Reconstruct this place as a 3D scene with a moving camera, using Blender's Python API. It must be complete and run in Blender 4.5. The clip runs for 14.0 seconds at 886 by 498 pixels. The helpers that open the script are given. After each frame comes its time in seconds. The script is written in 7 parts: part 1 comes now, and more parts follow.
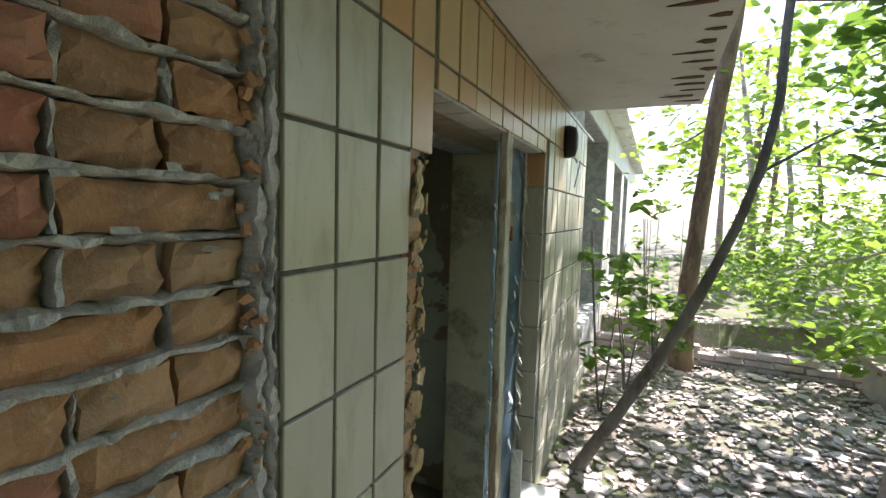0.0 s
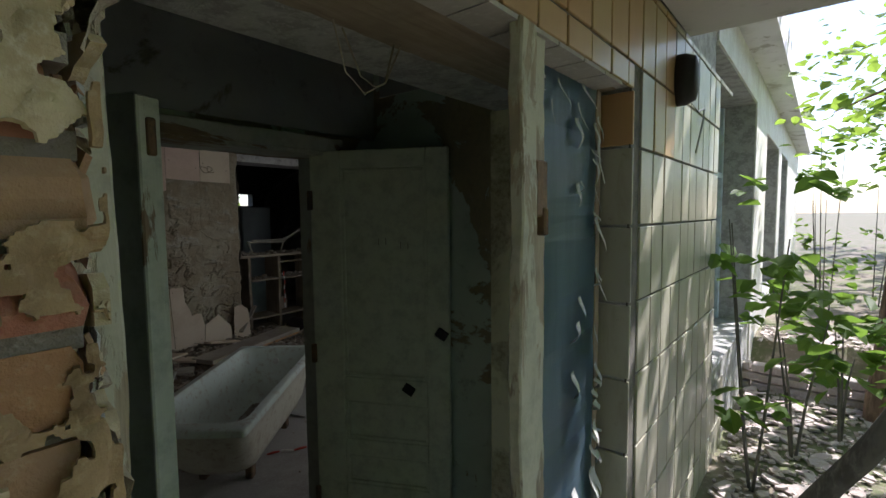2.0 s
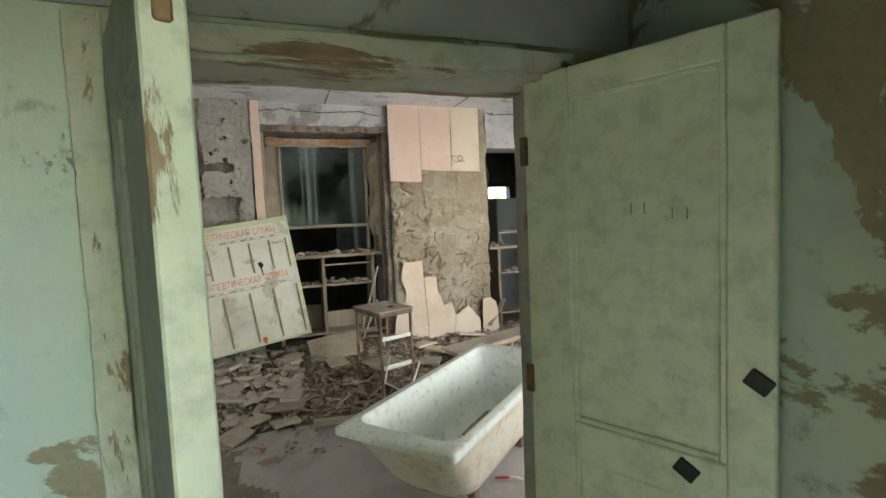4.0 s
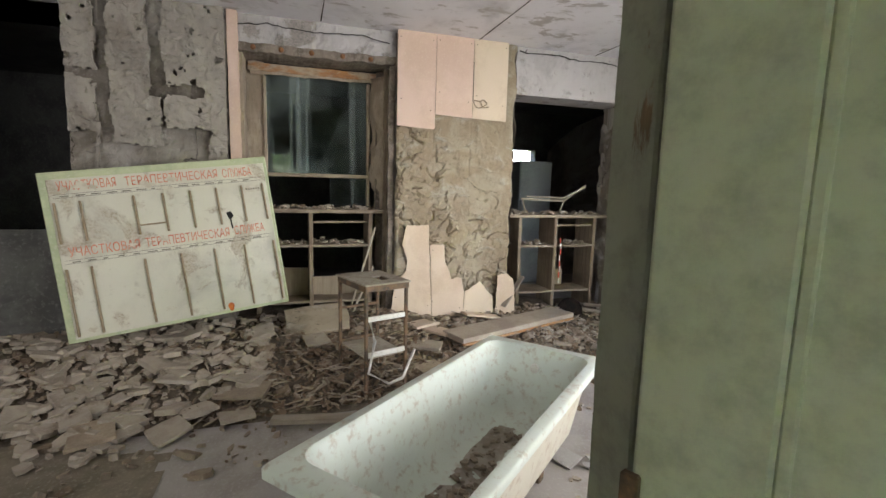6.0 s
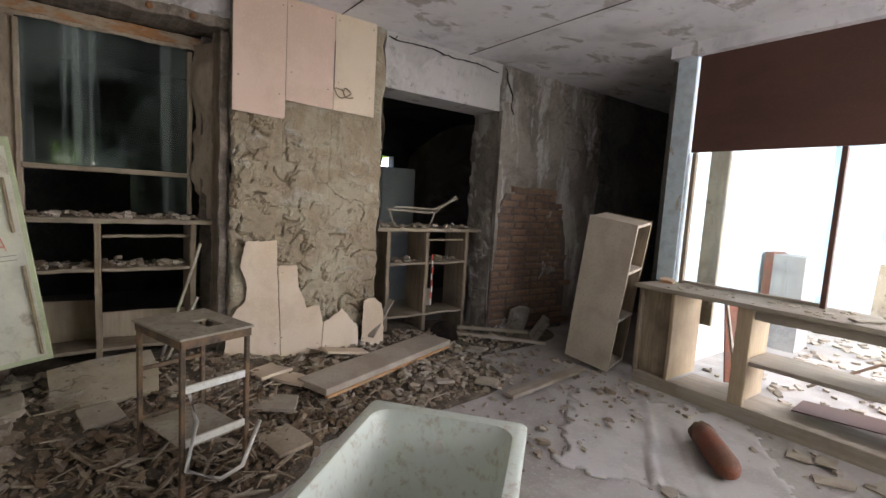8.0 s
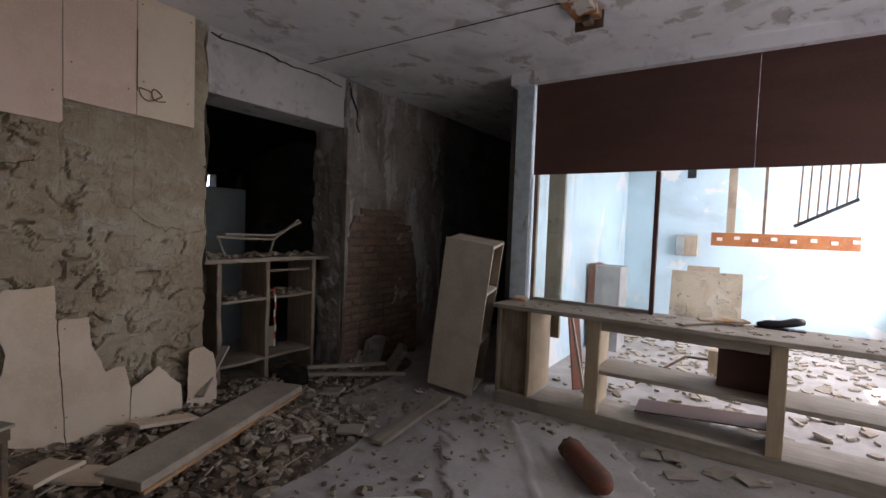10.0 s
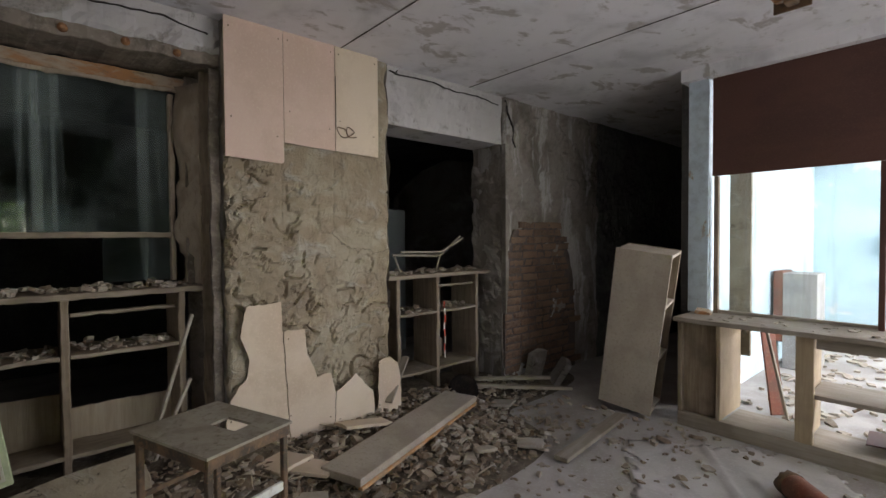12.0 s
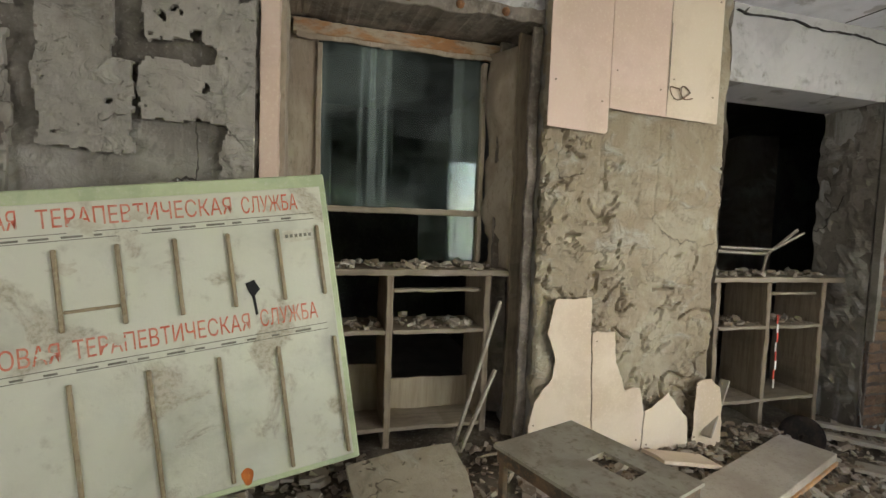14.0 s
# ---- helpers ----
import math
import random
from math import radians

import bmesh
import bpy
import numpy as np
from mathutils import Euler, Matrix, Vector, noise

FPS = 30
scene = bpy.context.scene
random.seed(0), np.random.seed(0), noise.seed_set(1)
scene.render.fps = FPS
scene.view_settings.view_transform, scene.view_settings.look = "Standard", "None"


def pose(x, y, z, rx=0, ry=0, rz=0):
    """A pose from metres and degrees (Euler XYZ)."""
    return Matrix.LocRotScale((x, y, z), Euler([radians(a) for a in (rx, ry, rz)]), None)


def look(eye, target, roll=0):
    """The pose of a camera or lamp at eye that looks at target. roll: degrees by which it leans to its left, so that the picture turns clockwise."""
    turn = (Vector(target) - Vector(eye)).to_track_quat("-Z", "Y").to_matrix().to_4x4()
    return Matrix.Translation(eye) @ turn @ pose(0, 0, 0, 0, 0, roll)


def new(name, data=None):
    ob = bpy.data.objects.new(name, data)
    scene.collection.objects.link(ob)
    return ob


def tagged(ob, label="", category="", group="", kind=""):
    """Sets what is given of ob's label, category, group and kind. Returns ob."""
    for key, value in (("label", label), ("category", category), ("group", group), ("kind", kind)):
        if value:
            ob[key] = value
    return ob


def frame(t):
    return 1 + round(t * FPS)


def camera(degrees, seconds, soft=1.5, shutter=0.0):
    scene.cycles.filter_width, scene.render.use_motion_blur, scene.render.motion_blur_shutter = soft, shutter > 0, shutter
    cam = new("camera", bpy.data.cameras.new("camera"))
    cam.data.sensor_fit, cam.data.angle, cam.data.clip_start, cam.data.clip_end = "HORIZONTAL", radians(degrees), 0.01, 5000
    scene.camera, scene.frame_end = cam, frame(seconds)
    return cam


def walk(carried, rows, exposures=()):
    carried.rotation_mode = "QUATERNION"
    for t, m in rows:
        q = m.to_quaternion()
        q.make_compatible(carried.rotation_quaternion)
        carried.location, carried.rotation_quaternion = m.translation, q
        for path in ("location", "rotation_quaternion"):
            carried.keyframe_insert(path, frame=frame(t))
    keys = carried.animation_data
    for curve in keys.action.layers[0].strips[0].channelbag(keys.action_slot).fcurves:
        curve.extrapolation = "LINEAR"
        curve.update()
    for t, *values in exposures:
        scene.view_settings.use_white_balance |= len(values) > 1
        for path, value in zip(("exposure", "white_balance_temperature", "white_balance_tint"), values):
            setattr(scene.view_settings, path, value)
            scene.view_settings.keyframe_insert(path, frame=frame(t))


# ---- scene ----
cam = camera(86.8, 14.0)
PATH = [
    (0, (-0.063, 0.265, 1.772), (-0.881, 2.083, 1.613), 1.6),
    (0.5, (-0.073, 0.531, 1.748), (-0.691, 2.425, 1.577), 1.8),
    (1, (-0.055, 0.769, 1.752), (-0.715, 2.649, 1.573), 2.4),
    (1.5, (-0.062, 1.022, 1.704), (-0.985, 2.79, 1.55), 1.2),
    (2, (-0.131, 1.212, 1.706), (-1.389, 2.76, 1.562), -0.6),
    (2.2, (-0.181, 1.292, 1.697), (-1.58, 2.715, 1.561), -1.7),
    (2.5, (-0.247, 1.407, 1.675), (-1.759, 2.71, 1.553), -2.5),
    (2.7, (-0.307, 1.454, 1.66), (-1.884, 2.679, 1.546), -2.9),
    (2.8, (-0.334, 1.481, 1.655), (-1.947, 2.658, 1.543), -3.2),
    (3, (-0.392, 1.534, 1.636), (-2.075, 2.61, 1.541), -3.6),
    (3.2, (-0.43, 1.604, 1.611), (-2.17, 2.58, 1.54), -3.6),
    (3.4, (-0.487, 1.664, 1.611), (-2.281, 2.548, 1.55), -3.5),
    (3.5, (-0.511, 1.692, 1.606), (-2.33, 2.522, 1.545), -3.7),
    (3.6, (-0.538, 1.712, 1.603), (-2.396, 2.446, 1.543), -3.5),
    (5.8, (-1.452, 2.065, 1.464), (-3.337, 2.674, 1.192), 0.5),
    (6, (-1.518, 2.103, 1.471), (-3.407, 2.704, 1.205), 1.5),
    (6.5, (-1.721, 2.159, 1.453), (-3.607, 2.766, 1.18), 1.8),
    (7, (-1.943, 2.213, 1.441), (-3.815, 2.862, 1.17), 2.4),
    (7.5, (-2.14, 2.225, 1.463), (-3.912, 3.118, 1.215), 2.9),
    (8, (-2.315, 2.268, 1.474), (-3.917, 3.448, 1.266), 3.4),
    (8.5, (-2.441, 2.349, 1.484), (-3.922, 3.682, 1.304), 3.5),
    (9, (-2.52, 2.396, 1.492), (-3.899, 3.833, 1.318), 2.8),
    (9.2, (-2.569, 2.394, 1.476), (-3.883, 3.893, 1.313), 2.6),
    (11.3, (-2.804, 2.331, 1.553), (-3.802, 4.064, 1.509), 1.5),
    (11.5, (-2.845, 2.277, 1.52), (-3.978, 3.925, 1.487), 0.9),
    (12, (-2.917, 2.137, 1.519), (-4.425, 3.45, 1.466), -0.4),
    (12.5, (-3.038, 1.989, 1.501), (-4.834, 2.866, 1.421), -1.0),
    (13, (-3.214, 1.917, 1.488), (-5.117, 2.523, 1.387), -0.2),
    (13.5, (-3.401, 1.885, 1.499), (-5.33, 2.403, 1.39), 0.6),
    (14, (-3.663, 1.836, 1.495), (-5.588, 2.366, 1.374), 2.1),
]
EXPOSURES = [(0, 1.6, 6150, 22), (1.2, 1.25, 6100, 22), (1.9, 0.92, 6000, 21), (2.5, 1.9, 6000, 17), (3.0, 3.2, 6300, 16), (3.7, 4.0, 6350, 19), (5.8, 4.05, 6400, 24),
             (7.0, 4.08, 6400, 26), (8.0, 3.43, 6400, 29), (9.0, 2.72, 6300, 34), (11.3, 1.9, 6250, 32), (12.0, 3.0, 6300, 26), (12.6, 3.92, 6500, 19), (14.0, 3.86, 6500, 18)]
walk(cam, [(t, look(eye, target, roll)) for t, eye, target, roll in PATH], EXPOSURES)

# ---- world and sun ----
SUN_ELEV, SUN_AZ = 50.0, 32.0      # azimuth from +y towards +x
world = bpy.data.worlds.new("world")
scene.world = world
world.use_nodes = True
wn = world.node_tree
sky = wn.nodes.new("ShaderNodeTexSky")
sky.sky_type, sky.sun_disc = "NISHITA", False
sky.sun_elevation, sky.sun_rotation = radians(SUN_ELEV), radians(SUN_AZ)
wn.links.new(sky.outputs[0], wn.nodes["Background"].inputs[0])
wn.nodes["Background"].inputs[1].default_value = 0.15
sun = new("sun", bpy.data.lights.new("sun", "SUN"))
sun.data.energy, sun.data.angle, sun.data.color = 5.0, radians(0.5), (1.0, 0.95, 0.87)
d = Vector((math.sin(radians(SUN_AZ)) * math.cos(radians(SUN_ELEV)), math.cos(radians(SUN_AZ)) * math.cos(radians(SUN_ELEV)), math.sin(radians(SUN_ELEV))))
sun.matrix_world = look(tuple(d * 40), (0, 0, 0))



def window_fill(x, y0, y1, z0, z1, watts):
    """Area lamp in a window opening of the outer wall, boosting its sky light."""
    lamp = new("window_fill", bpy.data.lights.new("window_fill", "AREA"))
    lamp.data.shape, lamp.data.size, lamp.data.size_y = "RECTANGLE", y1 - y0, z1 - z0
    lamp.data.energy, lamp.data.color = watts, (0.96, 1.0, 0.93)
    c = Vector((x, (y0 + y1) / 2, (z0 + z1) / 2))
    lamp.matrix_world = Matrix.Translation(c) @ Euler((radians(90), 0, radians(90))).to_matrix().to_4x4()


window_fill(-1.13, 4.2, 6.0, 0.8, 2.55, 3.3)
# South window: unseen, added with its lamp to light the pier and board.
window_fill(-1.13, -2.15, -0.35, 0.8, 2.55, 3.0)
window_fill(-1.14, 7.05, 8.55, 0.85, 2.45, 16)
window_fill(-1.14, 9.15, 10.35, 0.55, 2.45, 16)

# ---- materials ----
class Nodes:
    """A small builder for node materials in metres of the object."""

    def __init__(self, name):
        self.mat = bpy.data.materials.new(name)
        self.mat.use_nodes = True
        self.t = self.mat.node_tree
        self.bsdf = self.t.nodes["Principled BSDF"]
        self.co = self.t.nodes.new("ShaderNodeTexCoord").outputs["Object"]

    def shifted(self):
        """Start the pattern elsewhere on each object."""
        n = self.t.nodes.new("ShaderNodeVectorMath")
        n.operation = "MULTIPLY_ADD"
        self.link(self.random(), n.inputs[0])
        n.inputs[1].default_value = (17, 23, 31)
        self.link(self.co, n.inputs[2])
        self.co = n.outputs[0]

    def link(self, a, b):
        self.t.links.new(a, b)

    def noise(self, scale, detail=5.0, rough=0.6, stretch=None, distort=0.0):
        n = self.t.nodes.new("ShaderNodeTexNoise")
        n.inputs["Scale"].default_value, n.inputs["Detail"].default_value = scale, detail
        n.inputs["Roughness"].default_value, n.inputs["Distortion"].default_value = rough, distort
        if stretch:
            m = self.t.nodes.new("ShaderNodeMapping")
            m.inputs["Scale"].default_value = stretch
            self.link(self.co, m.inputs[0])
            self.link(m.outputs[0], n.inputs["Vector"])
        else:
            self.link(self.co, n.inputs["Vector"])
        return n.outputs[0]

    def voronoi(self, scale, feature="F1"):
        n = self.t.nodes.new("ShaderNodeTexVoronoi")
        n.feature = feature
        n.inputs["Scale"].default_value = scale
        self.link(self.co, n.inputs["Vector"])
        return n.outputs["Distance"]

    def ramp(self, fac, lo, hi):
        n = self.t.nodes.new("ShaderNodeMapRange")
        n.interpolation_type = "SMOOTHSTEP"
        n.inputs["From Min"].default_value, n.inputs["From Max"].default_value = lo, hi
        self.link(fac, n.inputs["Value"])
        return n.outputs[0]

    def math(self, op, a, b):
        n = self.t.nodes.new("ShaderNodeMath")
        n.operation = op
        for k, v in enumerate((a, b)):
            if isinstance(v, (int, float)):
                n.inputs[k].default_value = v
            else:
                self.link(v, n.inputs[k])
        return n.outputs[0]

    def mix(self, fac, a, b, blend="MIX"):
        n = self.t.nodes.new("ShaderNodeMix")
        n.data_type, n.blend_type = "RGBA", blend
        if isinstance(fac, (int, float)):
            n.inputs[0].default_value = fac
        else:
            self.link(fac, n.inputs[0])
        for k, v in ((6, a), (7, b)):
            if isinstance(v, tuple):
                n.inputs[k].default_value = (*v, 1)
            else:
                self.link(v, n.inputs[k])
        return n.outputs[2]

    def random(self):
        return self.t.nodes.new("ShaderNodeObjectInfo").outputs["Random"]

    def island(self):
        return self.t.nodes.new("ShaderNodeNewGeometry").outputs["Random Per Island"]

    def height(self):
        n = self.t.nodes.new("ShaderNodeSeparateXYZ")
        self.link(self.co, n.inputs[0])
        return n.outputs

    def done(self, color, rough=0.85, bump=None, strength=0.4, dist=0.01, metal=0.0, spec=0.3):
        b = self.bsdf
        if isinstance(color, tuple):
            b.inputs["Base Color"].default_value = (*color, 1)
        else:
            self.link(color, b.inputs["Base Color"])
        if isinstance(rough, (int, float)):
            b.inputs["Roughness"].default_value = rough
        else:
            self.link(rough, b.inputs["Roughness"])
        b.inputs["Metallic"].default_value = metal
        b.inputs["Specular IOR Level"].default_value = spec
        if bump is not None:
            n = self.t.nodes.new("ShaderNodeBump")
            n.inputs["Strength"].default_value, n.inputs["Distance"].default_value = strength, dist
            self.link(bump, n.inputs["Height"])
            self.link(n.outputs[0], b.inputs["Normal"])
        return self.mat


def worn(name, a, b, c, scale=3.0, fine=40.0, rough=0.85, strength=0.4, lo=0.42, hi=0.6, spec=0.3, stretch=None, vary=None):
    """A surface of two tones in patches, speckled with a third in fine grain."""
    n = Nodes(name)
    if vary == "object":
        n.shifted()
    big = n.noise(scale, 6, 0.65, stretch, 0.3)
    small = n.noise(fine, 4, 0.7, stretch)
    col = n.mix(n.ramp(big, lo, hi), a, b)
    col = n.mix(n.math("MULTIPLY", n.ramp(small, 0.5, 0.72), 0.75), col, c)
    if vary:
        col = n.mix(n.math("MULTIPLY", n.random() if vary == "object" else n.island(), 0.7), col, (c[0] * 0.8 + 0.04, c[1] * 0.8 + 0.03, c[2] * 0.8 + 0.02))
    h = n.math("ADD", n.math("MULTIPLY", big, 0.5), n.math("MULTIPLY", small, 0.5))
    return n.done(col, rough, h, strength, 0.012, spec=spec)


def peeled(name, paint, under, dark, scale=1.6, lo=0.52, hi=0.55, rough=0.7, stretch=None, under2=None):
    """Old paint, flaked off in islands with a raised rim, over plaster; grime on both."""
    n = Nodes(name)
    patch = n.noise(scale, 9, 0.62, stretch, 0.4)
    mask = n.ramp(patch, lo, hi)
    grime = n.noise(scale * 0.6, 5, 0.6, None, 0.5)
    fine = n.noise(55, 4, 0.7)
    p = n.mix(n.math("MULTIPLY", n.ramp(grime, 0.45, 0.75), 0.6), paint, tuple(v * 0.55 for v in paint))
    u = n.mix(n.ramp(fine, 0.4, 0.7), under, under2 or dark)
    col = n.mix(mask, p, u)
    col = n.mix(n.math("MULTIPLY", n.ramp(n.noise(9, 6, 0.7), 0.55, 0.75), 0.55), col, dark)
    h = n.math("ADD", n.math("MULTIPLY", mask, -0.6), n.math("MULTIPLY", fine, 0.35))
    return n.done(col, rough, h, 0.55, 0.008)


def grained(name, a, b, dark, axis="z", rough=0.75, paint=None, lo=0.5):
    """Wood with grain along one axis of the object; with paint, flaking."""
    n = Nodes(name)
    st = {"x": (1.2, 18, 18), "y": (18, 1.2, 18), "z": (18, 18, 1.2)}[axis]
    grain = n.noise(2.2, 7, 0.7, st, 0.6)
    big = n.noise(2.5, 4, 0.6)
    col = n.mix(n.ramp(grain, 0.35, 0.68), a, b)
    col = n.mix(n.math("MULTIPLY", n.ramp(big, 0.45, 0.7), 0.7), col, dark)
    h = grain
    if paint:
        mask = n.ramp(n.noise(4.5, 8, 0.68, {"x": (0.5, 2, 2), "y": (2, 0.5, 2), "z": (2, 2, 0.5)}[axis], 0.4), lo, lo + 0.04)
        tone = n.mix(n.ramp(n.noise(14, 5, 0.7), 0.4, 0.75), paint, tuple(v * 0.72 for v in paint))
        col = n.mix(mask, tone, col)
        h = n.math("ADD", n.math("MULTIPLY", mask, -0.8), n.math("MULTIPLY", grain, 0.4))
    return n.done(col, rough, h, 0.45, 0.006)


def cracked(name, a, b, c, dark, scale, crack, width=0.02, soft=0.04, pits=0.0):
    """Bare plaster: broad stains, rough grain and a net of broken-edged cracks."""
    n = Nodes(name)
    big = n.noise(scale, 7, 0.68, None, 0.6)
    mid = n.noise(9, 6, 0.7, None, 0.8)
    fine = n.noise(45, 4, 0.7)
    warp = n.t.nodes.new("ShaderNodeVectorMath")
    warp.operation = "MULTIPLY_ADD"
    tex = n.t.nodes.new("ShaderNodeTexNoise")
    tex.inputs["Scale"].default_value, tex.inputs["Detail"].default_value = 5, 4
    n.link(n.co, tex.inputs["Vector"])
    n.link(tex.outputs[1], warp.inputs[0])
    warp.inputs[1].default_value = (0.35, 0.35, 0.35)
    n.link(n.co, warp.inputs[2])
    vor = n.t.nodes.new("ShaderNodeTexVoronoi")
    vor.feature = "DISTANCE_TO_EDGE"
    vor.inputs["Scale"].default_value = crack
    n.link(warp.outputs[0], vor.inputs["Vector"])
    line = n.math("MULTIPLY", n.ramp(vor.outputs["Distance"], width, 0.0), n.ramp(n.noise(1.6, 3), 0.53, 0.62))
    col = n.mix(n.ramp(big, 0.42, 0.58), a, b)
    layer = n.noise(scale * 1.7, 8, 0.6, (1, 1, 1.6), 0.9)
    col = n.mix(n.math("MULTIPLY", n.ramp(layer, 0.53, 0.53 + soft), 0.85), col, c)
    col = n.mix(n.math("MULTIPLY", n.ramp(n.noise(scale * 0.7, 5, 0.6, (1, 1, 0.5), 0.4), 0.52, 0.66), 0.65), col, dark)
    col = n.mix(n.math("MULTIPLY", n.ramp(mid, 0.42, 0.3), 0.5), col, dark)
    col = n.mix(n.math("MULTIPLY", n.ramp(fine, 0.55, 0.75), 0.45), col, c)
    col = n.mix(n.math("MULTIPLY", line, 0.85), col, dark)
    pit = n.ramp(n.noise(17, 3, 0.55, (1, 1, 1.5), 0.6), 0.64, 0.69)
    col = n.mix(n.math("MULTIPLY", pit, pits), col, dark)
    line = n.math("ADD", line, n.math("MULTIPLY", pit, pits * 0.6))
    h = n.math("ADD", n.math("MULTIPLY", mid, 0.6), n.math("ADD", n.math("MULTIPLY", n.ramp(layer, 0.53, 0.53 + soft), 0.5), n.math("ADD", n.math("MULTIPLY", fine, 0.25), n.math("MULTIPLY", line, -1.2))))
    return n.done(col, 0.92, h, 0.9, 0.022)


PLASTER = cracked("rough_plaster", (0.42, 0.36, 0.265), (0.35, 0.295, 0.21), (0.46, 0.42, 0.34), (0.17, 0.14, 0.1), 2.0, 1.5, 0.008, 0.12, 0.75)
COLUMN_PLASTER = cracked("column_plaster", (0.38, 0.33, 0.24), (0.31, 0.25, 0.17), (0.455, 0.43, 0.36), (0.19, 0.155, 0.11), 2.2, 1.3, 0.004, 0.2, 0.15)
PLASTER_DARK = cracked("sooty_plaster", (0.33, 0.305, 0.265), (0.2, 0.175, 0.145), (0.43, 0.405, 0.37), (0.085, 0.072, 0.058), 1.1, 1.1, 0.007, 0.16)
RENDER_COAT = cracked("old_render_coat", (0.39, 0.36, 0.31), (0.33, 0.305, 0.265), (0.44, 0.41, 0.36), (0.2, 0.175, 0.145), 2.4, 1.6, 0.006, 0.12, 0.5)
CONCRETE = worn("concrete", (0.42, 0.4, 0.37), (0.3, 0.29, 0.27), (0.5, 0.48, 0.46), 1.5, 60, strength=0.25)
SLABMAT = peeled("canopy_paint", (0.56, 0.55, 0.53), (0.33, 0.31, 0.28), (0.25, 0.24, 0.22), 1.3, 0.6, 0.64)
CEILING = peeled("ceiling_whitewash", (0.83, 0.82, 0.85), (0.54, 0.51, 0.5), (0.46, 0.44, 0.43), 3.4, 0.56, 0.63, 0.9, (1.3, 0.8, 1))
LINTEL = peeled("lintel_whitewash", (0.52, 0.5, 0.49), (0.36, 0.33, 0.3), (0.22, 0.21, 0.19), 3.2, 0.55, 0.62)
GREEN_WALL = peeled("green_wall_paint", (0.5, 0.6, 0.5), (0.3, 0.27, 0.17), (0.09, 0.08, 0.05), 2.1, 0.53, 0.55, 0.5, None, (0.24, 0.23, 0.16))
VEST_TOP = peeled("grey_whitewash", (0.33, 0.34, 0.33), (0.17, 0.15, 0.12), (0.1, 0.1, 0.09), 1.7, 0.58, 0.61)
YELLOW = peeled("yellow_plaster", (0.6, 0.57, 0.37), (0.45, 0.41, 0.27), (0.26, 0.23, 0.14), 3.0, 0.5, 0.58)
BLUE_WALL = peeled("blue_wall_paint", (0.54, 0.7, 0.76), (0.74, 0.75, 0.73), (0.5, 0.56, 0.58), 1.3, 0.55, 0.59, 0.6, None, (0.66, 0.68, 0.67))
# Darkness of unlit rooms put into the plaster colour; the grey panel shares it.
UNLIT_ROOM = worn("unlit_room_grey", (0.14, 0.14, 0.13), (0.09, 0.09, 0.085), (0.2, 0.2, 0.19), 2, 30)
DUST = worn("dusty_floor", (0.42, 0.39, 0.36), (0.33, 0.3, 0.27), (0.5, 0.47, 0.44), 1.6, 50, strength=0.5)
RUBBLE_SOIL = worn("rubble_soil", (0.16, 0.13, 0.095), (0.09, 0.072, 0.053), (0.3, 0.26, 0.21), 6, 38, strength=0.9)
GROUND = worn("leaf_litter_ground", (0.2, 0.17, 0.13), (0.13, 0.15, 0.07), (0.34, 0.29, 0.23), 2.2, 26, strength=0.9)
BRICK = worn("brick", (0.36, 0.18, 0.085), (0.25, 0.13, 0.07), (0.42, 0.29, 0.18), 7, 60, strength=0.7, vary="object")
BRICK_SOOT = worn("sooty_brick", (0.2, 0.115, 0.075), (0.11, 0.075, 0.055), (0.27, 0.17, 0.115), 3, 50, strength=0.6, vary="object")
BRICK_RED = worn("red_brick", (0.33, 0.12, 0.075), (0.25, 0.11, 0.07), (0.42, 0.22, 0.14), 9, 60, strength=0.6, vary="object")
MORTAR = worn("mortar", (0.42, 0.42, 0.4), (0.29, 0.285, 0.27), (0.55, 0.54, 0.52), 14, 70, strength=1.0)
FIBER = worn("fibreboard", (0.69, 0.565, 0.43), (0.61, 0.48, 0.35), (0.74, 0.61, 0.48), 2.2, 60, strength=0.12)
FIBER_PINK = worn("pink_fibreboard", (0.73, 0.55, 0.455), (0.66, 0.49, 0.39), (0.75, 0.62, 0.5), 1.8, 60, strength=0.12)
FIBER_CREAM = worn("cream_fibreboard", (0.73, 0.61, 0.47), (0.65, 0.53, 0.4), (0.76, 0.65, 0.52), 1.8, 60, strength=0.12)
WOOD = grained("weathered_wood", (0.33, 0.265, 0.19), (0.225, 0.17, 0.115), (0.12, 0.092, 0.065))
WOOD_Y = grained("weathered_wood_y", (0.36, 0.3, 0.225), (0.26, 0.21, 0.15), (0.16, 0.125, 0.09), "y")
WOOD_X = grained("weathered_wood_x", (0.38, 0.335, 0.275), (0.29, 0.245, 0.19), (0.22, 0.18, 0.14), "x")
WOOD_CHAR = worn("sooty_wood", (0.26, 0.22, 0.18), (0.15, 0.125, 0.1), (0.33, 0.29, 0.245), 5, 35, 0.9, 0.7, 0.42, 0.6, 0.2)
JOINT = worn("sooty_joint", (0.13, 0.1, 0.085), (0.09, 0.07, 0.06), (0.2, 0.17, 0.145), 5, 50, strength=0.6)
WOOD_RUST = worn("orange_wood", (0.42, 0.34, 0.25), (0.4, 0.2, 0.09), (0.22, 0.15, 0.1), 6, 35, 0.85, 0.5, 0.45, 0.6, 0.2, (1.5, 0.5, 1.5))
WOOD_LIGHT = grained("pale_board", (0.43, 0.355, 0.26), (0.35, 0.28, 0.2), (0.25, 0.19, 0.135))
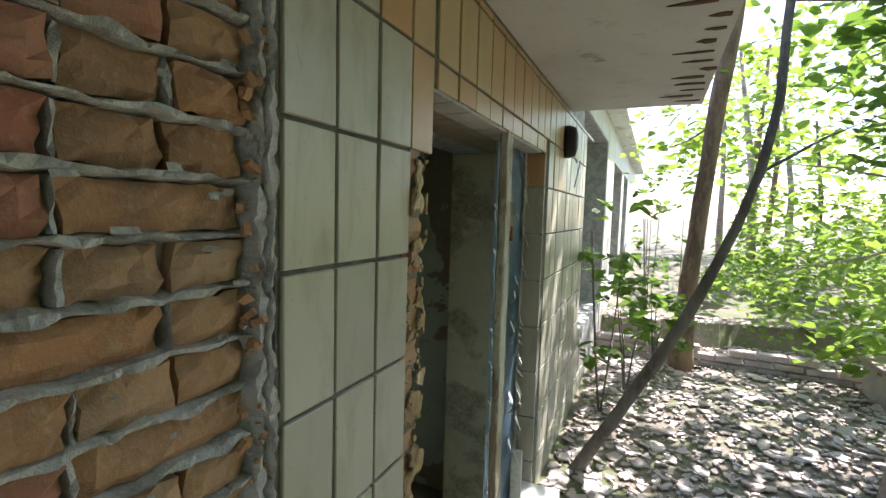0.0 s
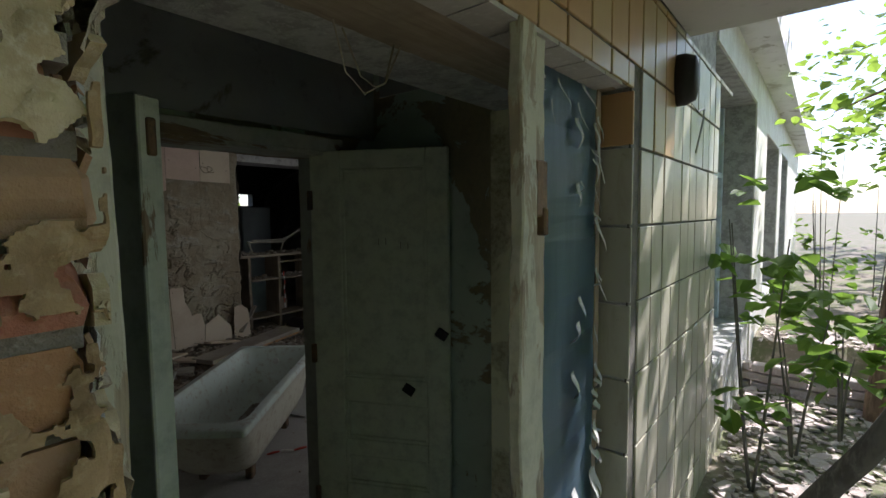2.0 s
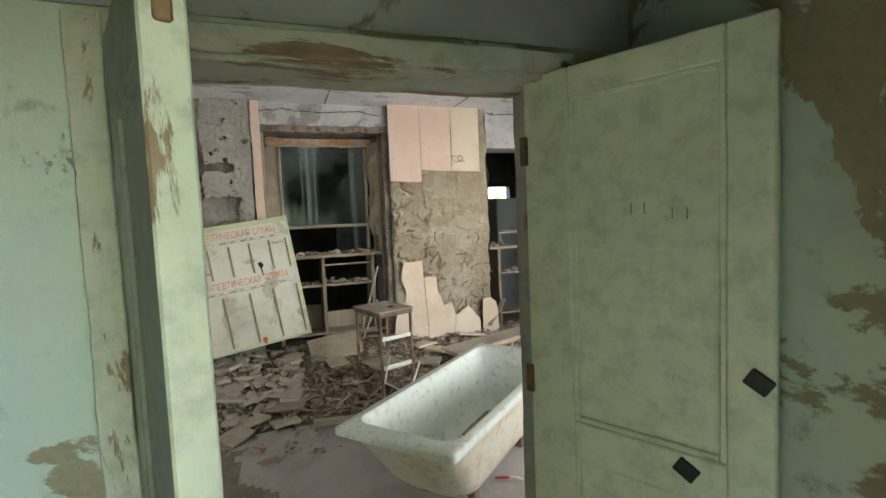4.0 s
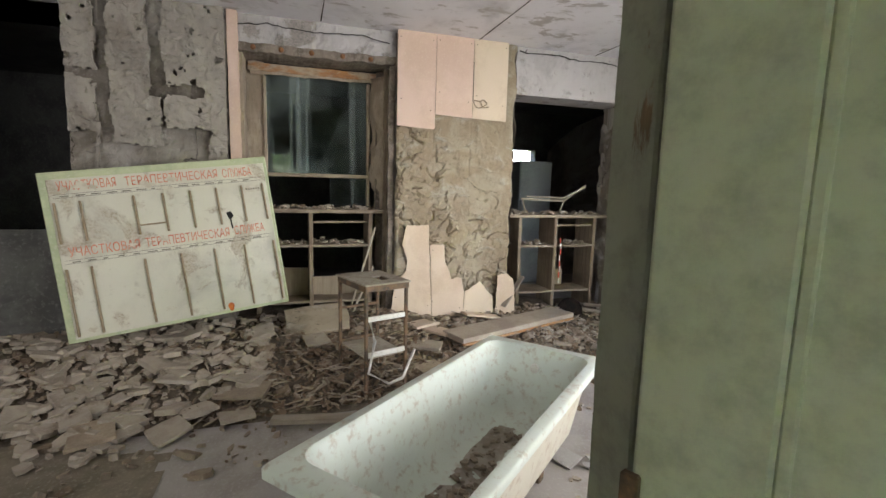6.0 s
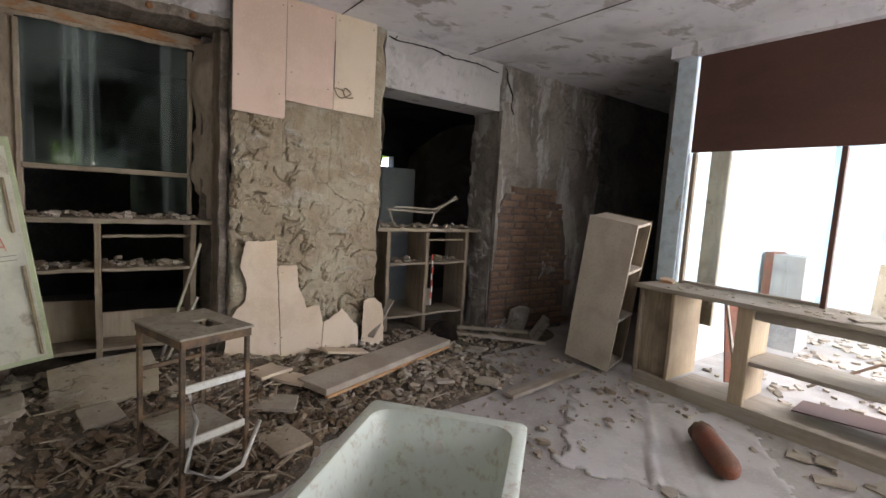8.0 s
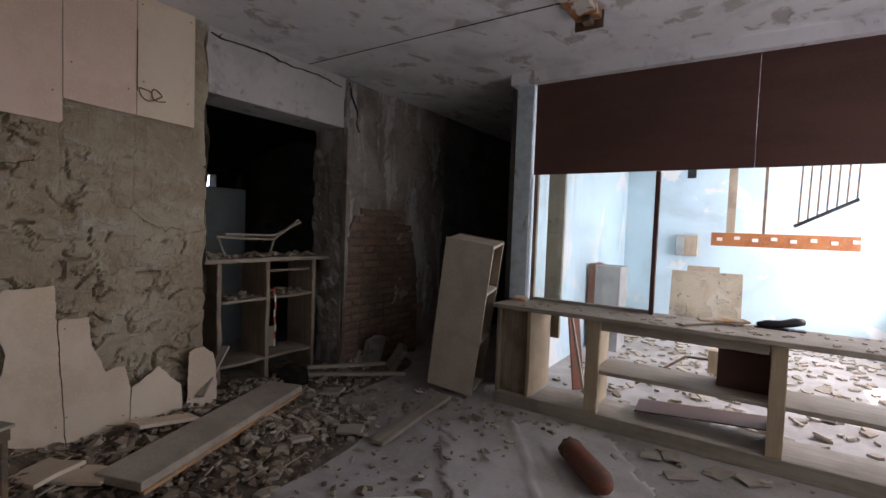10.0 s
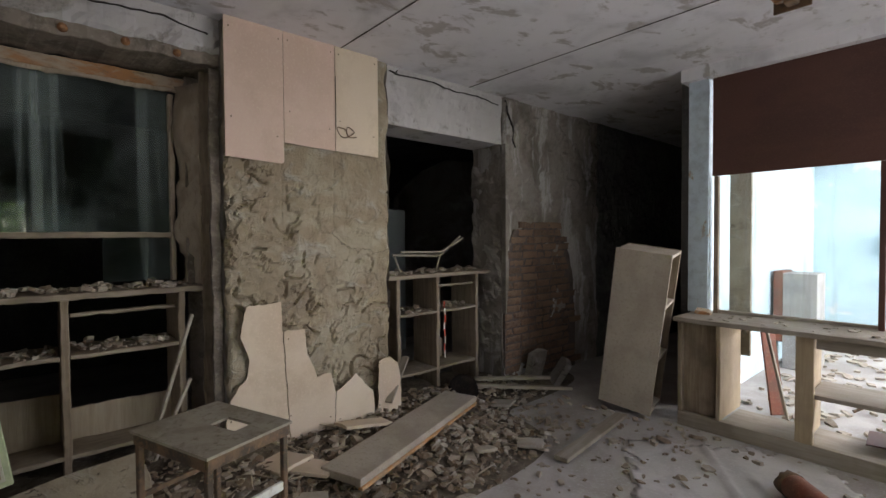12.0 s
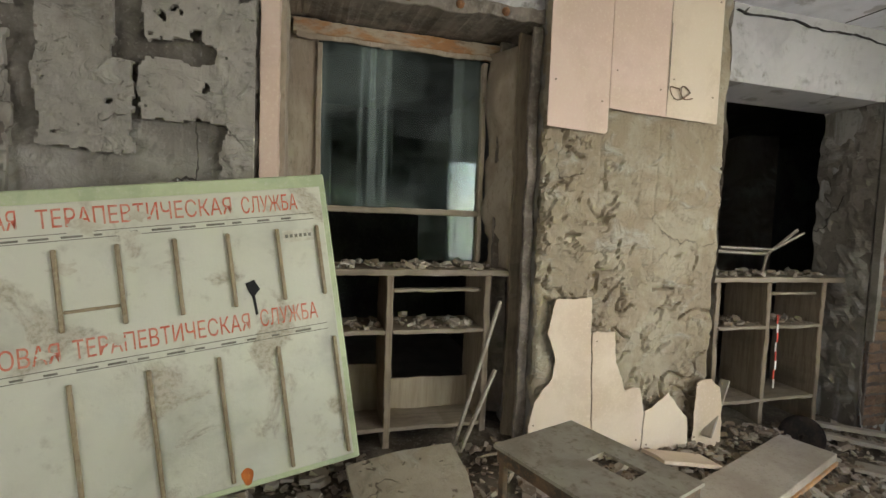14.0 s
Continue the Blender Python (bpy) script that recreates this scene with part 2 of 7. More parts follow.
WOOD_BLEACHED = worn("bleached_wood", (0.43, 0.36, 0.28), (0.33, 0.265, 0.2), (0.25, 0.2, 0.15), 4.0, 30, 0.85, 0.5, 0.4, 0.62, 0.2, (1.6, 1.6, 0.5))
DUSTY_BOARD = worn("dusty_chipboard", (0.47, 0.41, 0.335), (0.38, 0.32, 0.255), (0.3, 0.25, 0.195), 2.6, 45, 0.9, 0.25, 0.4, 0.66)
WOOD_HONEY = grained("honey_wood", (0.46, 0.36, 0.24), (0.38, 0.29, 0.19), (0.3, 0.23, 0.16))
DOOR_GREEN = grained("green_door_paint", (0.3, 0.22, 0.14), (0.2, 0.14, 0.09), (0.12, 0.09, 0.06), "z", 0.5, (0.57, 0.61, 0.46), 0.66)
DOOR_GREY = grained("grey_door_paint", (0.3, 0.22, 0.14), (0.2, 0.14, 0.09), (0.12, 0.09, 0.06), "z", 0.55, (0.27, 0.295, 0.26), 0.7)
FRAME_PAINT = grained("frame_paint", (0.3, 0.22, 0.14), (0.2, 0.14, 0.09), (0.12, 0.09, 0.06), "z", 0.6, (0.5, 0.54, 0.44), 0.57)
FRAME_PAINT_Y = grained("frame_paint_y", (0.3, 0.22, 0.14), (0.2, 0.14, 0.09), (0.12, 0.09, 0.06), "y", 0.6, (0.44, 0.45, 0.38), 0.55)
POST_YELLOW = grained("post_paint", (0.36, 0.31, 0.22), (0.25, 0.2, 0.13), (0.13, 0.11, 0.08), "z", 0.7, (0.45, 0.44, 0.33), 0.47)
POST_BLUE = grained("pale_blue_post", (0.45, 0.38, 0.3), (0.32, 0.26, 0.2), (0.22, 0.18, 0.14), "z", 0.6, (0.56, 0.66, 0.72), 0.62)
BROWN_PANEL = worn("brown_hardboard", (0.105, 0.05, 0.038), (0.085, 0.042, 0.033), (0.14, 0.075, 0.06), 0.9, 70, 0.55, 0.06, stretch=(1, 1, 3))
ENAMEL = worn("worn_enamel", (0.68, 0.73, 0.65), (0.6, 0.63, 0.54), (0.46, 0.38, 0.28), 2.2, 22, 0.32, 0.12, 0.5, 0.75, 0.5)
ENAMEL_OUT = worn("tub_outside", (0.66, 0.62, 0.5), (0.52, 0.44, 0.33), (0.42, 0.3, 0.2), 3.5, 22, 0.45, 0.2, 0.48, 0.7, 0.4)
RUST = worn("rust", (0.2, 0.13, 0.08), (0.1, 0.08, 0.06), (0.3, 0.17, 0.09), 9, 60, 0.8, 0.5)
RUST_RED = worn("rusty_red_paint", (0.25, 0.085, 0.05), (0.19, 0.09, 0.06), (0.33, 0.17, 0.1), 7, 60, 0.6, 0.4)
DUSTY_TIN = worn("dusty_tin", (0.4, 0.36, 0.29), (0.31, 0.27, 0.21), (0.2, 0.16, 0.11), 5, 40, 0.8, 0.3)
# White paint; on the far outer wall its white stands for sunlit glare.
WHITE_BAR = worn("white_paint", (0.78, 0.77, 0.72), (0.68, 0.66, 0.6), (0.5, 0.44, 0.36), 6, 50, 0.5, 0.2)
BLACK = worn("black_plastic", (0.012, 0.012, 0.012), (0.02, 0.02, 0.02), (0.03, 0.03, 0.03), 6, 50, 0.45, 0.1)
BARK = worn("bark", (0.24, 0.165, 0.11), (0.13, 0.09, 0.06), (0.32, 0.23, 0.15), 9, 30, 0.9, 0.9, stretch=(1, 1, 0.25))
BARK_GREY = worn("grey_bark", (0.15, 0.14, 0.115), (0.09, 0.085, 0.07), (0.22, 0.2, 0.17), 9, 30, 0.9, 0.7, stretch=(1, 1, 0.4))
BIRCH = worn("birch_bark", (0.36, 0.3, 0.26), (0.17, 0.125, 0.1), (0.3, 0.23, 0.19), 3.5, 20, 0.85, 0.5, 0.45, 0.7, stretch=(0.7, 0.7, 2.4))
RUBBLE = worn("rubble_stone", (0.4, 0.35, 0.28), (0.27, 0.22, 0.165), (0.48, 0.43, 0.36), 8, 45, 0.9, 0.6, vary="island")
RUBBLE_BROWN = worn("brown_debris", (0.25, 0.19, 0.13), (0.15, 0.11, 0.075), (0.4, 0.34, 0.27), 9, 45, 0.9, 0.6, vary="island")
SPLINTER = worn("splinter_wood", (0.34, 0.27, 0.19), (0.2, 0.15, 0.1), (0.45, 0.4, 0.32), 8, 45, 0.85, 0.4, vary="island")
DRY_LEAF = worn("dry_leaf", (0.17, 0.115, 0.07), (0.11, 0.075, 0.05), (0.3, 0.22, 0.15), 9, 45, 0.8, 0.3, vary="island")
RUBBLE_OUT = worn("broken_slate", (0.5, 0.43, 0.4), (0.36, 0.29, 0.25), (0.6, 0.55, 0.52), 8, 45, 0.85, 0.6, vary="island")


def streaked_material():
    """Sooty plaster with pale streaks where water ran down."""
    n = Nodes("streaked_plaster")
    run = n.noise(2.6, 6, 0.62, (1.5, 1.5, 0.3), 0.5)
    blot = n.noise(1.3, 7, 0.66, None, 0.6)
    fine = n.noise(42, 4, 0.7)
    col = n.mix(n.ramp(blot, 0.4, 0.62), (0.3, 0.27, 0.235), (0.17, 0.148, 0.125))
    col = n.mix(n.math("MULTIPLY", n.ramp(run, 0.5, 0.6), 0.8), col, (0.5, 0.48, 0.46))
    col = n.mix(n.math("MULTIPLY", n.ramp(fine, 0.5, 0.75), 0.5), col, (0.12, 0.1, 0.085))
    h = n.math("ADD", n.math("MULTIPLY", run, 0.5), n.math("ADD", n.math("MULTIPLY", blot, 0.5), n.math("MULTIPLY", fine, 0.3)))
    return n.done(col, 0.92, h, 0.8, 0.02)


STREAKED = streaked_material()


def film_material():
    """Blue painted film over glass, peeling and letting some daylight through."""
    n = Nodes("blue_film")
    streak = n.noise(3.0, 8, 0.65, (3, 3, 0.5), 0.5)
    col = n.mix(n.ramp(streak, 0.35, 0.7), (0.04, 0.08, 0.12), (0.24, 0.33, 0.39))
    col = n.mix(n.ramp(n.noise(7, 8, 0.7, (2, 2, 0.6), 0.5), 0.6, 0.66), col, (0.4, 0.46, 0.47))
    n.done(col, 0.3, streak, 0.4, 0.006, spec=0.5)
    tr = n.t.nodes.new("ShaderNodeBsdfTranslucent")
    tr.inputs[0].default_value = (0.6, 0.74, 0.78, 1)
    mixer = n.t.nodes.new("ShaderNodeMixShader")
    mixer.inputs[0].default_value = 0.6
    n.link(n.bsdf.outputs[0], mixer.inputs[1])
    n.link(tr.outputs[0], mixer.inputs[2])
    n.link(mixer.outputs[0], n.t.nodes["Material Output"].inputs[0])
    return n.mat


BLUE_FILM = film_material()


def tile_material():
    n = Nodes("glazed_tile")
    n.shifted()
    stain = n.noise(5, 6, 0.65, (3, 3, 1), 0.4)
    base = n.mix(n.random(), (0.43, 0.42, 0.33), (0.36, 0.35, 0.28))
    col = n.mix(n.math("MULTIPLY", n.ramp(stain, 0.45, 0.7), 0.7), base, (0.3, 0.28, 0.2))
    col = n.mix(n.math("MULTIPLY", n.ramp(n.noise(16, 7, 0.75, (1, 1, 0.6), 0.6), 0.62, 0.7), 0.45), col, (0.24, 0.23, 0.17))
    col = n.mix(n.math("MULTIPLY", n.ramp(n.noise(40, 3, 0.7), 0.66, 0.75), 0.6), col, (0.2, 0.18, 0.13))
    return n.done(col, 0.28, n.noise(3, 3), 0.08, 0.01, spec=0.45)


def orange_tile_material():
    n = Nodes("amber_tile")
    n.shifted()
    base = n.mix(n.random(), (0.46, 0.27, 0.12), (0.46, 0.37, 0.2))
    col = n.mix(n.math("MULTIPLY", n.ramp(n.noise(6, 6, 0.65, None, 0.4), 0.45, 0.8), 0.5), base, (0.36, 0.22, 0.1))
    return n.done(col, 0.3, n.noise(3, 3), 0.08, 0.01, spec=0.45)


TILE, TILE_AMBER = tile_material(), orange_tile_material()


def leaf_material(name, a, b):
    n = Nodes(name)
    col = n.mix(n.island(), a, b)
    n.done(col, 0.5, spec=0.25)
    tr = n.t.nodes.new("ShaderNodeBsdfTranslucent")
    mixer = n.t.nodes.new("ShaderNodeMixShader")
    mixer.inputs[0].default_value = 0.55
    bright = n.mix(0.5, col, (b[0] * 2.2, b[1] * 2.0, b[2] * 1.1))
    n.link(bright, tr.inputs[0])
    n.link(n.bsdf.outputs[0], mixer.inputs[1])
    n.link(tr.outputs[0], mixer.inputs[2])
    n.link(mixer.outputs[0], n.t.nodes["Material Output"].inputs[0])
    return n.mat


LEAF = leaf_material("leaf", (0.06, 0.12, 0.025), (0.11, 0.2, 0.04))
LEAF_LIGHT = leaf_material("young_leaf", (0.09, 0.18, 0.03), (0.19, 0.3, 0.06))


def glass_material(name, dirt, tint, amount, sheen=0.03):
    """A thin old pane: clear between streaks of dust, with a sharp reflection."""
    n = Nodes(name)
    clear = n.t.nodes.new("ShaderNodeBsdfTransparent")
    clear.inputs[0].default_value = (*tint, 1)
    gloss = n.t.nodes.new("ShaderNodeBsdfGlossy")
    gloss.inputs["Roughness"].default_value = sheen
    gloss.inputs[0].default_value = (0.7, 0.75, 0.75, 1)
    fres = n.t.nodes.new("ShaderNodeFresnel")
    fres.inputs[0].default_value = 1.5
    m1 = n.t.nodes.new("ShaderNodeMixShader")
    n.link(fres.outputs[0], m1.inputs[0]), n.link(clear.outputs[0], m1.inputs[1]), n.link(gloss.outputs[0], m1.inputs[2])
    m2 = n.t.nodes.new("ShaderNodeMixShader")
    streak = n.noise(3.2, 7, 0.62, (3, 3, 0.1), 0.35)
    fold = n.noise(1.1, 2, 0.5, (3, 3, 0.25), 0.3)
    streak = n.math("ADD", n.math("MULTIPLY", streak, 0.6), n.math("MULTIPLY", fold, 0.4))
    haze = n.noise(2.2, 4, 0.6)
    fac = n.math("ADD", n.math("MULTIPLY", n.ramp(streak, 0.48, 0.66), amount), n.math("MULTIPLY", n.ramp(haze, 0.4, 0.75), amount * 0.35))
    n.done(dirt, 0.8)
    n.link(fac, m2.inputs[0]), n.link(m1.outputs[0], m2.inputs[1]), n.link(n.bsdf.outputs[0], m2.inputs[2])
    n.link(m2.outputs[0], n.t.nodes["Material Output"].inputs[0])
    return n.mat


GLASS_DIRTY = glass_material("dusty_glass", (0.3, 0.35, 0.33), (0.75, 0.84, 0.81), 0.42, 0.04)
GLASS = glass_material("pane_glass", (0.6, 0.62, 0.6), (0.95, 0.97, 0.97), 0.25)

# Shade inside open joints and cracks, put into the colour of raised strips.
BLACK_GAP = worn("dark_gap", (0.05, 0.045, 0.04), (0.03, 0.028, 0.025), (0.1, 0.09, 0.08), 6, 50, 0.95, 0.3)

# ---- mesh helpers ----
def box(bm, x0, x1, y0, y1, z0, z1, bevel=0.0, m=None):
    vs = [bm.verts.new((x, y, z)) for x in (x0, x1) for y in (y0, y1) for z in (z0, z1)]
    fs = [bm.faces.new([vs[k] for k in f]) for f in ((0, 1, 3, 2), (4, 6, 7, 5), (0, 4, 5, 1), (2, 3, 7, 6), (0, 2, 6, 4), (1, 5, 7, 3))]
    if bevel:
        out = bmesh.ops.bevel(bm, geom=list({e for f in fs for e in f.edges}), offset=bevel, segments=1, affect="EDGES")
        vs = list({v for f in out["faces"] for v in f.verts} | {v for v in vs if v.is_valid})
    if m is not None:
        bmesh.ops.transform(bm, matrix=m, verts=[v for v in vs if v.is_valid])
    return vs


def plate(bm, outline, thick, m=None):
    """A flat piece with the given outline in x and y, its top at z 0."""
    top = [bm.verts.new((x, y, 0)) for x, y in outline]
    low = [bm.verts.new((x, y, -thick)) for x, y in outline]
    bm.faces.new(top), bm.faces.new(low[::-1])
    k = len(top)
    for i in range(k):
        bm.faces.new((top[i], low[i], low[(i + 1) % k], top[(i + 1) % k]))
    if m is not None:
        bmesh.ops.transform(bm, matrix=m, verts=top + low)


def tube(bm, points, radii, sides=8):
    """A round limb through the points."""
    rings = []
    for i, p in enumerate(points):
        p = Vector(p)
        way = (Vector(points[min(i + 1, len(points) - 1)]) - Vector(points[max(i - 1, 0)])).normalized()
        u = way.orthogonal().normalized() if abs(way.z) < 0.95 else Vector((1, 0, 0))
        u = (u - way * u.dot(way)).normalized()
        v = way.cross(u)
        r = radii[i] if isinstance(radii, (list, tuple)) else radii
        rings.append([bm.verts.new(p + (u * math.cos(a) + v * math.sin(a)) * r) for a in (2 * math.pi * k / sides for k in range(sides))])
    for a, b in zip(rings, rings[1:]):
        for k in range(sides):
            bm.faces.new((a[k], a[(k + 1) % sides], b[(k + 1) % sides], b[k]))
    bm.faces.new(rings[0][::-1]), bm.faces.new(rings[-1])


def sheet(bm, origin, u, v, nu, nv, depth, seed=0, scale=4.0, keep=None):
    """A grid from origin along u and v, pushed along its normal by noise."""
    o, u, v = Vector(origin), Vector(u), Vector(v)
    n = u.cross(v).normalized()
    grid = {}
    for i in range(nu + 1):
        for j in range(nv + 1):
            p = o + u * (i / nu) + v * (j / nv)
            q = p * scale + Vector((seed * 7.3, 0, 0))
            d = noise.fractal(q, 1.0, 2.0, 5) * depth + (noise.noise(q * 4) > 0.15) * depth * 0.3 + (noise.fractal(q * 0.7 + Vector((3, 5, 1)), 1.0, 2.0, 4) > 0.1) * depth * 0.5 - depth * 0.3
            grid[i, j] = bm.verts.new(p + n * d)
    for i in range(nu):
        for j in range(nv):
            if keep is None or keep((i + 0.5) / nu, (j + 0.5) / nv):
                bm.faces.new((grid[i, j], grid[i + 1, j], grid[i + 1, j + 1], grid[i, j + 1]))


def part(name, bm, material, parent=None, label="", smooth=False):
    me = bpy.data.meshes.new(name)
    bmesh.ops.recalc_face_normals(bm, faces=bm.faces)
    bm.to_mesh(me)
    bm.free()
    for m in material if isinstance(material, (list, tuple)) else (material,):
        me.materials.append(m)
    if smooth:
        me.shade_smooth()
    ob = new(name, me)
    if parent is not None:
        ob.parent = parent
    if label:
        ob["label"] = label
    return ob


def boxes(name, material, parent, *sizes, bevel=0.004, label=""):
    """One part made of boxes (x0, x1, y0, y1, z0, z1)."""
    bm = bmesh.new()
    for s in sizes:
        box(bm, *s, bevel=bevel)
    return part(name, bm, material, parent, label)


def thing(name, x=0, y=0, z=0, label="", category="", group="", rot=(0, 0, 0)):
    ob = new(name)
    ob.empty_display_size = 0.1
    ob.matrix_world = pose(x, y, z, *rot)
    bpy.context.view_layer.update()
    return tagged(ob, label, category, group)


def structure(name, bm, material, label, smooth=False):
    return tagged(part(name, bm, material, None, label, smooth), kind="structure")


# ---- structure ----
H = 2.9
bm = bmesh.new()
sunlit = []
# outer wall with the entrance and the windows of hall and blue room
# the opening from y -2.2 to -0.3 is an unseen window added for light
for y0, y1, z0, z1 in ((-4, -2.2, 0, 3.4), (-2.2, -0.3, 0, 0.75), (-2.2, -0.3, 2.62, 3.4), (-0.3, 0.84, 2.45, 3.4), (0.84, 1.30, 0, 3.4), (1.30, 2.745, 2.10, 3.4), (2.745, 4.16, 0, 3.4), (4.16, 6.05, 0, 0.75), (4.16, 6.05, 2.62, 3.4), (6.05, 7.0, 0, 3.4),
                       (7.0, 8.6, 0, 0.8), (7.0, 8.6, 2.5, 3.4), (8.6, 9.1, 0, 3.4), (9.1, 10.4, 0, 0.5), (9.1, 10.4, 2.5, 3.4), (10.4, 14, 0, 3.4)):
    box(bm, -1.12, -0.616, y0, y1, z0, z1)
box(bm, -1.12, -0.655, -0.3, 0.84, 0, 2.45)
# thin white boxes put the sun's glare into the wall colour past the canopy
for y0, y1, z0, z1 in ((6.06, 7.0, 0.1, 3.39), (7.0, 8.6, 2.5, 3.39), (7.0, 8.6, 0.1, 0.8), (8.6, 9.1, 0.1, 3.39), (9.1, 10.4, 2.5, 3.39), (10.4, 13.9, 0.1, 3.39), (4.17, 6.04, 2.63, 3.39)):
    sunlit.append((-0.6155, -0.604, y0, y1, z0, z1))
wall_east = structure("wall_east", bm, MORTAR, "outer brick wall, partly clad in cream glazed tiles")

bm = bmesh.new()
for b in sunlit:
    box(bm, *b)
structure("trim_white_render", bm, WHITE_BAR, "stretch of the outer wall whitened for sunlit glare")

bm = bmesh.new()
for y0, y1, z0, z1 in ((0.9, 1.378, 0, H), (1.378, 2.64, 2.07, H), (2.64, 2.9, 0, H)):
    box(bm, -2.17, -1.95, y0, y1, z0, z1)
structure("wall_vestibule_back", bm, [GREEN_WALL], "vestibule wall with flaking green paint")
bm = bmesh.new()
box(bm, -2.06, -1.12, 2.9, 3.0, 0, H)
box(bm, -2.06, -1.12, 0.8, 0.9, 0, H)
structure("wall_vestibule_side", bm, GREEN_WALL, "vestibule side wall, green paint peeling to brown plaster")
bm = bmesh.new()
box(bm, -1.13, -0.73, 2.736, 2.7445, 0, 2.095)
box(bm, -1.13, -1.122, 2.745, 2.891, 0, 2.3)
structure("trim_entrance_reveal", bm, YELLOW, "yellow plastered entrance reveal")
bm = bmesh.new()
box(bm, -1.947, -1.941, 0.91, 2.89, 2.09, H)
box(bm, -1.9, -1.13, 2.892, 2.897, 2.3, H)
structure("trim_vestibule_upper", bm, VEST_TOP, "grey whitewashed upper band of the vestibule wall")

# hall: far wall is built of pieces below; other walls are plain
bm = bmesh.new()
box(bm, -7.2, -1.12, -2.6, -2.4, 0, H)
structure("wall_hall_south", bm, PLASTER, "plain plastered wall")
bm = bmesh.new()
box(bm, -7.2, -0.4, -4, 14, H, H + 0.25)
structure("ceiling", bm, CEILING, "whitewashed concrete slab ceiling with flaking paint and open joints")
bm = bmesh.new()
for y in (0.85, 2.35, 3.85, 5.2):
    for k in range(24):
        x = -6.05 + 0.205 * k
        w = 0.004 + 0.003 * noise.noise(Vector((x * 3, y, 0)))
        box(bm, x, x + 0.2, y - w, y + w, H - 0.004, H - 0.001)
structure("trim_ceiling_joint", bm, BLACK_GAP, "open joints between ceiling slabs, drawn as dark strips")
bm = bmesh.new()
box(bm, -10, -0.6, -4, 14, -0.2, 0)
structure("floor", bm, DUST, "concrete floor under grey dust")

# Brown dirt of the hall floor, also laid through the vestibule to dim its bounce.
DIRT_FLOOR = worn("trodden_dirt", (0.25, 0.215, 0.16), (0.17, 0.145, 0.105), (0.34, 0.3, 0.24), 1.8, 45, 0.95, 0.5)
bm = bmesh.new()
grid = {}
for i in range(81):
    for j in range(91):
        x, y = -4.6 + 3.47 * i / 80, -1.4 + 4.28 * j / 90
        grid[i, j] = bm.verts.new((x, y, 0.004 + 0.002 * noise.noise(Vector((x * 6, y * 6, 4)))))
for i in range(80):
    for j in range(90):
        p = sum((grid[a].co for a in ((i, j), (i + 1, j + 1))), Vector()) / 2
        wander = 0.5 * noise.fractal(Vector((p.x * 1.7, p.y * 1.7, 6)), 1, 2, 5)
        if p.x > -2.1 or p.y < 2.05 + 0.35 * (p.x + 2.1) + wander:
            bm.faces.new((grid[i, j], grid[i + 1, j], grid[i + 1, j + 1], grid[i, j + 1]))
for v in [v for v in bm.verts if not v.link_faces]:
    bm.verts.remove(v)
structure("floor_dirt", bm, DIRT_FLOOR, "brown dirt trodden over the floor inside the entrance")

# ---- far wall of the hall: pillar, hatch, column, second hatch, end wall ----
def rough_wall(name, y0, y1, z0, z1, x, depth, material, label, seed, back=0.4, step=0.035):
    """A rough plastered pier whose face looks along +x."""
    bm = bmesh.new()
    box(bm, x - back, x - 0.012, y0, y1, z0, z1)
    sheet(bm, (x, y0, z0), (0, y1 - y0, 0), (0, 0, z1 - z0), max(2, int((y1 - y0) / step)), max(2, int((z1 - z0) / step)), depth, seed)
    return structure(name, bm, material, label)


rough_wall("wall_pier", 0.40, 1.57, 0, H, -6.06, 0.02, PLASTER_DARK, "rough concrete block pier with blotched grey plaster", 1)


def clamp(v, a=0.0, b=1.0):
    return max(a, min(b, v))


def lumpy_depth(y, z):
    """Relief of hand-thrown plaster: lumps, broken ledges and deep wandering cracks."""
    q = Vector((2.7, y, z))
    wild = clamp(0.5 + 1.5 * noise.fractal(q * 1.3 + Vector((0, 4, 1)), 1, 2, 3) + 0.6 * (1.35 - z))
    d = 0.013 * noise.fractal(q * 4.0, 1.0, 2.0, 4) + 0.006 * noise.noise(q * 22) * wild
    step = noise.fractal(q * 5.2 + Vector((7, 1, 3)), 1.0, 2.1, 5)
    d += (0.004 + 0.013 * wild) * (clamp(step / 0.07) + clamp((step - 0.3) / 0.06) - 1)
    p = q + 0.05 * noise.noise_vector(q * 6)
    line = abs(noise.noise(p * 7 + Vector((0, 2, 5)))) / 0.085
    here = clamp((noise.noise(q * 5.5 + Vector((3, 8, 2))) + 0.35 * wild + 0.32 * (1.2 - z) - 0.24) / 0.12)
    if line < 1 and here > 0:
        d -= 0.034 * (1 - line) * here
    for seam in (3.413, 3.797):
        if z > 1.3:
            d -= 0.003 * clamp(1 - abs(y - seam + 0.006 * noise.noise(q * 8)) / 0.012)
    return clamp(d, -0.06, 0.032)


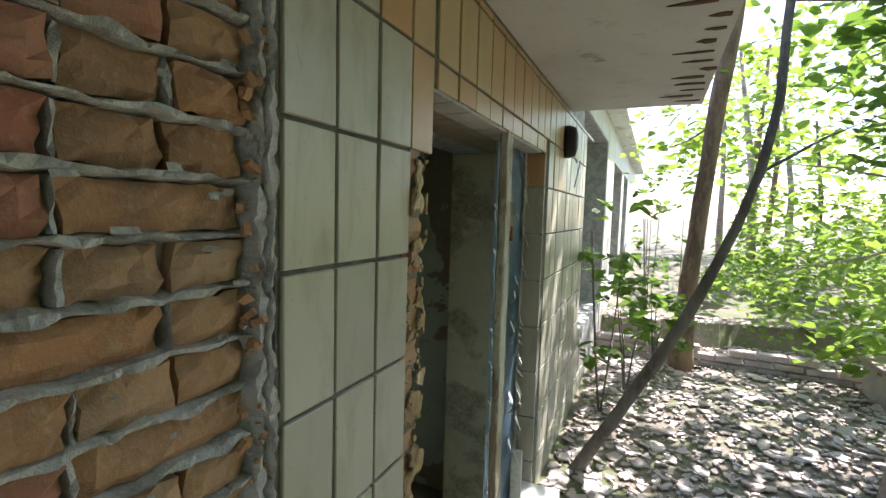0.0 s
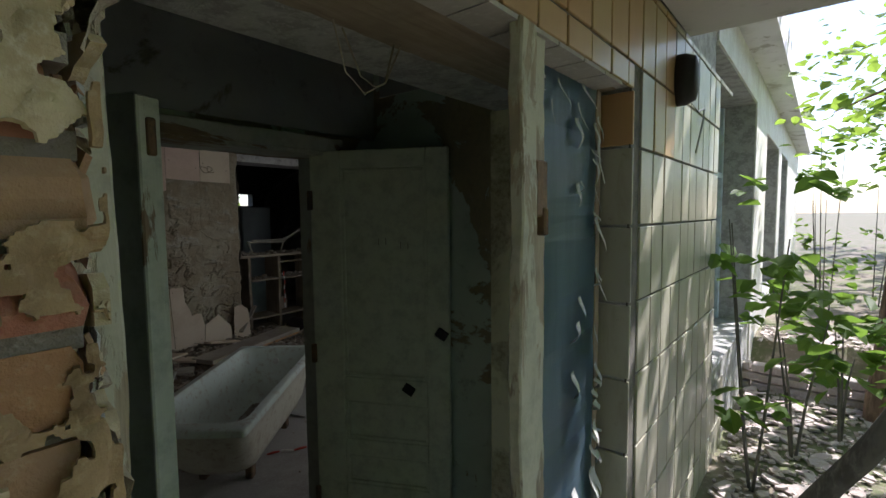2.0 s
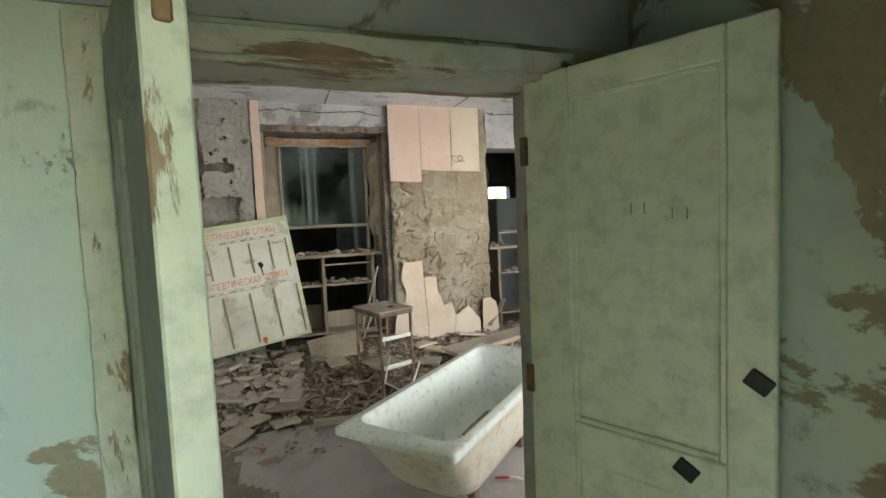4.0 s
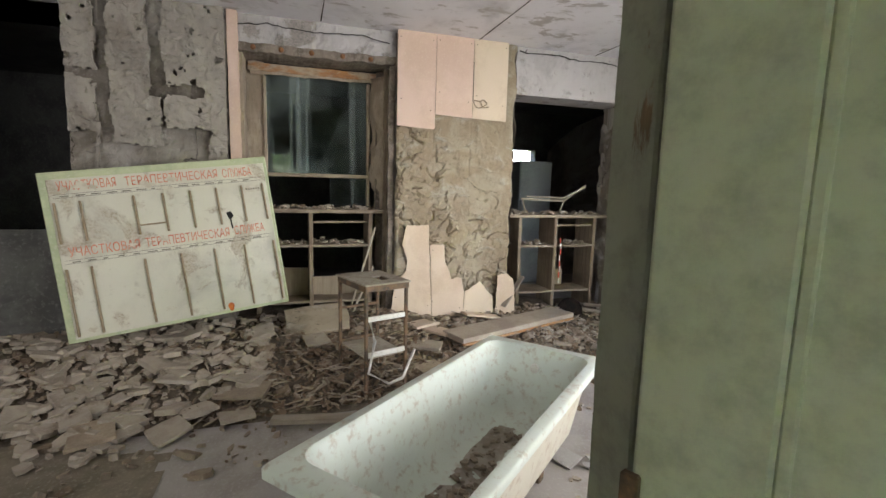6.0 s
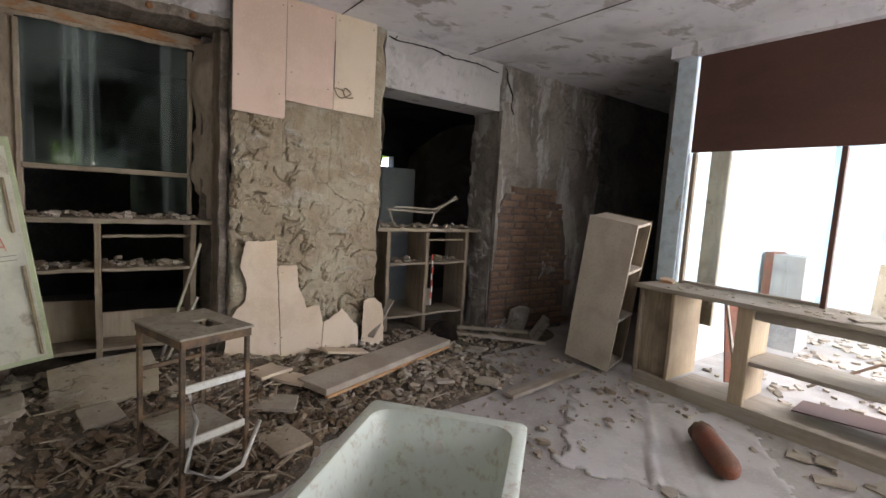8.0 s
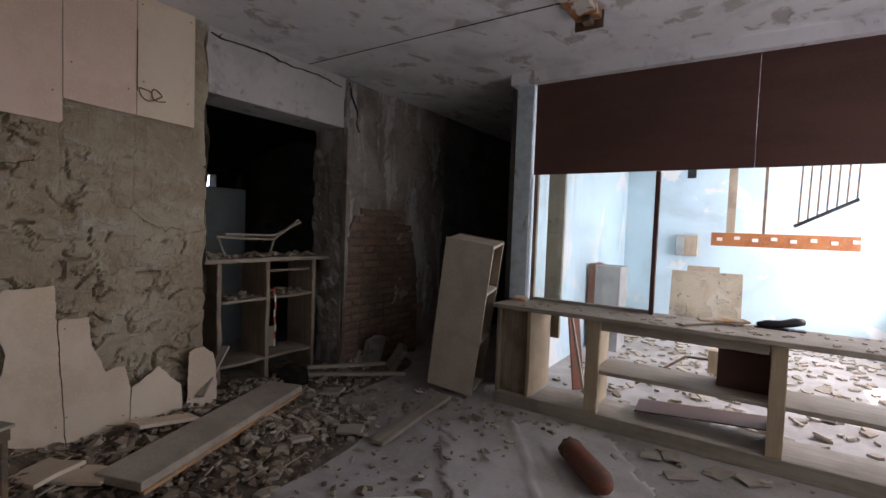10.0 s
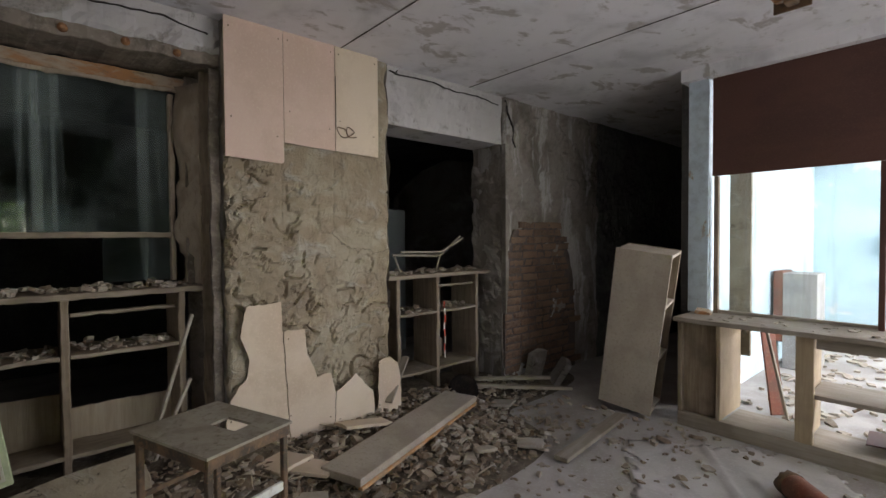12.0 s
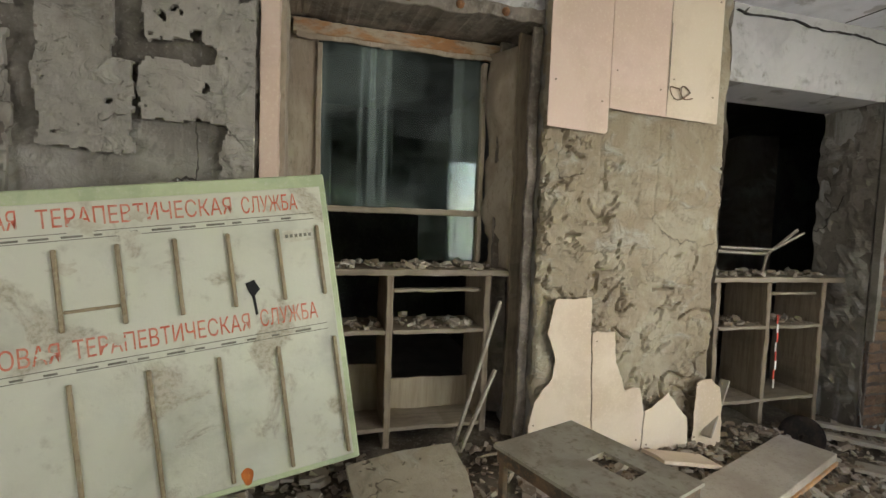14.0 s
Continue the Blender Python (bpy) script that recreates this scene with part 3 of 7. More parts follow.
def lumpy_column(name, y0, y1, x, material, label, step=0.0125):
    bm = bmesh.new()
    box(bm, x - 0.43, x - 0.07, y0 + 0.02, y1 - 0.02, 0, H)
    nu, nv = int((y1 - y0) / step), int(H / step)
    grid = {}
    for j in range(nv + 1):
        z = H * j / nv
        lo = y0 + 0.028 * noise.fractal(Vector((1, 3, z * 4)), 1, 2, 4)
        hi = y1 + 0.03 * noise.fractal(Vector((9, 3, z * 3)), 1, 2, 4) + 0.03 * clamp(1 - abs(z - 1.45) / 0.35)
        for i in range(nu + 1):
            y = lo + (hi - lo) * i / nu
            edge = clamp(1 - min(y - lo, hi - y) / 0.03)
            grid[i, j] = bm.verts.new((x + lumpy_depth(y, z) - 0.022 * edge * edge, y, z))
        grid[-1, j], grid[nu + 1, j] = bm.verts.new((x - 0.09, lo + 0.012, z)), bm.verts.new((x - 0.09, hi - 0.012, z))
    for j in range(nv):
        for i in range(-1, nu + 1):
            bm.faces.new((grid[i, j], grid[i + 1, j], grid[i + 1, j + 1], grid[i, j + 1]))
    return structure(name, bm, material, label)


lumpy_column("wall_column", 3.045, 4.28, -6.04, COLUMN_PLASTER, "bare column of lumpy cracked brown-grey plaster")
rough_wall("wall_end", 5.65, 7.4, 0, H, -6.05, 0.03, STREAKED, "sooty plaster wall with a bare brick patch", 3)
rough_wall("wall_end_far", 7.4, 12, 0, H, -6.05, 0.02, UNLIT_ROOM, "passage wall with unlit darkness in its plaster colour", 4)
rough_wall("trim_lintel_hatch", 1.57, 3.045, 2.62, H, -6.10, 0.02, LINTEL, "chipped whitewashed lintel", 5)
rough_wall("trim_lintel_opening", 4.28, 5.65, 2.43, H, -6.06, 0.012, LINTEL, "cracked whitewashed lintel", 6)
rough_wall("wall_pier_south", -2.4, -0.5, 0, H, -6.05, 0.02, UNLIT_ROOM, "plaster wall with the side opening's gloom in its colour", 7)
bm = bmesh.new()
sheet(bm, (-6.06, 3.043, 0), (-0.5, 0, 0), (0, 0, H), 14, 70, 0.02, 8)
sheet(bm, (-6.5, 4.284, 0), (0.45, 0, 0), (0, 0, H), 14, 70, 0.02, 9)
sheet(bm, (-6.06, 5.646, 0), (-0.4, 0, 0), (0, 0, 2.43), 12, 60, 0.03, 10)
structure("trim_column_sides", bm, PLASTER_DARK, "dark rough sides of the column")
# back rooms and passage: their lack of light is in the wall colour
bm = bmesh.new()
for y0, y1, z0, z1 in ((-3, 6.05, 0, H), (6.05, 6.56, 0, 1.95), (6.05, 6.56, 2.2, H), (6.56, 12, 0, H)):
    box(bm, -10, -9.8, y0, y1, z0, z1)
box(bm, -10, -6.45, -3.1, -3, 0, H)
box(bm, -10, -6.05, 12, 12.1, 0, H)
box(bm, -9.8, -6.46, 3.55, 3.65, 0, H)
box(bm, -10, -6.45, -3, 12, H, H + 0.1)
structure("wall_back_rooms", bm, UNLIT_ROOM, "walls of the rooms behind the hatches, unlit darkness in their colour")
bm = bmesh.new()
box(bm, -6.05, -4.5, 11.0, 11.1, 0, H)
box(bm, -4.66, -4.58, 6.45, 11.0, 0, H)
structure("wall_passage", bm, UNLIT_ROOM, "plain passage walls with the gloom put into their colour")
# broken inner wall seen in the dark through the open hatch
bm = bmesh.new()
outline = [(7.8, 0.0), (6.05, 0.0), (6.02, 0.9), (6.1, 1.3), (6.06, 1.7), (6.2, 1.8), (6.22, 2.1), (6.42, 2.3), (6.75, 2.55), (7.2, 2.75), (7.8, 2.78)]
plate(bm, outline, 0.12, Matrix(((0, 0, 1, -8.6), (1, 0, 0, 0), (0, 1, 0, 0), (0, 0, 0, 1))))
structure("wall_broken_inner", bm, PLASTER_DARK, "broken inner wall in the dark room")



def crack(parent, points, width, x):
    """A raised dark ribbon for an open crack across a wall that faces +x, through points of y and z."""
    bm = bmesh.new()
    fine = []
    for (a0, b0), (a1, b1) in zip(points, points[1:]):
        k = max(2, int(math.hypot(a1 - a0, b1 - b0) / 0.02))
        for i in range(k):
            q = Vector((a0 + (a1 - a0) * i / k, b0 + (b1 - b0) * i / k, 0))
            w_ = noise.noise_vector(q * 13)
            fine.append((q.x + 0.014 * w_.x, q.y + 0.014 * w_.y, width * (0.55 + 0.9 * abs(w_.z))))
    rows_ = [(bm.verts.new((x, a, b - w / 2)), bm.verts.new((x, a + w * 0.4, b + w / 2)), bm.verts.new((x - 0.02, a, b))) for a, b, w in fine]
    for a, b in zip(rows_, rows_[1:]):
        for k in range(3):
            bm.faces.new((a[k], b[k], b[(k + 1) % 3], a[(k + 1) % 3]))
    return part("crack", bm, BLACK_GAP, parent)


lintel = bpy.data.objects["trim_lintel_opening"]
crack(lintel, [(4.31, 2.85), (4.5, 2.835), (4.75, 2.855), (5.0, 2.825), (5.3, 2.835), (5.6, 2.80)], 0.013, -6.043)
crack(lintel, [(4.36, 2.845), (4.4, 2.89)], 0.012, -6.043)
crack(bpy.data.objects["wall_end"], [(5.68, 2.86), (5.72, 2.74), (5.80, 2.62), (5.79, 2.5), (5.84, 2.4)], 0.014, -6.026)
crack(bpy.data.objects["trim_lintel_hatch"], [(1.62, 2.80), (1.9, 2.83), (2.3, 2.80), (2.7, 2.83), (3.0, 2.78)], 0.008, -6.083)
# broken lip of plaster at the edge of the open hatch
bm = bmesh.new()
outline = [(5.645, 0.75), (5.645, 2.43)]
for k in range(57):
    z = 2.43 - 0.03 * k
    outline.append((5.69 + 0.05 * noise.fractal(Vector((4, 2, z * 3.2)), 1, 2, 4) + 0.02 * math.sin(z * 5), z))
plate(bm, outline, 0.05, Matrix(((0, 0, 1, -6.0), (1, 0, 0, 0), (0, 1, 0, 0), (0, 0, 0, 1))))
part("plaster_lip", bm, PLASTER_DARK, bpy.data.objects["wall_end"], "grey broken plaster lip beside the bare bricks")

# blue room
bm = bmesh.new()
box(bm, -4.58, -0.62, 10.6, 10.75, 0, H)
box(bm, -4.58, -4.50, 6.6, 10.6, 0, H)
structure("wall_blue_room", bm, BLUE_WALL, "bright blue painted walls, patched with white")
bm = bmesh.new()
for y0, y1, z0, z1 in ((6.4, 7.0, 0, H), (7.0, 8.6, 0, 0.8), (7.0, 8.6, 2.5, H), (8.6, 9.1, 0, H), (9.1, 10.4, 0, 0.5), (9.1, 10.4, 2.5, H), (10.4, 10.6, 0, H)):
    box(bm, -1.128, -1.121, y0, y1, z0, z1)
structure("wall_blue_room_window_side", bm, BLUE_WALL, "blue painted window wall")

# remains of the render coat on the block pier
def coat_left(a, b):
    y, z = 0.41 + 1.15 * a, 1.0 + (H - 1.0) * b
    q = Vector((y * 5, z * 5, 3.3))
    y, z = y + 0.035 * noise.fractal(q, 1, 2, 4), z + 0.05 * noise.fractal(q + Vector((9, 2, 0)), 1, 2, 4)
    if 0.62 < y < 0.71 or (1.0 < y < 1.1 and z > 2.12) or 1.07 < y < 1.09:
        return False
    if 1.09 < y < 1.38 and 2.14 < z < 2.23 or y < 0.62 and 2.26 < z < 2.32:
        return False
    if 1.09 < y < 1.42 and z < 1.9 or y < 0.6 and z < 1.84 or 0.71 < y < 1.07 and z < 1.74:
        return z < 1.5 and noise.noise(q) > 0.1
    return noise.fractal(q * 2.2, 1, 2, 3) > -0.62


bm = bmesh.new()
sheet(bm, (-6.03, 0.41, 1.0), (0, 1.15, 0), (0, 0, H - 1.0), 92, 152, 0.012, 31, 5, coat_left)
coat = part("render_coat", bm, RENDER_COAT, bpy.data.objects["wall_pier"], "broken coat of pale render over the blocks")
mod = coat.modifiers.new("soften", "SMOOTH")
mod.factor, mod.iterations = 0.5, 2
mod = coat.modifiers.new("thick", "SOLIDIFY")
mod.thickness, mod.offset = 0.022, -1

RUST_BOLT = worn("orange_bolt_rust", (0.3, 0.14, 0.06), (0.2, 0.1, 0.05), (0.38, 0.2, 0.1), 14, 60, 0.85, 0.5)

# ---- hatch window ----
w = thing("hatch_window", -6.4, 2.3, 1.2, "old wooden hatch window with dusty streaked glass", "window")


def under(parent, ob):
    """Keep a part built in world places where it is, under its thing."""
    ob.parent = parent
    ob.matrix_parent_inverse = parent.matrix_world.inverted()
    return ob


def wboxes(parent, name, material, *sizes, bevel=0.004, label="", rough=0.0):
    """A part made of boxes in world places; rough: how far weather has eaten its faces."""
    if not rough:
        return under(parent, boxes(name, material, None, *sizes, bevel=bevel, label=label))
    bm = bmesh.new()
    for s in sizes:
        one = bmesh.new()
        box(one, *s, bevel=bevel)
        spans = (s[1] - s[0], s[3] - s[2], s[5] - s[4])
        axis = spans.index(max(spans))
        along = [e for e in one.edges if abs((e.verts[0].co - e.verts[1].co)[axis]) > 0.8 * max(spans)]
        bmesh.ops.subdivide_edges(one, edges=along, cuts=max(2, int(max(spans) / 0.035)), use_grid_fill=True)
        for v in one.verts:
            v.co += rough * (noise.noise_vector(v.co * 5) + 0.8 * noise.noise_vector(v.co * 23))
        spare = bpy.data.meshes.new("spare")
        one.to_mesh(spare)
        one.free()
        bm.from_mesh(spare)
        bpy.data.meshes.remove(spare)
    return under(parent, part(name, bm, material, None, label))


def wpart(parent, name, bm, material, label="", smooth=False):
    return under(parent, part(name, bm, material, None, label, smooth))


wboxes(w, "side_board", WOOD_BLEACHED, (-6.42, -6.12, 1.655, 1.685, 1.24, 2.6), (-6.5, -6.47, 1.66, 1.84, 1.24, 2.6), label="wide pale wooden side board", rough=0.006)
wboxes(w, "pink_strip", FIBER_PINK, (-6.13, -6.045, 1.575, 1.66, 1.1, 2.9), label="narrow pink fibreboard strip", rough=0.006)
wboxes(w, "head", WOOD_RUST, (-6.52, -6.42, 1.7, 2.95, 2.5, 2.575), label="rust-stained timber head", rough=0.006)
wboxes(w, "beam", WOOD_CHAR, (-6.45, -6.07, 1.6, 3.03, 2.585, 2.66), label="charred grey beam", rough=0.014)
wboxes(w, "splintered_strip", WOOD_BLEACHED, (-6.44, -6.425, 1.72, 2.9, 2.475, 2.515), label="splintered pale strip", rough=0.012)
wboxes(w, "jamb_plank", WOOD_CHAR, (-6.40, -6.37, 2.90, 3.0, 0.3, 2.58), label="dark rough jamb plank", rough=0.012)
wboxes(w, "jamb_plank", WOOD, (-6.24, -6.21, 2.95, 3.035, 0.2, 2.58), label="dark rough jamb plank", rough=0.012)
wboxes(w, "jamb_plank", WOOD_CHAR, (-6.12, -6.095, 2.975, 3.035, 0.2, 2.58), label="dark rough jamb plank", rough=0.01)
for k in range(5):
    bm = bmesh.new()
    y_ = 1.78 + 0.25 * k + 0.02 * math.sin(5 * k)
    tube(bm, [(-6.09, y_, 2.622), (-6.06, y_, 2.62), (-6.052, y_, 2.62)], [0.026, 0.022, 0.01], 9)
    wpart(w, "bolt", bm, RUST_BOLT, "rusty bolt head")
wboxes(w, "stile", WOOD_BLEACHED, (-6.52, -6.45, 1.83, 1.86, 1.24, 2.47), rough=0.006)
wboxes(w, "stile", WOOD_BLEACHED, (-6.52, -6.45, 2.82, 2.85, 1.24, 2.47), rough=0.006)
wboxes(w, "transom", WOOD_Y, (-6.51, -6.44, 1.86, 2.82, 1.525, 1.56), rough=0.006)
bm = bmesh.new()
sheet(bm, (-6.43, 2.84, 1.22), (0.2, 0.1, 0), (0, 0, 1.3), 8, 30, 0.085, 12, 1.5)
ob = wpart(w, "warped_board", bm, WOOD_BLEACHED, "warped peeling veneer board", True)
mod = ob.modifiers.new("thick", "SOLIDIFY")
mod.thickness = 0.012
g = wboxes(w, "pane", GLASS_DIRTY, (-6.49, -6.486, 1.86, 2.82, 1.56, 2.5), bevel=0, label="dusty green-tinged pane")
g.visible_shadow = False
g = wboxes(w, "pane", GLASS_DIRTY, (-6.49, -6.486, 2.45, 2.82, 1.25, 1.525), bevel=0)
g.visible_shadow = False


def hatch_shelf(y0, y1, z, posts, xf, label, backs):
    t = thing("hatch_shelf", xf - 0.2, (y0 + y1) / 2, 0, label, "shelf")
    wboxes(t, "top", WOOD_Y, (xf - 0.42, xf, y0, y1, z - 0.035, z), rough=0.006)
    for p in posts:
        wboxes(t, "upright", WOOD, (xf - 0.38, xf - 0.02, p - 0.02, p + 0.02, 0, z - 0.036), rough=0.006)
    edges = posts
    for a, b in zip(edges, edges[1:]):
        wboxes(t, "shelf", WOOD_Y, (xf - 0.38, xf - 0.015, a + 0.021, b - 0.021, z - 0.37, z - 0.345), rough=0.006)
    a, b = edges[-2:]
    wboxes(t, "rail", WOOD_Y, (xf - 0.1, xf - 0.06, a + 0.021, b - 0.021, z - 0.135, z - 0.115), rough=0.006)
    wboxes(t, "bottom", WOOD_Y, (xf - 0.38, xf - 0.02, edges[0] + 0.021, edges[-1] - 0.021, 0.28, 0.305), rough=0.006)
    for a, b, z1 in backs:
        wboxes(t, "back_board", WOOD_LIGHT, (xf - 0.3, xf - 0.285, a + 0.021, b - 0.021, 0.306, z1), rough=0.006)
    return t


hatch_shelf(1.72, 2.97, 1.215, (1.76, 2.25, 2.83), -6.22, "grey-brown wooden shelf under the hatch window, littered with rubble", ((1.76, 2.25, 0.6), (2.25, 2.83, 0.5)))
hatch_shelf(4.3, 5.63, 1.18, (4.5, 4.95, 5.46), -6.2, "grey-brown wooden shelf in the open hatch, littered with rubble", ((4.95, 5.25, 0.5),))

# ---- torn fibreboard on the column ----
def board_on_column(pts, material, label, x=-6.002, thick=0.006, ragged=False):
    bm = bmesh.new()
    if ragged:
        outline = []
        for (a0, b0), (a1, b1) in zip(pts, pts[1:] + pts[:1]):
            k = max(1, int(math.hypot(a1 - a0, b1 - b0) / 0.025))
            for i in range(k):
                q = Vector((a0 + (a1 - a0) * i / k, b0 + (b1 - b0) * i / k, x))
                bump = noise.noise_vector(q * 30) * 0.011 + noise.noise_vector(q * 9) * 0.012 if b0 > 0.06 or b1 > 0.06 else Vector()
                outline.append((q.x + bump.x * 0.6, q.y + bump.y))
        pts = outline
    plate(bm, pts, thick, Matrix(((0, 0, 1, x), (1, 0, 0, 0), (0, 1, 0, 0), (0, 0, 0, 1))))
    ob = tagged(part("fibreboard_panel", bm, material), label, "wall panel", "torn panels on the column")
    ys, zs = [q[0] for q in pts], [q[1] for q in pts]
    for fy, fz in ((0.08, 0.93), (0.92, 0.93), (0.1, 0.3), (0.88, 0.2)):
        bm = bmesh.new()
        y, z = min(ys) + fy * (max(ys) - min(ys)), min(zs) + fz * (max(zs) - min(zs))
        tube(bm, [(x, y, z), (x + 0.002, y, z)], 0.005, 8)
        part("nail", bm, RUST, ob)
    return ob


board_on_column([(3.04, 2.03), (3.4, 2.015), (3.414, 2.03), (3.414, H), (3.04, H)], FIBER_PINK, "pale pink fibreboard panel nailed to the column")
board_on_column([(3.418, 2.16), (3.60, 2.15), (3.796, 2.145), (3.796, H), (3.418, H)], FIBER_PINK, "pale pink fibreboard panel with a loop of wire")
board_on_column([(3.80, 2.145), (4.165, 2.135), (4.165, H), (3.80, H)], FIBER_CREAM, "cream fibreboard panel nailed to the column")
board_on_column([(3.0, 0.05), (3.43, 0.05), (3.385, 0.88), (3.375, 1.09), (3.15, 1.07), (3.11, 0.89), (3.17, 0.72), (3.14, 0.62), (3.04, 0.49), (3.01, 0.3)], FIBER, "torn lower fibreboard panel with ragged edges", ragged=True)
board_on_column([(3.434, 0.05), (3.76, 0.05), (3.77, 0.38), (3.74, 0.54), (3.63, 0.53), (3.56, 0.7), (3.54, 0.88), (3.39, 0.885)], FIBER, "beige broken fibreboard panel at the foot of the column", -5.998, ragged=True)
board_on_column([(3.765, 0.05), (4.12, 0.05), (4.09, 0.32), (3.94, 0.49), (3.775, 0.39)], FIBER_CREAM, "cream broken fibreboard panel at the foot of the column", -5.994, ragged=True)
board_on_column([(4.125, 0.05), (4.35, 0.05), (4.34, 0.4), (4.32, 0.52), (4.24, 0.57), (4.14, 0.54)], FIBER, "curled fibreboard scrap at the foot of the column", -5.985, ragged=True)


# ---- partition with counter ----
p = thing("partition", -4.4, 6.39, 0, "tall partition with brown hardboard over a glazed counter front", "partition")
wboxes(p, "post", POST_BLUE, (-4.56, -4.40, 6.34, 6.44, 0.87, H), label="pale blue painted post")
wboxes(p, "panel", BROWN_PANEL, (-4.38, -2.7205, 6.36, 6.375, 2.0, 2.86), label="dark brown hardboard panel")
wboxes(p, "panel", BROWN_PANEL, (-2.7195, -1.13, 6.36, 6.375, 2.0, 2.86), label="dark brown hardboard panel")
wboxes(p, "stile", WOOD, (-4.37, -4.335, 6.37, 6.41, 0.87, 2.0))
wboxes(p, "mullion", BROWN_PANEL, (-3.36, -3.325, 6.37, 6.41, 0.87, 2.0))
wboxes(p, "rail", WOOD_X, (-4.335, -3.36, 6.375, 6.405, 0.875, 0.9))
g = wboxes(p, "pane", GLASS, (-4.335, -3.36, 6.388, 6.392, 0.9, 2.0), bevel=0, label="dusty clear pane")
g.visible_shadow = False
wboxes(p, "grey_board", PLASTER, (-4.33, -4.17, 6.62, 6.66, 0.5, 2.9), label="grey plastered jamb")
bm = bmesh.new()
box(bm, -4.6, -1.13, 6.28, 6.5, 2.8, H)
structure("trim_ceiling_beam", bm, CEILING, "shallow whitewashed beam over the partition")

c = thing("counter", -3.0, 6.2, 0, "long dusty wooden counter with open shelves below", "counter")
wboxes(c, "worktop", WOOD_X, (-4.52, -1.13, 5.95, 6.5, 0.835, 0.87), label="worn worktop under dust", rough=0.003)
wboxes(c, "kick_board", WOOD_X, (-4.5, -1.13, 6.0, 6.06, 0, 0.11), rough=0.003)
wboxes(c, "bottom", WOOD_X, (-4.2, -1.13, 6.061, 6.46, 0.06, 0.09), rough=0.003)
wboxes(c, "side_panel", WOOD, (-4.5, -4.47, 6.0, 6.46, 0.11, 0.834), rough=0.003)
wboxes(c, "side_panel", WOOD_HONEY, (-4.22, -4.19, 6.0, 6.46, 0.11, 0.834), rough=0.003)
wboxes(c, "front_panel", WOOD, (-4.469, -4.221, 6.04, 6.06, 0.11, 0.834), rough=0.003)
wboxes(c, "upright", WOOD_HONEY, (-3.73, -3.63, 6.0, 6.04, 0.11, 0.834), (-3.70, -3.67, 6.041, 6.46, 0.11, 0.834), rough=0.003)
wboxes(c, "upright", WOOD_HONEY, (-2.56, -2.47, 6.0, 6.04, 0.11, 0.834), (-2.53, -2.50, 6.041, 6.46, 0.11, 0.834), rough=0.003)
wboxes(c, "upright", WOOD_HONEY, (-1.4, -1.31, 6.0, 6.04, 0.11, 0.834), rough=0.003)
wboxes(c, "shelf", WOOD_X, (-3.66, -2.535, 6.02, 6.44, 0.42, 0.45), rough=0.003)
wboxes(c, "shelf", WOOD_X, (-2.495, -1.14, 6.02, 6.44, 0.42, 0.45), rough=0.003)
wboxes(c, "apron", WOOD_X, (-3.62, -2.57, 6.005, 6.03, 0.76, 0.834), rough=0.003)

DARK_INK = worn("dark_ink", (0.14, 0.13, 0.1), (0.2, 0.19, 0.15), (0.3, 0.28, 0.22), 14, 60, 0.7, 0.05)

# ---- vestibule doors ----
def door_leaf(hx, hy, ang, width, material, label, rails, height=1.99, hang=0.0):
    """A panelled leaf hinged at (hx, hy); it runs along local +x."""
    t = thing("door_leaf", hx, hy, 0.015, label, "door", "double doors of the vestibule", (0, 0, ang))
    th, st = 0.022, 0.1
    for x0, x1 in ((-hang, st), (width - st, width)):
        boxes("stile", material, t, (x0, x1, -th, th, 0, height), bevel=0.005)
    for z0, z1 in rails:
        boxes("rail", material, t, (st, width - st, -th + 0.001, th - 0.001, z0, z1), bevel=0.005)
    for z0, z1 in ((a[1], b[0]) for a, b in zip(rails, rails[1:])):
        inset = boxes("panel", material, t, (st - 0.01, width - st + 0.01, -0.005, 0.005, z0, z1), bevel=0.002)
        boxes("moulding", material, inset, (st, st + 0.015, -0.016, 0.016, z0, z1), (width - st - 0.015, width - st, -0.016, 0.016, z0, z1),
              (st + 0.0151, width - st - 0.0151, -0.016, 0.016, z0, z0 + 0.015), (st + 0.0151, width - st - 0.0151, -0.016, 0.016, z1 - 0.015, z1), bevel=0.003)
    return t


ang_r = math.degrees(math.atan2(2.823 - 2.565, -1.438 + 1.96))
right_leaf = door_leaf(-1.955, 2.565, ang_r, 0.605, DOOR_GREEN, "open pale green panelled door leaf with worn paint", ((0, 0.14), (0.34, 0.42), (0.56, 0.64), (0.82, 0.94), (1.905, 1.99)), hang=0.05)
for x, z in ((0.573, 1.163), (0.416, 0.90)):
    bm = bmesh.new()
    box(bm, -0.027, 0.027, -0.032, -0.0225, -0.022, 0.022, bevel=0.003, m=Matrix.Translation((x, 0, z)) @ Euler((0, radians(32), 0)).to_matrix().to_4x4())
    part("lock_plate", bm, BLACK, right_leaf, "dark lock plate hanging askew")
for k in range(7):
    z = 1.55 + 0.01 * math.sin(k)
    boxes("scribble", DARK_INK, right_leaf, (0.24 + 0.035 * k, 0.243 + 0.035 * k, -0.0062, -0.0052, z, z + 0.03), bevel=0) if k % 3 else None
ang_l = math.degrees(math.atan2(1.649 - 1.45, -1.40 + 1.95))
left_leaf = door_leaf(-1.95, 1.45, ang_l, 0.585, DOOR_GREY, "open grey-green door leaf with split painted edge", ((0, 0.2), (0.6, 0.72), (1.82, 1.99)))
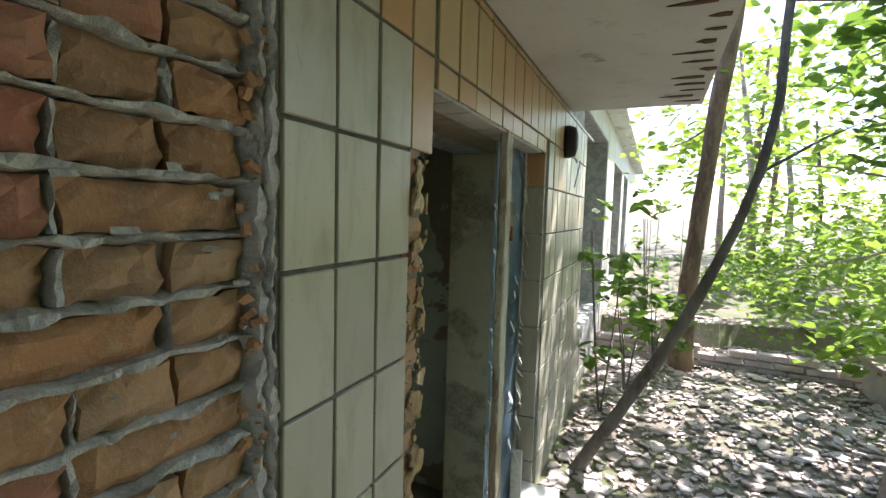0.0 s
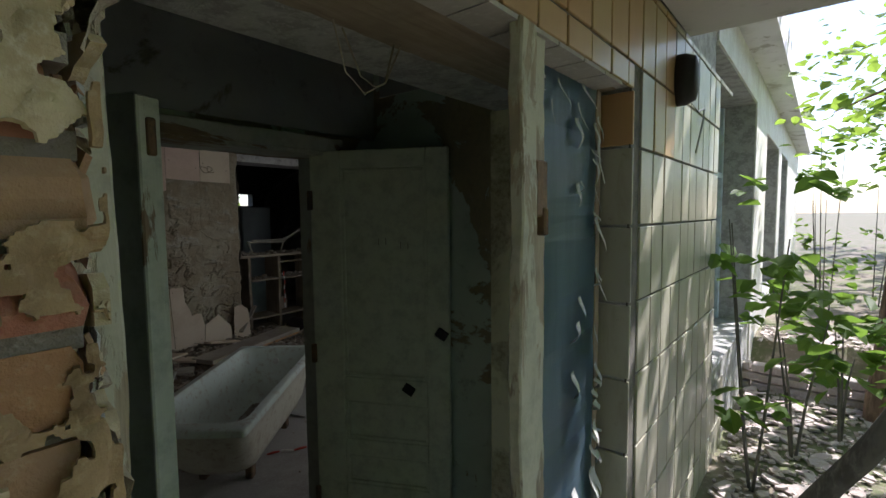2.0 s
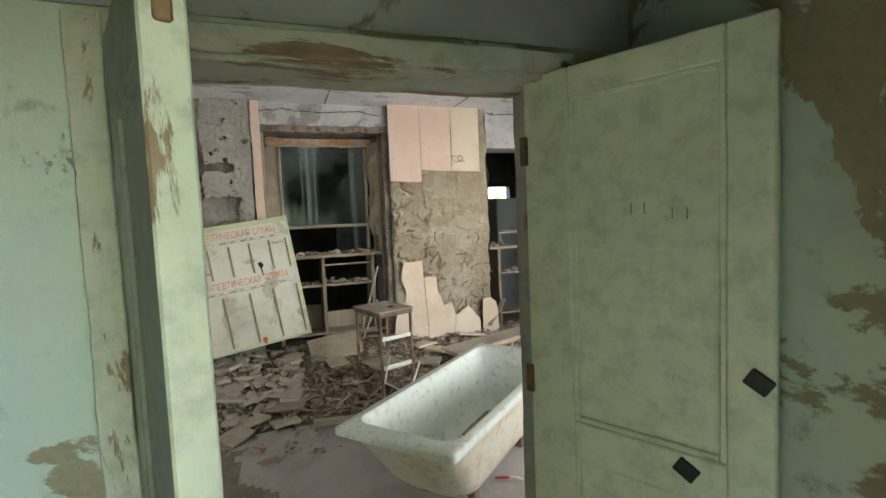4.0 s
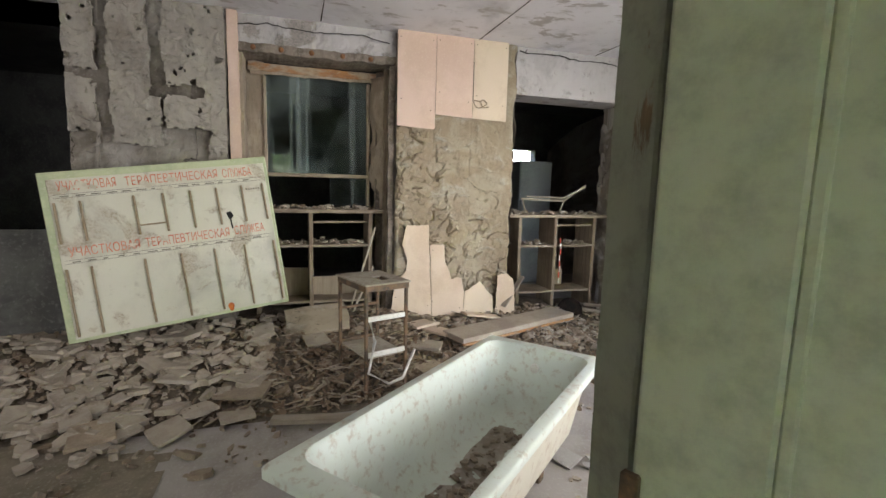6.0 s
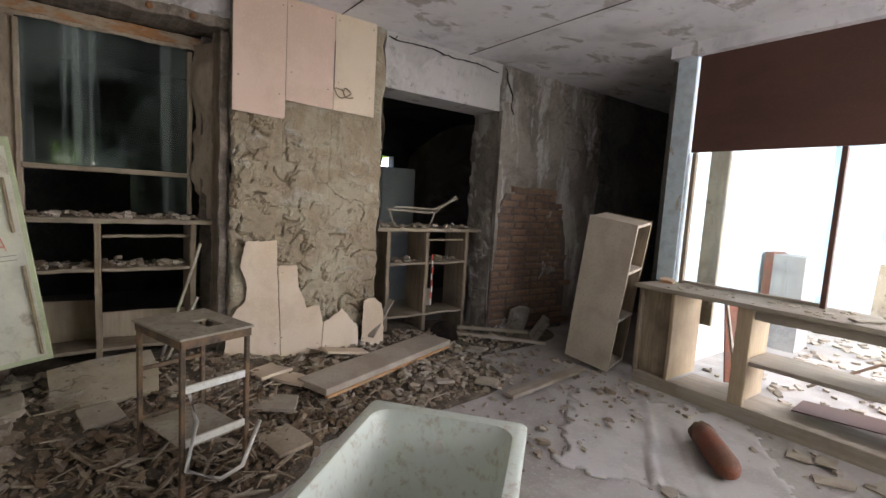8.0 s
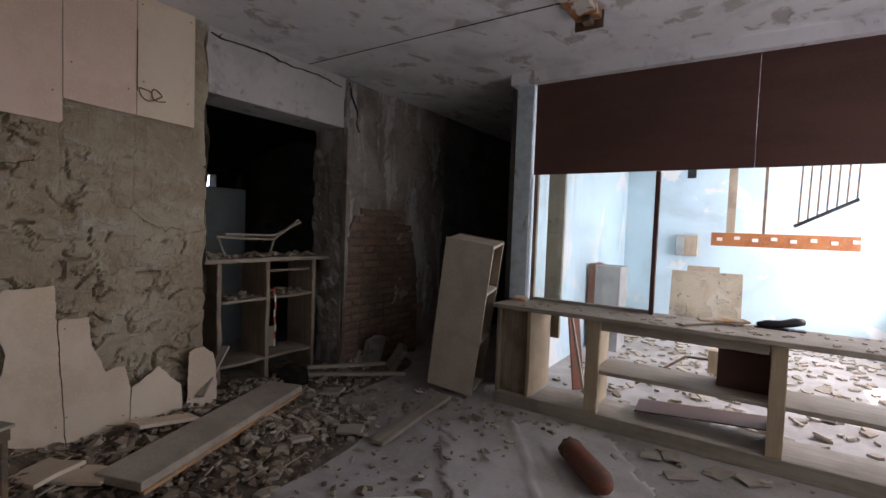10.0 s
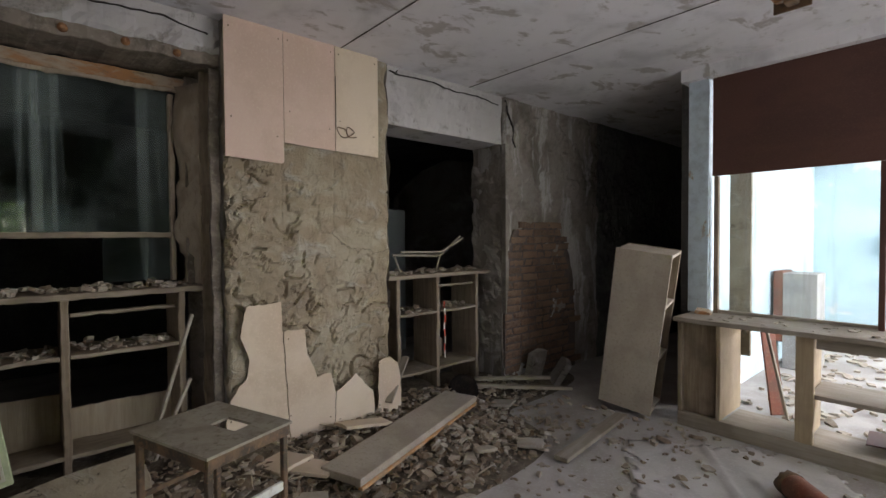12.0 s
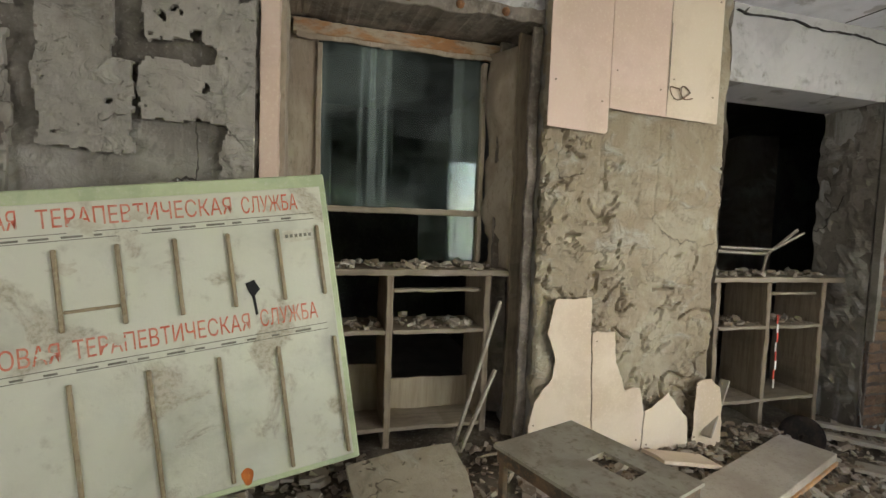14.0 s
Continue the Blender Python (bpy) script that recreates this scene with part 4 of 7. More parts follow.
boxes("edge_strip", FRAME_PAINT, left_leaf, (0.586, 0.6, -0.03, 0.03, 0.0, 1.98), bevel=0.004, label="flaking mint edge strip")
boxes("bead", WHITE_BAR, left_leaf, (0.47, 0.485, 0.0225, 0.034, 0.1, 1.86), bevel=0.003, label="white glazing bead")
boxes("bead", WHITE_BAR, left_leaf, (0.1, 0.116, 0.0225, 0.032, 0.1, 1.84), bevel=0.003)
for z in (0.3, 1.0, 1.72):
    boxes("hinge", RUST, left_leaf, (-0.02, 0.012, 0.0225, 0.036, z, z + 0.09), bevel=0.003)
    boxes("hinge", RUST, right_leaf, (-0.06, -0.035, -0.036, -0.0225, z, z + 0.09), bevel=0.003)
boxes("lock_plate", RUST, left_leaf, (0.6005, 0.604, -0.012, 0.012, 1.84, 1.93))

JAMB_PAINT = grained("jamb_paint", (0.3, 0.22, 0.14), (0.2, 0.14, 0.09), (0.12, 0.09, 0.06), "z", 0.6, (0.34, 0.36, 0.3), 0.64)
f = thing("door_frame", -1.95, 2.0, 0, "painted wooden double door frame in the vestibule wall", "door frame")
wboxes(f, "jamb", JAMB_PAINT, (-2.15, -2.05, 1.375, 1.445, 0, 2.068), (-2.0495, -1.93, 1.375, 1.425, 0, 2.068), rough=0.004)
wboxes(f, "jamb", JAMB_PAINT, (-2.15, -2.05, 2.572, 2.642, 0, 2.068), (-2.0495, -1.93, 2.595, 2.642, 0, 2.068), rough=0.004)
wboxes(f, "casing", FRAME_PAINT, (-1.929, -1.908, 1.368, 1.44, 0, 2.065), rough=0.004)
wboxes(f, "casing", FRAME_PAINT_Y, (-1.924, -1.905, 1.4405, 2.66, 2.0, 2.065), rough=0.004)
wboxes(f, "head", FRAME_PAINT_Y, (-2.15, -1.925, 1.446, 2.571, 1.985, 2.068), rough=0.004)

# ---- entrance ----
e = thing("entrance_frame", -0.75, 2.0, 0.2, "weathered entrance door frame with a dark blue side panel", "door frame")
wboxes(e, "post", POST_YELLOW, (-0.625, -0.595, 2.03, 2.095, 0.2, 2.09), label="weathered cream post", rough=0.004)
wboxes(e, "post", POST_YELLOW, (-0.65, -0.612, 2.10, 2.165, 0.2, 2.09), rough=0.004)
wboxes(e, "post", POST_YELLOW, (-0.90, -0.80, 1.325, 1.405, 0.0, 2.09), label="weathered cream post", rough=0.004)
wboxes(e, "side_panel", BLUE_FILM, (-0.705, -0.69, 2.215, 2.66, 0.2, 2.088), label="peeling dark blue side panel", rough=0.004)
wboxes(e, "side_strip", WOOD, (-0.745, -0.69, 2.661, 2.70, 0.2, 2.088), rough=0.004)
wboxes(e, "head", WOOD_Y, (-0.92, -0.66, 1.30, 2.74, 2.095, 2.2), label="rotten grey lintel board", rough=0.004)
rng = random.Random(12)
FILM_RAG = worn("film_rag", (0.5, 0.51, 0.48), (0.34, 0.36, 0.35), (0.6, 0.6, 0.56), 12, 50, 0.6, 0.2)
for k in range(110):
    z, y = rng.uniform(0.35, 2.05) if k % 11 else rng.uniform(1.96, 2.08), rng.uniform(2.2, 2.66) if k % 11 == 0 else rng.choice((2.175, 2.18, 2.185, 2.19, 2.2, 2.21, 2.22, 2.64, 2.63, 2.65, 2.655, 2.5)) + rng.uniform(-0.012, 0.012)
    L, w_, curl = rng.uniform(0.03, 0.13), rng.uniform(0.006, 0.018), rng.uniform(1.0, 4.0)
    bm = bmesh.new()
    prev = None
    for i in range(9):
        f_ = i / 8
        c_ = Vector((-0.688 + 0.03 * math.sin(curl * f_) * f_ + 0.004, y + 0.02 * math.sin(2.2 * f_ + k), z - L * f_ + 0.02 * f_ * f_ * math.cos(k)))
        a_, b_ = bm.verts.new(c_ + Vector((0.003, -w_ * (1 - 0.6 * f_), 0))), bm.verts.new(c_ + Vector((0, w_ * (1 - 0.6 * f_), 0.004)))
        if prev:
            bm.faces.new((prev[0], prev[1], b_, a_))
        prev = (a_, b_)
    wpart(e, "film_rag", bm, FILM_RAG)
wboxes(e, "hinge", RUST, (-0.611, -0.598, 2.10, 2.15, 1.70, 1.82), label="rusty torn hinge")
wboxes(e, "hinge", RUST, (-0.625, -0.59, 2.125, 2.14, 1.66, 1.72))
for s_ in (0, 1):
    bm = bmesh.new()
    tube(bm, [(-0.9 - 0.02 * s_, 1.82 + 0.04 * s_, 2.095), (-0.9, 1.85 + 0.04 * s_, 2.0), (-0.9, 1.9 + 0.03 * s_, 1.965 + 0.02 * s_), (-0.9, 1.96, 2.0), (-0.9, 1.99 + 0.02 * s_, 2.09)], 0.0022, 6)
    wpart(e, "dangling_wire", bm, DUSTY_TIN)

# ---- canopy ----
SPALL = worn("spalled_concrete", (0.12, 0.07, 0.05), (0.08, 0.05, 0.04), (0.2, 0.12, 0.08), 20, 60, 0.95, 0.9)
bm = bmesh.new()
box(bm, -0.60, 0.15, -4, 3.47, 2.45, 2.66)
canopy = structure("canopy", bm, SLABMAT, "concrete canopy slab with chipped edge")
rng = random.Random(77)
for k in range(15):
    y = 1.6 + 0.125 * k
    w = rng.uniform(0.05, 0.14)
    d = rng.uniform(0.012, 0.03)
    x = 0.148 - w * rng.uniform(0.5, 1.3)
    bm = bmesh.new()
    plate(bm, [(x - w * 0.6, y), (x - w * 0.2, y - d * rng.uniform(0.4, 1)), (x + w * 0.2, y - d * 0.7), (min(x + w * 0.6, 0.149), y - d * 0.5), (min(x + w * 0.6, 0.149), y + d * 0.6), (x, y + d * rng.uniform(0.5, 1.2)), (x - w * 0.3, y + d * 0.4)], 0.004, Matrix.Translation((0, 0, 2.4495)))
    part("spall", bm, SPALL, canopy, "rust-stained broken patch")

TUB_DIRT = worn("tub_dirt", (0.4, 0.35, 0.29), (0.31, 0.26, 0.21), (0.46, 0.42, 0.36), 5, 40, 0.95, 0.6)

# ---- bathtub ----
def bathtub():
    nl, nr, fl, fr = Vector((-3.03, 2.01)), Vector((-2.50, 2.40)), Vector((-4.14, 3.27)), Vector((-3.563, 3.681))
    c = (nl + nr + fl + fr) / 4
    way = ((fl + fr) / 2 - (nl + nr) / 2).normalized()
    t = thing("bathtub", c.x, c.y, 0, "old white enamel bathtub with rust stains and rubble in it", "bathtub", rot=(0, 0, math.degrees(math.atan2(way.y, way.x))))
    L, W, z = 0.84, 0.345, 0.565

    def ring(l0, l1, wd, zz, r, k=6):
        pts = []
        for cx, cy, a0 in ((l1 - r, wd - r, 0), (-l0 + r, wd - r, 90), (-l0 + r, -wd + r, 180), (l1 - r, -wd + r, 270)):
            for i in range(k + 1):
                a = radians(a0 + 90 * i / k)
                pts.append((cx + r * math.cos(a), cy + r * math.sin(a), zz))
        return pts

    def loft(rings, name, material, cap=True, label=""):
        bm = bmesh.new()
        vs = [[bm.verts.new(q) for q in ring_] for ring_ in rings]
        for a, b in zip(vs, vs[1:]):
            for i in range(len(a)):
                bm.faces.new((a[i], a[(i + 1) % len(a)], b[(i + 1) % len(b)], b[i]))
        if cap:
            bm.faces.new(vs[-1])
        return part(name, bm, material, t, label, True)
    inner = [ring(L - 0.1, L - 0.07, W - 0.05, z, 0.09), ring(L - 0.12, L - 0.085, W - 0.065, z - 0.02, 0.09), ring(L - 0.18, L - 0.12, W - 0.085, z - 0.15, 0.12),
             ring(L - 0.27, L - 0.15, W - 0.11, z - 0.32, 0.15), ring(L - 0.36, L - 0.19, W - 0.15, z - 0.39, 0.14), ring(L - 0.5, L - 0.27, W - 0.22, z - 0.415, 0.1)]
    loft(inner, "basin", ENAMEL, label="stained white enamel basin")
    rim = [ring(L, L, W, z - 0.04, 0.025), ring(L, L, W, z - 0.01, 0.025), ring(L - 0.01, L - 0.01, W - 0.01, z, 0.025), ring(L - 0.1, L - 0.07, W - 0.05, z + 0.001, 0.09)]
    loft(rim, "rim", ENAMEL, False, "worn rolled rim")
    outer = [ring(L - 0.02, L - 0.02, W - 0.02, z - 0.03, 0.06), ring(L - 0.05, L - 0.05, W - 0.045, z - 0.06, 0.08), ring(L - 0.12, L - 0.09, W - 0.06, z - 0.16, 0.12),
             ring(L - 0.24, L - 0.13, W - 0.085, z - 0.34, 0.16), ring(L - 0.34, L - 0.17, W - 0.13, z - 0.43, 0.14), ring(L - 0.48, L - 0.25, W - 0.2, z - 0.455, 0.1)]
    loft(outer, "shell", ENAMEL_OUT, label="cream shell with rust streaks")
    bm = bmesh.new()
    grid = {}
    for i in range(49):
        for j in range(17):
            x, y = -0.5 + 1.14 * i / 48, -0.195 + 0.39 * j / 16
            q = Vector((x * 5, y * 5, 2))
            grid[i, j] = bm.verts.new((x, y, 0.153 + 0.009 * noise.fractal(q, 1, 2, 4) + 0.003 * noise.noise(q * 6)))
    for i in range(48):
        for j in range(16):
            bm.faces.new((grid[i, j], grid[i + 1, j], grid[i + 1, j + 1], grid[i, j + 1]))
    part("dirt", bm, TUB_DIRT, t, "brown dirt settled in the basin", True)
    for x, y in ((-0.3, 0.15), (-0.3, -0.15), (0.42, 0.15), (0.42, -0.15)):
        boxes("foot", RUST, t, (x - 0.03, x + 0.03, y - 0.025, y + 0.025, 0, 0.13), bevel=0.008)
    bm = bmesh.new()
    tube(bm, [(L - 0.125, 0, z - 0.1), (L - 0.14, 0, z - 0.1)], 0.026, 12)
    part("overflow", bm, WHITE_BAR, t, "grey overflow hole")
    return t


bathtub()

# ---- metal stand ----
def stand():
    l, f_, r = Vector((-4.974, 2.397)), Vector((-4.559, 2.54)), Vector((-4.66, 2.859))
    u, v = f_ - l, r - f_
    t = thing("metal_stand", (l.x + r.x) / 2, (l.y + r.y) / 2, 0, "rusty metal stand with a dusty holed top", "stand", rot=(0, 0, math.degrees(math.atan2(u.y, u.x))))
    a, b, h = u.length / 2, v.length / 2, 0.81
    bm = bmesh.new()
    rims = [[[bm.verts.new((x, y, z)) for x, y in ring] for ring in (((-a - 0.012, -b - 0.012), (a + 0.012, -b - 0.008), (a + 0.01, b + 0.012), (-a - 0.01, b + 0.01)), ((-0.02, 0.0), (0.12, 0.008), (0.115, 0.09), (-0.024, 0.085)))] for z in (h, h - 0.01)]
    for k in range(4):
        i = (k + 1) % 4
        for out, hole in rims:
            bm.faces.new((out[k], out[i], hole[i], hole[k]))
        for ring in (0, 1):
            bm.faces.new((rims[0][ring][k], rims[1][ring][k], rims[1][ring][i], rims[0][ring][i]))
    part("top", bm, DUSTY_TIN, t, "dusty grey tin top with a square hole")
    for sx in (-1, 1):
        boxes("apron", RUST, t, (sx * a - 0.006, sx * a + 0.006, -b, b, h - 0.05, h - 0.0125), bevel=0)
    for sy in (-1, 1):
        boxes("apron", RUST, t, (-a + 0.0065, a - 0.0065, sy * b - 0.006, sy * b + 0.006, h - 0.05, h - 0.0125), bevel=0)
    for sx in (-1, 1):
        for sy in (-1, 1):
            x, y = sx * (a - 0.012), sy * (b - 0.012)
            boxes("leg", RUST, t, (x - 0.011, x + 0.011, y - 0.011, y + 0.011, 0, h - 0.0505), bevel=0.003)
    for z in (0.3, 0.55):
        boxes("bar", WHITE_BAR, t, (a - 0.02, a - 0.004, -b + 0.02, b - 0.02, z, z + 0.035), bevel=0.003, label="white painted cross bar")
        boxes("bar", RUST, t, (-a + 0.004, -a + 0.02, -b + 0.02, b - 0.02, z, z + 0.02), bevel=0.003)
    bm = bmesh.new()
    tube(bm, [(a - 0.03, -b + 0.05, 0.55), (a + 0.02, -b + 0.06, 0.42), (a + 0.01, -b + 0.02, 0.2), (a + 0.03, 0.0, 0.1), (a + 0.05, b * 0.6, 0.13), (a + 0.0, b + 0.06, 0.3)], 0.011, 7)
    part("cable", bm, WHITE_BAR, t, "dirty white cable hanging from the frame", True)
    boxes("lower_shelf", DUSTY_TIN, t, (-a + 0.021, a - 0.021, -b + 0.02, b - 0.02, 0.285, 0.295), bevel=0)
    return t


stand()

# ---- leaning shelf unit ----
def leaning_unit():
    bl, br, tl = Vector((-5.10, 5.832, 0.085)), Vector((-4.66, 5.924, 0.02)), Vector((-4.915, 5.72, 1.45))
    u = (br - bl).normalized()
    v = (tl - bl)
    v = (v - u * v.dot(u)).normalized()
    n = u.cross(v)
    t = new("shelf_unit")
    t.matrix_world = Matrix(((u.x, n.x, v.x, bl.x), (u.y, n.y, v.y, bl.y), (u.z, n.z, v.z, bl.z), (0, 0, 0, 1)))
    tagged(t, "narrow grey wooden shelf unit leaning askew beside the counter", "shelf")
    w, h = 0.43, 1.36
    if n.y > 0:
        s = 1
    else:
        s = -1
    y0, y1 = sorted((0.0, s * 0.02))
    boxes("side_panel", DUSTY_BOARD, t, (0, w, y0, y1, 0, h), bevel=0.003, label="dusty pale side panel")
    for z in (0.02, 0.48, 0.92, 1.33):
        a, b = sorted((s * 0.0205, s * 0.3))
        boxes("shelf", DUSTY_BOARD, t, (0.01, w + 0.0, a, b, z, z + 0.025), bevel=0.002)
    a, b = sorted((s * 0.301, s * 0.32))
    boxes("side_panel", WOOD, t, (0, w, a, b, 0, h), bevel=0.003)
    return t


leaning_unit()

# ---- schedule board ----
def schedule_board():
    tl, tr, bl, br = Vector((-5.60, 0.33, 1.487)), Vector((-5.82, 1.855, 1.664)), Vector((-5.45, 0.536, 0.26)), Vector((-5.67, 2.061, 0.472))
    c = (tl + tr + bl + br) / 4
    u = (tr - tl + br - bl).normalized()
    v = (tl - bl + tr - br)
    v = (v - u * v.dot(u)).normalized()
    n = u.cross(v)
    t = new("schedule_board")
    t.matrix_world = Matrix(((u.x, v.x, n.x, c.x), (u.y, v.y, n.y, c.y), (u.z, v.z, n.z, c.z), (0, 0, 0, 1)))
    tagged(t, "pale green schedule board with red lettering leaning on rubble", "notice board")
    W, Hh = 1.55, 1.25
    boxes("panel", BOARD, t, (-W / 2, W / 2, -Hh / 2, Hh / 2, -0.02, 0), bevel=0.006)
    boxes("inner_field", BOARD_IN, t, (-W / 2 + 0.05, W / 2 - 0.025, -Hh / 2 + 0.025, Hh / 2 - 0.055, 0.0, 0.004), bevel=0.002)
    for x in (-0.70, -0.545, -0.21, -0.017, 0.172, 0.362, 0.552, 0.716):
        boxes("slot_rail", BOARD_RAIL, t, (x - 0.008, x + 0.008, 0.1, 0.40, 0.0045, 0.02), bevel=0.004)
    for x in (-0.70, -0.55, -0.21, 0.035, 0.275, 0.50, 0.73):
        boxes("slot_rail", BOARD_RAIL, t, (x - 0.008, x + 0.008, -0.585, -0.085, 0.0045, 0.02), bevel=0.004)
    boxes("slot_rail", BOARD_RAIL, t, (-0.2, -0.028, 0.165, 0.177, 0.0045, 0.016), bevel=0.003)
    for text, y, x0, x1 in (("УЧАСТКОВАЯ", 0.483, -0.67, -0.306), ("ТЕРАПЕВТИЧЕСКАЯ", 0.48, -0.25, 0.39), ("СЛУЖБА", 0.477, 0.427, 0.648),
                            ("УЧАСТКОВАЯ", 0.0, -0.67, -0.225), ("ТЕРАПЕВТИЧЕСКАЯ", 0.0, -0.187, 0.405), ("СЛУЖБА", 0.005, 0.445, 0.675)):
        cu = bpy.data.curves.new("lettering", "FONT")
        cu.body, cu.size, cu.extrude = text, 0.095, 0.0006
        ob = new("lettering", cu)
        bpy.context.view_layer.update()
        me = bpy.data.meshes.new_from_object(ob.evaluated_get(bpy.context.evaluated_depsgraph_get()))
        bpy.data.objects.remove(ob)
        xs = [v.co.x for v in me.vertices]
        k = (x1 - x0) / (max(xs) - min(xs))
        for v in me.vertices:
            v.co = (x0 + (v.co.x - min(xs)) * k, y + v.co.y, v.co.z + 0.0052)
        me.materials.clear()
        me.materials.append(RED_PAINT)
        ob = new("lettering", me)
        ob.parent = t
    for y in (0.455, 0.43, -0.025, -0.05):
        boxes("rule", DARK_INK, t, (-0.70, 0.71, y, y + 0.003, 0.0045, 0.0052), bevel=0)
    r = random.Random(5)
    for y in (0.438, -0.043):
        for k in range(14):
            x = -0.66 + 0.095 * k
            boxes("small_print", DARK_INK, t, (x, x + r.uniform(0.03, 0.07), y, y + 0.008, 0.0045, 0.005), bevel=0)
    bm = bmesh.new()
    plate(bm, [(0.325 + 0.022 * math.cos(a) * (1 + 0.2 * math.sin(3 * a)), -0.575 + 0.035 * math.sin(a)) for a in (k * 0.5236 for k in range(12))], 0.002, Matrix.Translation((0, 0, 0.0062)))
    part("rust_blot", bm, ORANGE, t, "orange rust blot")
    boxes("name_card", BOARD_TORN, t, (0.572, 0.7, 0.34, 0.39, 0.0062, 0.0085), bevel=0)
    for k in range(6):
        boxes("small_print", DARK_INK, t, (0.582 + 0.019 * k, 0.594 + 0.019 * k, 0.358, 0.372, 0.0086, 0.0092), bevel=0)
    # Black plate on the face gives the darkness inside a torn hole.
    bm = bmesh.new()
    plate(bm, [(0.405, 0.19), (0.44, 0.2), (0.458, 0.16), (0.436, 0.135), (0.44, 0.06), (0.43, 0.055), (0.425, 0.13), (0.412, 0.16)], 0.002, Matrix.Translation((0, 0, 0.0065)))
    part("hole", bm, BLACK, t, "torn hole drawn as a black plate")
    for px, py, pr in ((-0.11, 0.47, 0.05), (-0.19, 0.33, 0.04), (0.02, 0.43, 0.035), (-0.45, 0.49, 0.03), (0.02, 0.3, 0.02), (-0.62, -0.55, 0.03), (0.66, -0.5, 0.05), (-0.1, -0.5, 0.03), (-0.27, 0.03, 0.025), (-0.055, 0.05, 0.035), (-0.52, 0.51, 0.05), (0.06, 0.5, 0.035)):
        bm = bmesh.new()
        plate(bm, [(px + pr * (1 + 0.45 * math.sin(5 * a + px * 40)) * math.cos(a), py + 0.6 * pr * (1 + 0.4 * math.sin(4 * a)) * math.sin(a)) for a in (q * 0.35 for q in range(18))], 0.001, Matrix.Translation((0, 0, 0.0072)))
        part("torn_patch", bm, BOARD_TORN, t, "pale patch where the paper is torn")
    return t


BOARD = worn("board_green", (0.5, 0.56, 0.34), (0.4, 0.46, 0.28), (0.56, 0.58, 0.42), 3, 40, 0.6, 0.15)
BOARD_IN = peeled("board_cream", (0.62, 0.61, 0.5), (0.5, 0.46, 0.36), (0.33, 0.29, 0.21), 3.2, 0.53, 0.62, 0.5)
BOARD_TORN = worn("torn_paper", (0.6, 0.58, 0.47), (0.5, 0.46, 0.35), (0.66, 0.64, 0.54), 12, 60, 0.8, 0.2)
BOARD_RAIL = worn("board_rail", (0.34, 0.27, 0.17), (0.26, 0.2, 0.12), (0.42, 0.36, 0.25), 8, 50, 0.6, 0.2)
RED_PAINT = worn("red_lettering", (0.62, 0.14, 0.08), (0.66, 0.27, 0.19), (0.64, 0.42, 0.32), 14, 60, 0.7, 0.05)
ORANGE = worn("orange_rust", (0.6, 0.17, 0.03), (0.45, 0.12, 0.03), (0.66, 0.26, 0.06), 14, 60, 0.8, 0.1)
schedule_board()

# ---- outside ----
def ground_height(x, y):
    """Rubble slope in front of the house, level further off."""
    near = 0.2 + 0.02 * (y - 3)
    return near + 0.05 * noise.noise(Vector((x * 0.6, y * 0.6, 0))) + (0.25 if y > 6.4 + 0.25 * x else 0)


bm = bmesh.new()
nx, ny = 60, 110
grid = {}
for i in range(nx + 1):
    for j in range(ny + 1):
        x, y = -0.612 + 12 * (i / nx) ** 1.6, -4 + 22 * j / ny
        grid[i, j] = bm.verts.new((x, y, ground_height(x, y)))
for i in range(nx):
    for j in range(ny):
        bm.faces.new((grid[i, j], grid[i + 1, j], grid[i + 1, j + 1], grid[i, j + 1]))
box(bm, -150, 150, 17.5, 400, 0.2, 0.5)
box(bm, 11.3, 150, -200, 17.5, 0.0, 0.3)
box(bm, -0.612, 11.5, -200, -3.9, 0.0, 0.2)
structure("ground", bm, GROUND, "forest ground under leaf litter and broken roof slates")


def leaf_cloud(bm, rng, centre, radius, count, size):
    """Scatter folded leaves in an uneven clump."""
    c = Vector(centre)
    for _ in range(count):
        d = Vector((rng.gauss(0, 1), rng.gauss(0, 1), rng.gauss(0, 0.7)))
        p = c + d.normalized() * (rng.random() ** 0.6) * radius
        s = size * rng.uniform(0.6, 1.3)
        m = Matrix.Translation(p) @ Euler((rng.uniform(-0.7, 0.7), rng.uniform(-0.7, 0.7), rng.uniform(0, 6.28))).to_matrix().to_4x4()
        pts = [(-0.5, 0, 0), (-0.15, 0.36, 0.1), (0.25, 0.28, 0.08), (0.6, 0, -0.05), (0.25, -0.28, 0.08), (-0.15, -0.36, 0.1)]
        vs = [bm.verts.new(m @ (Vector(q) * s)) for q in pts]
        bm.faces.new((vs[0], vs[3], vs[2], vs[1])), bm.faces.new((vs[0], vs[5], vs[4], vs[3]))


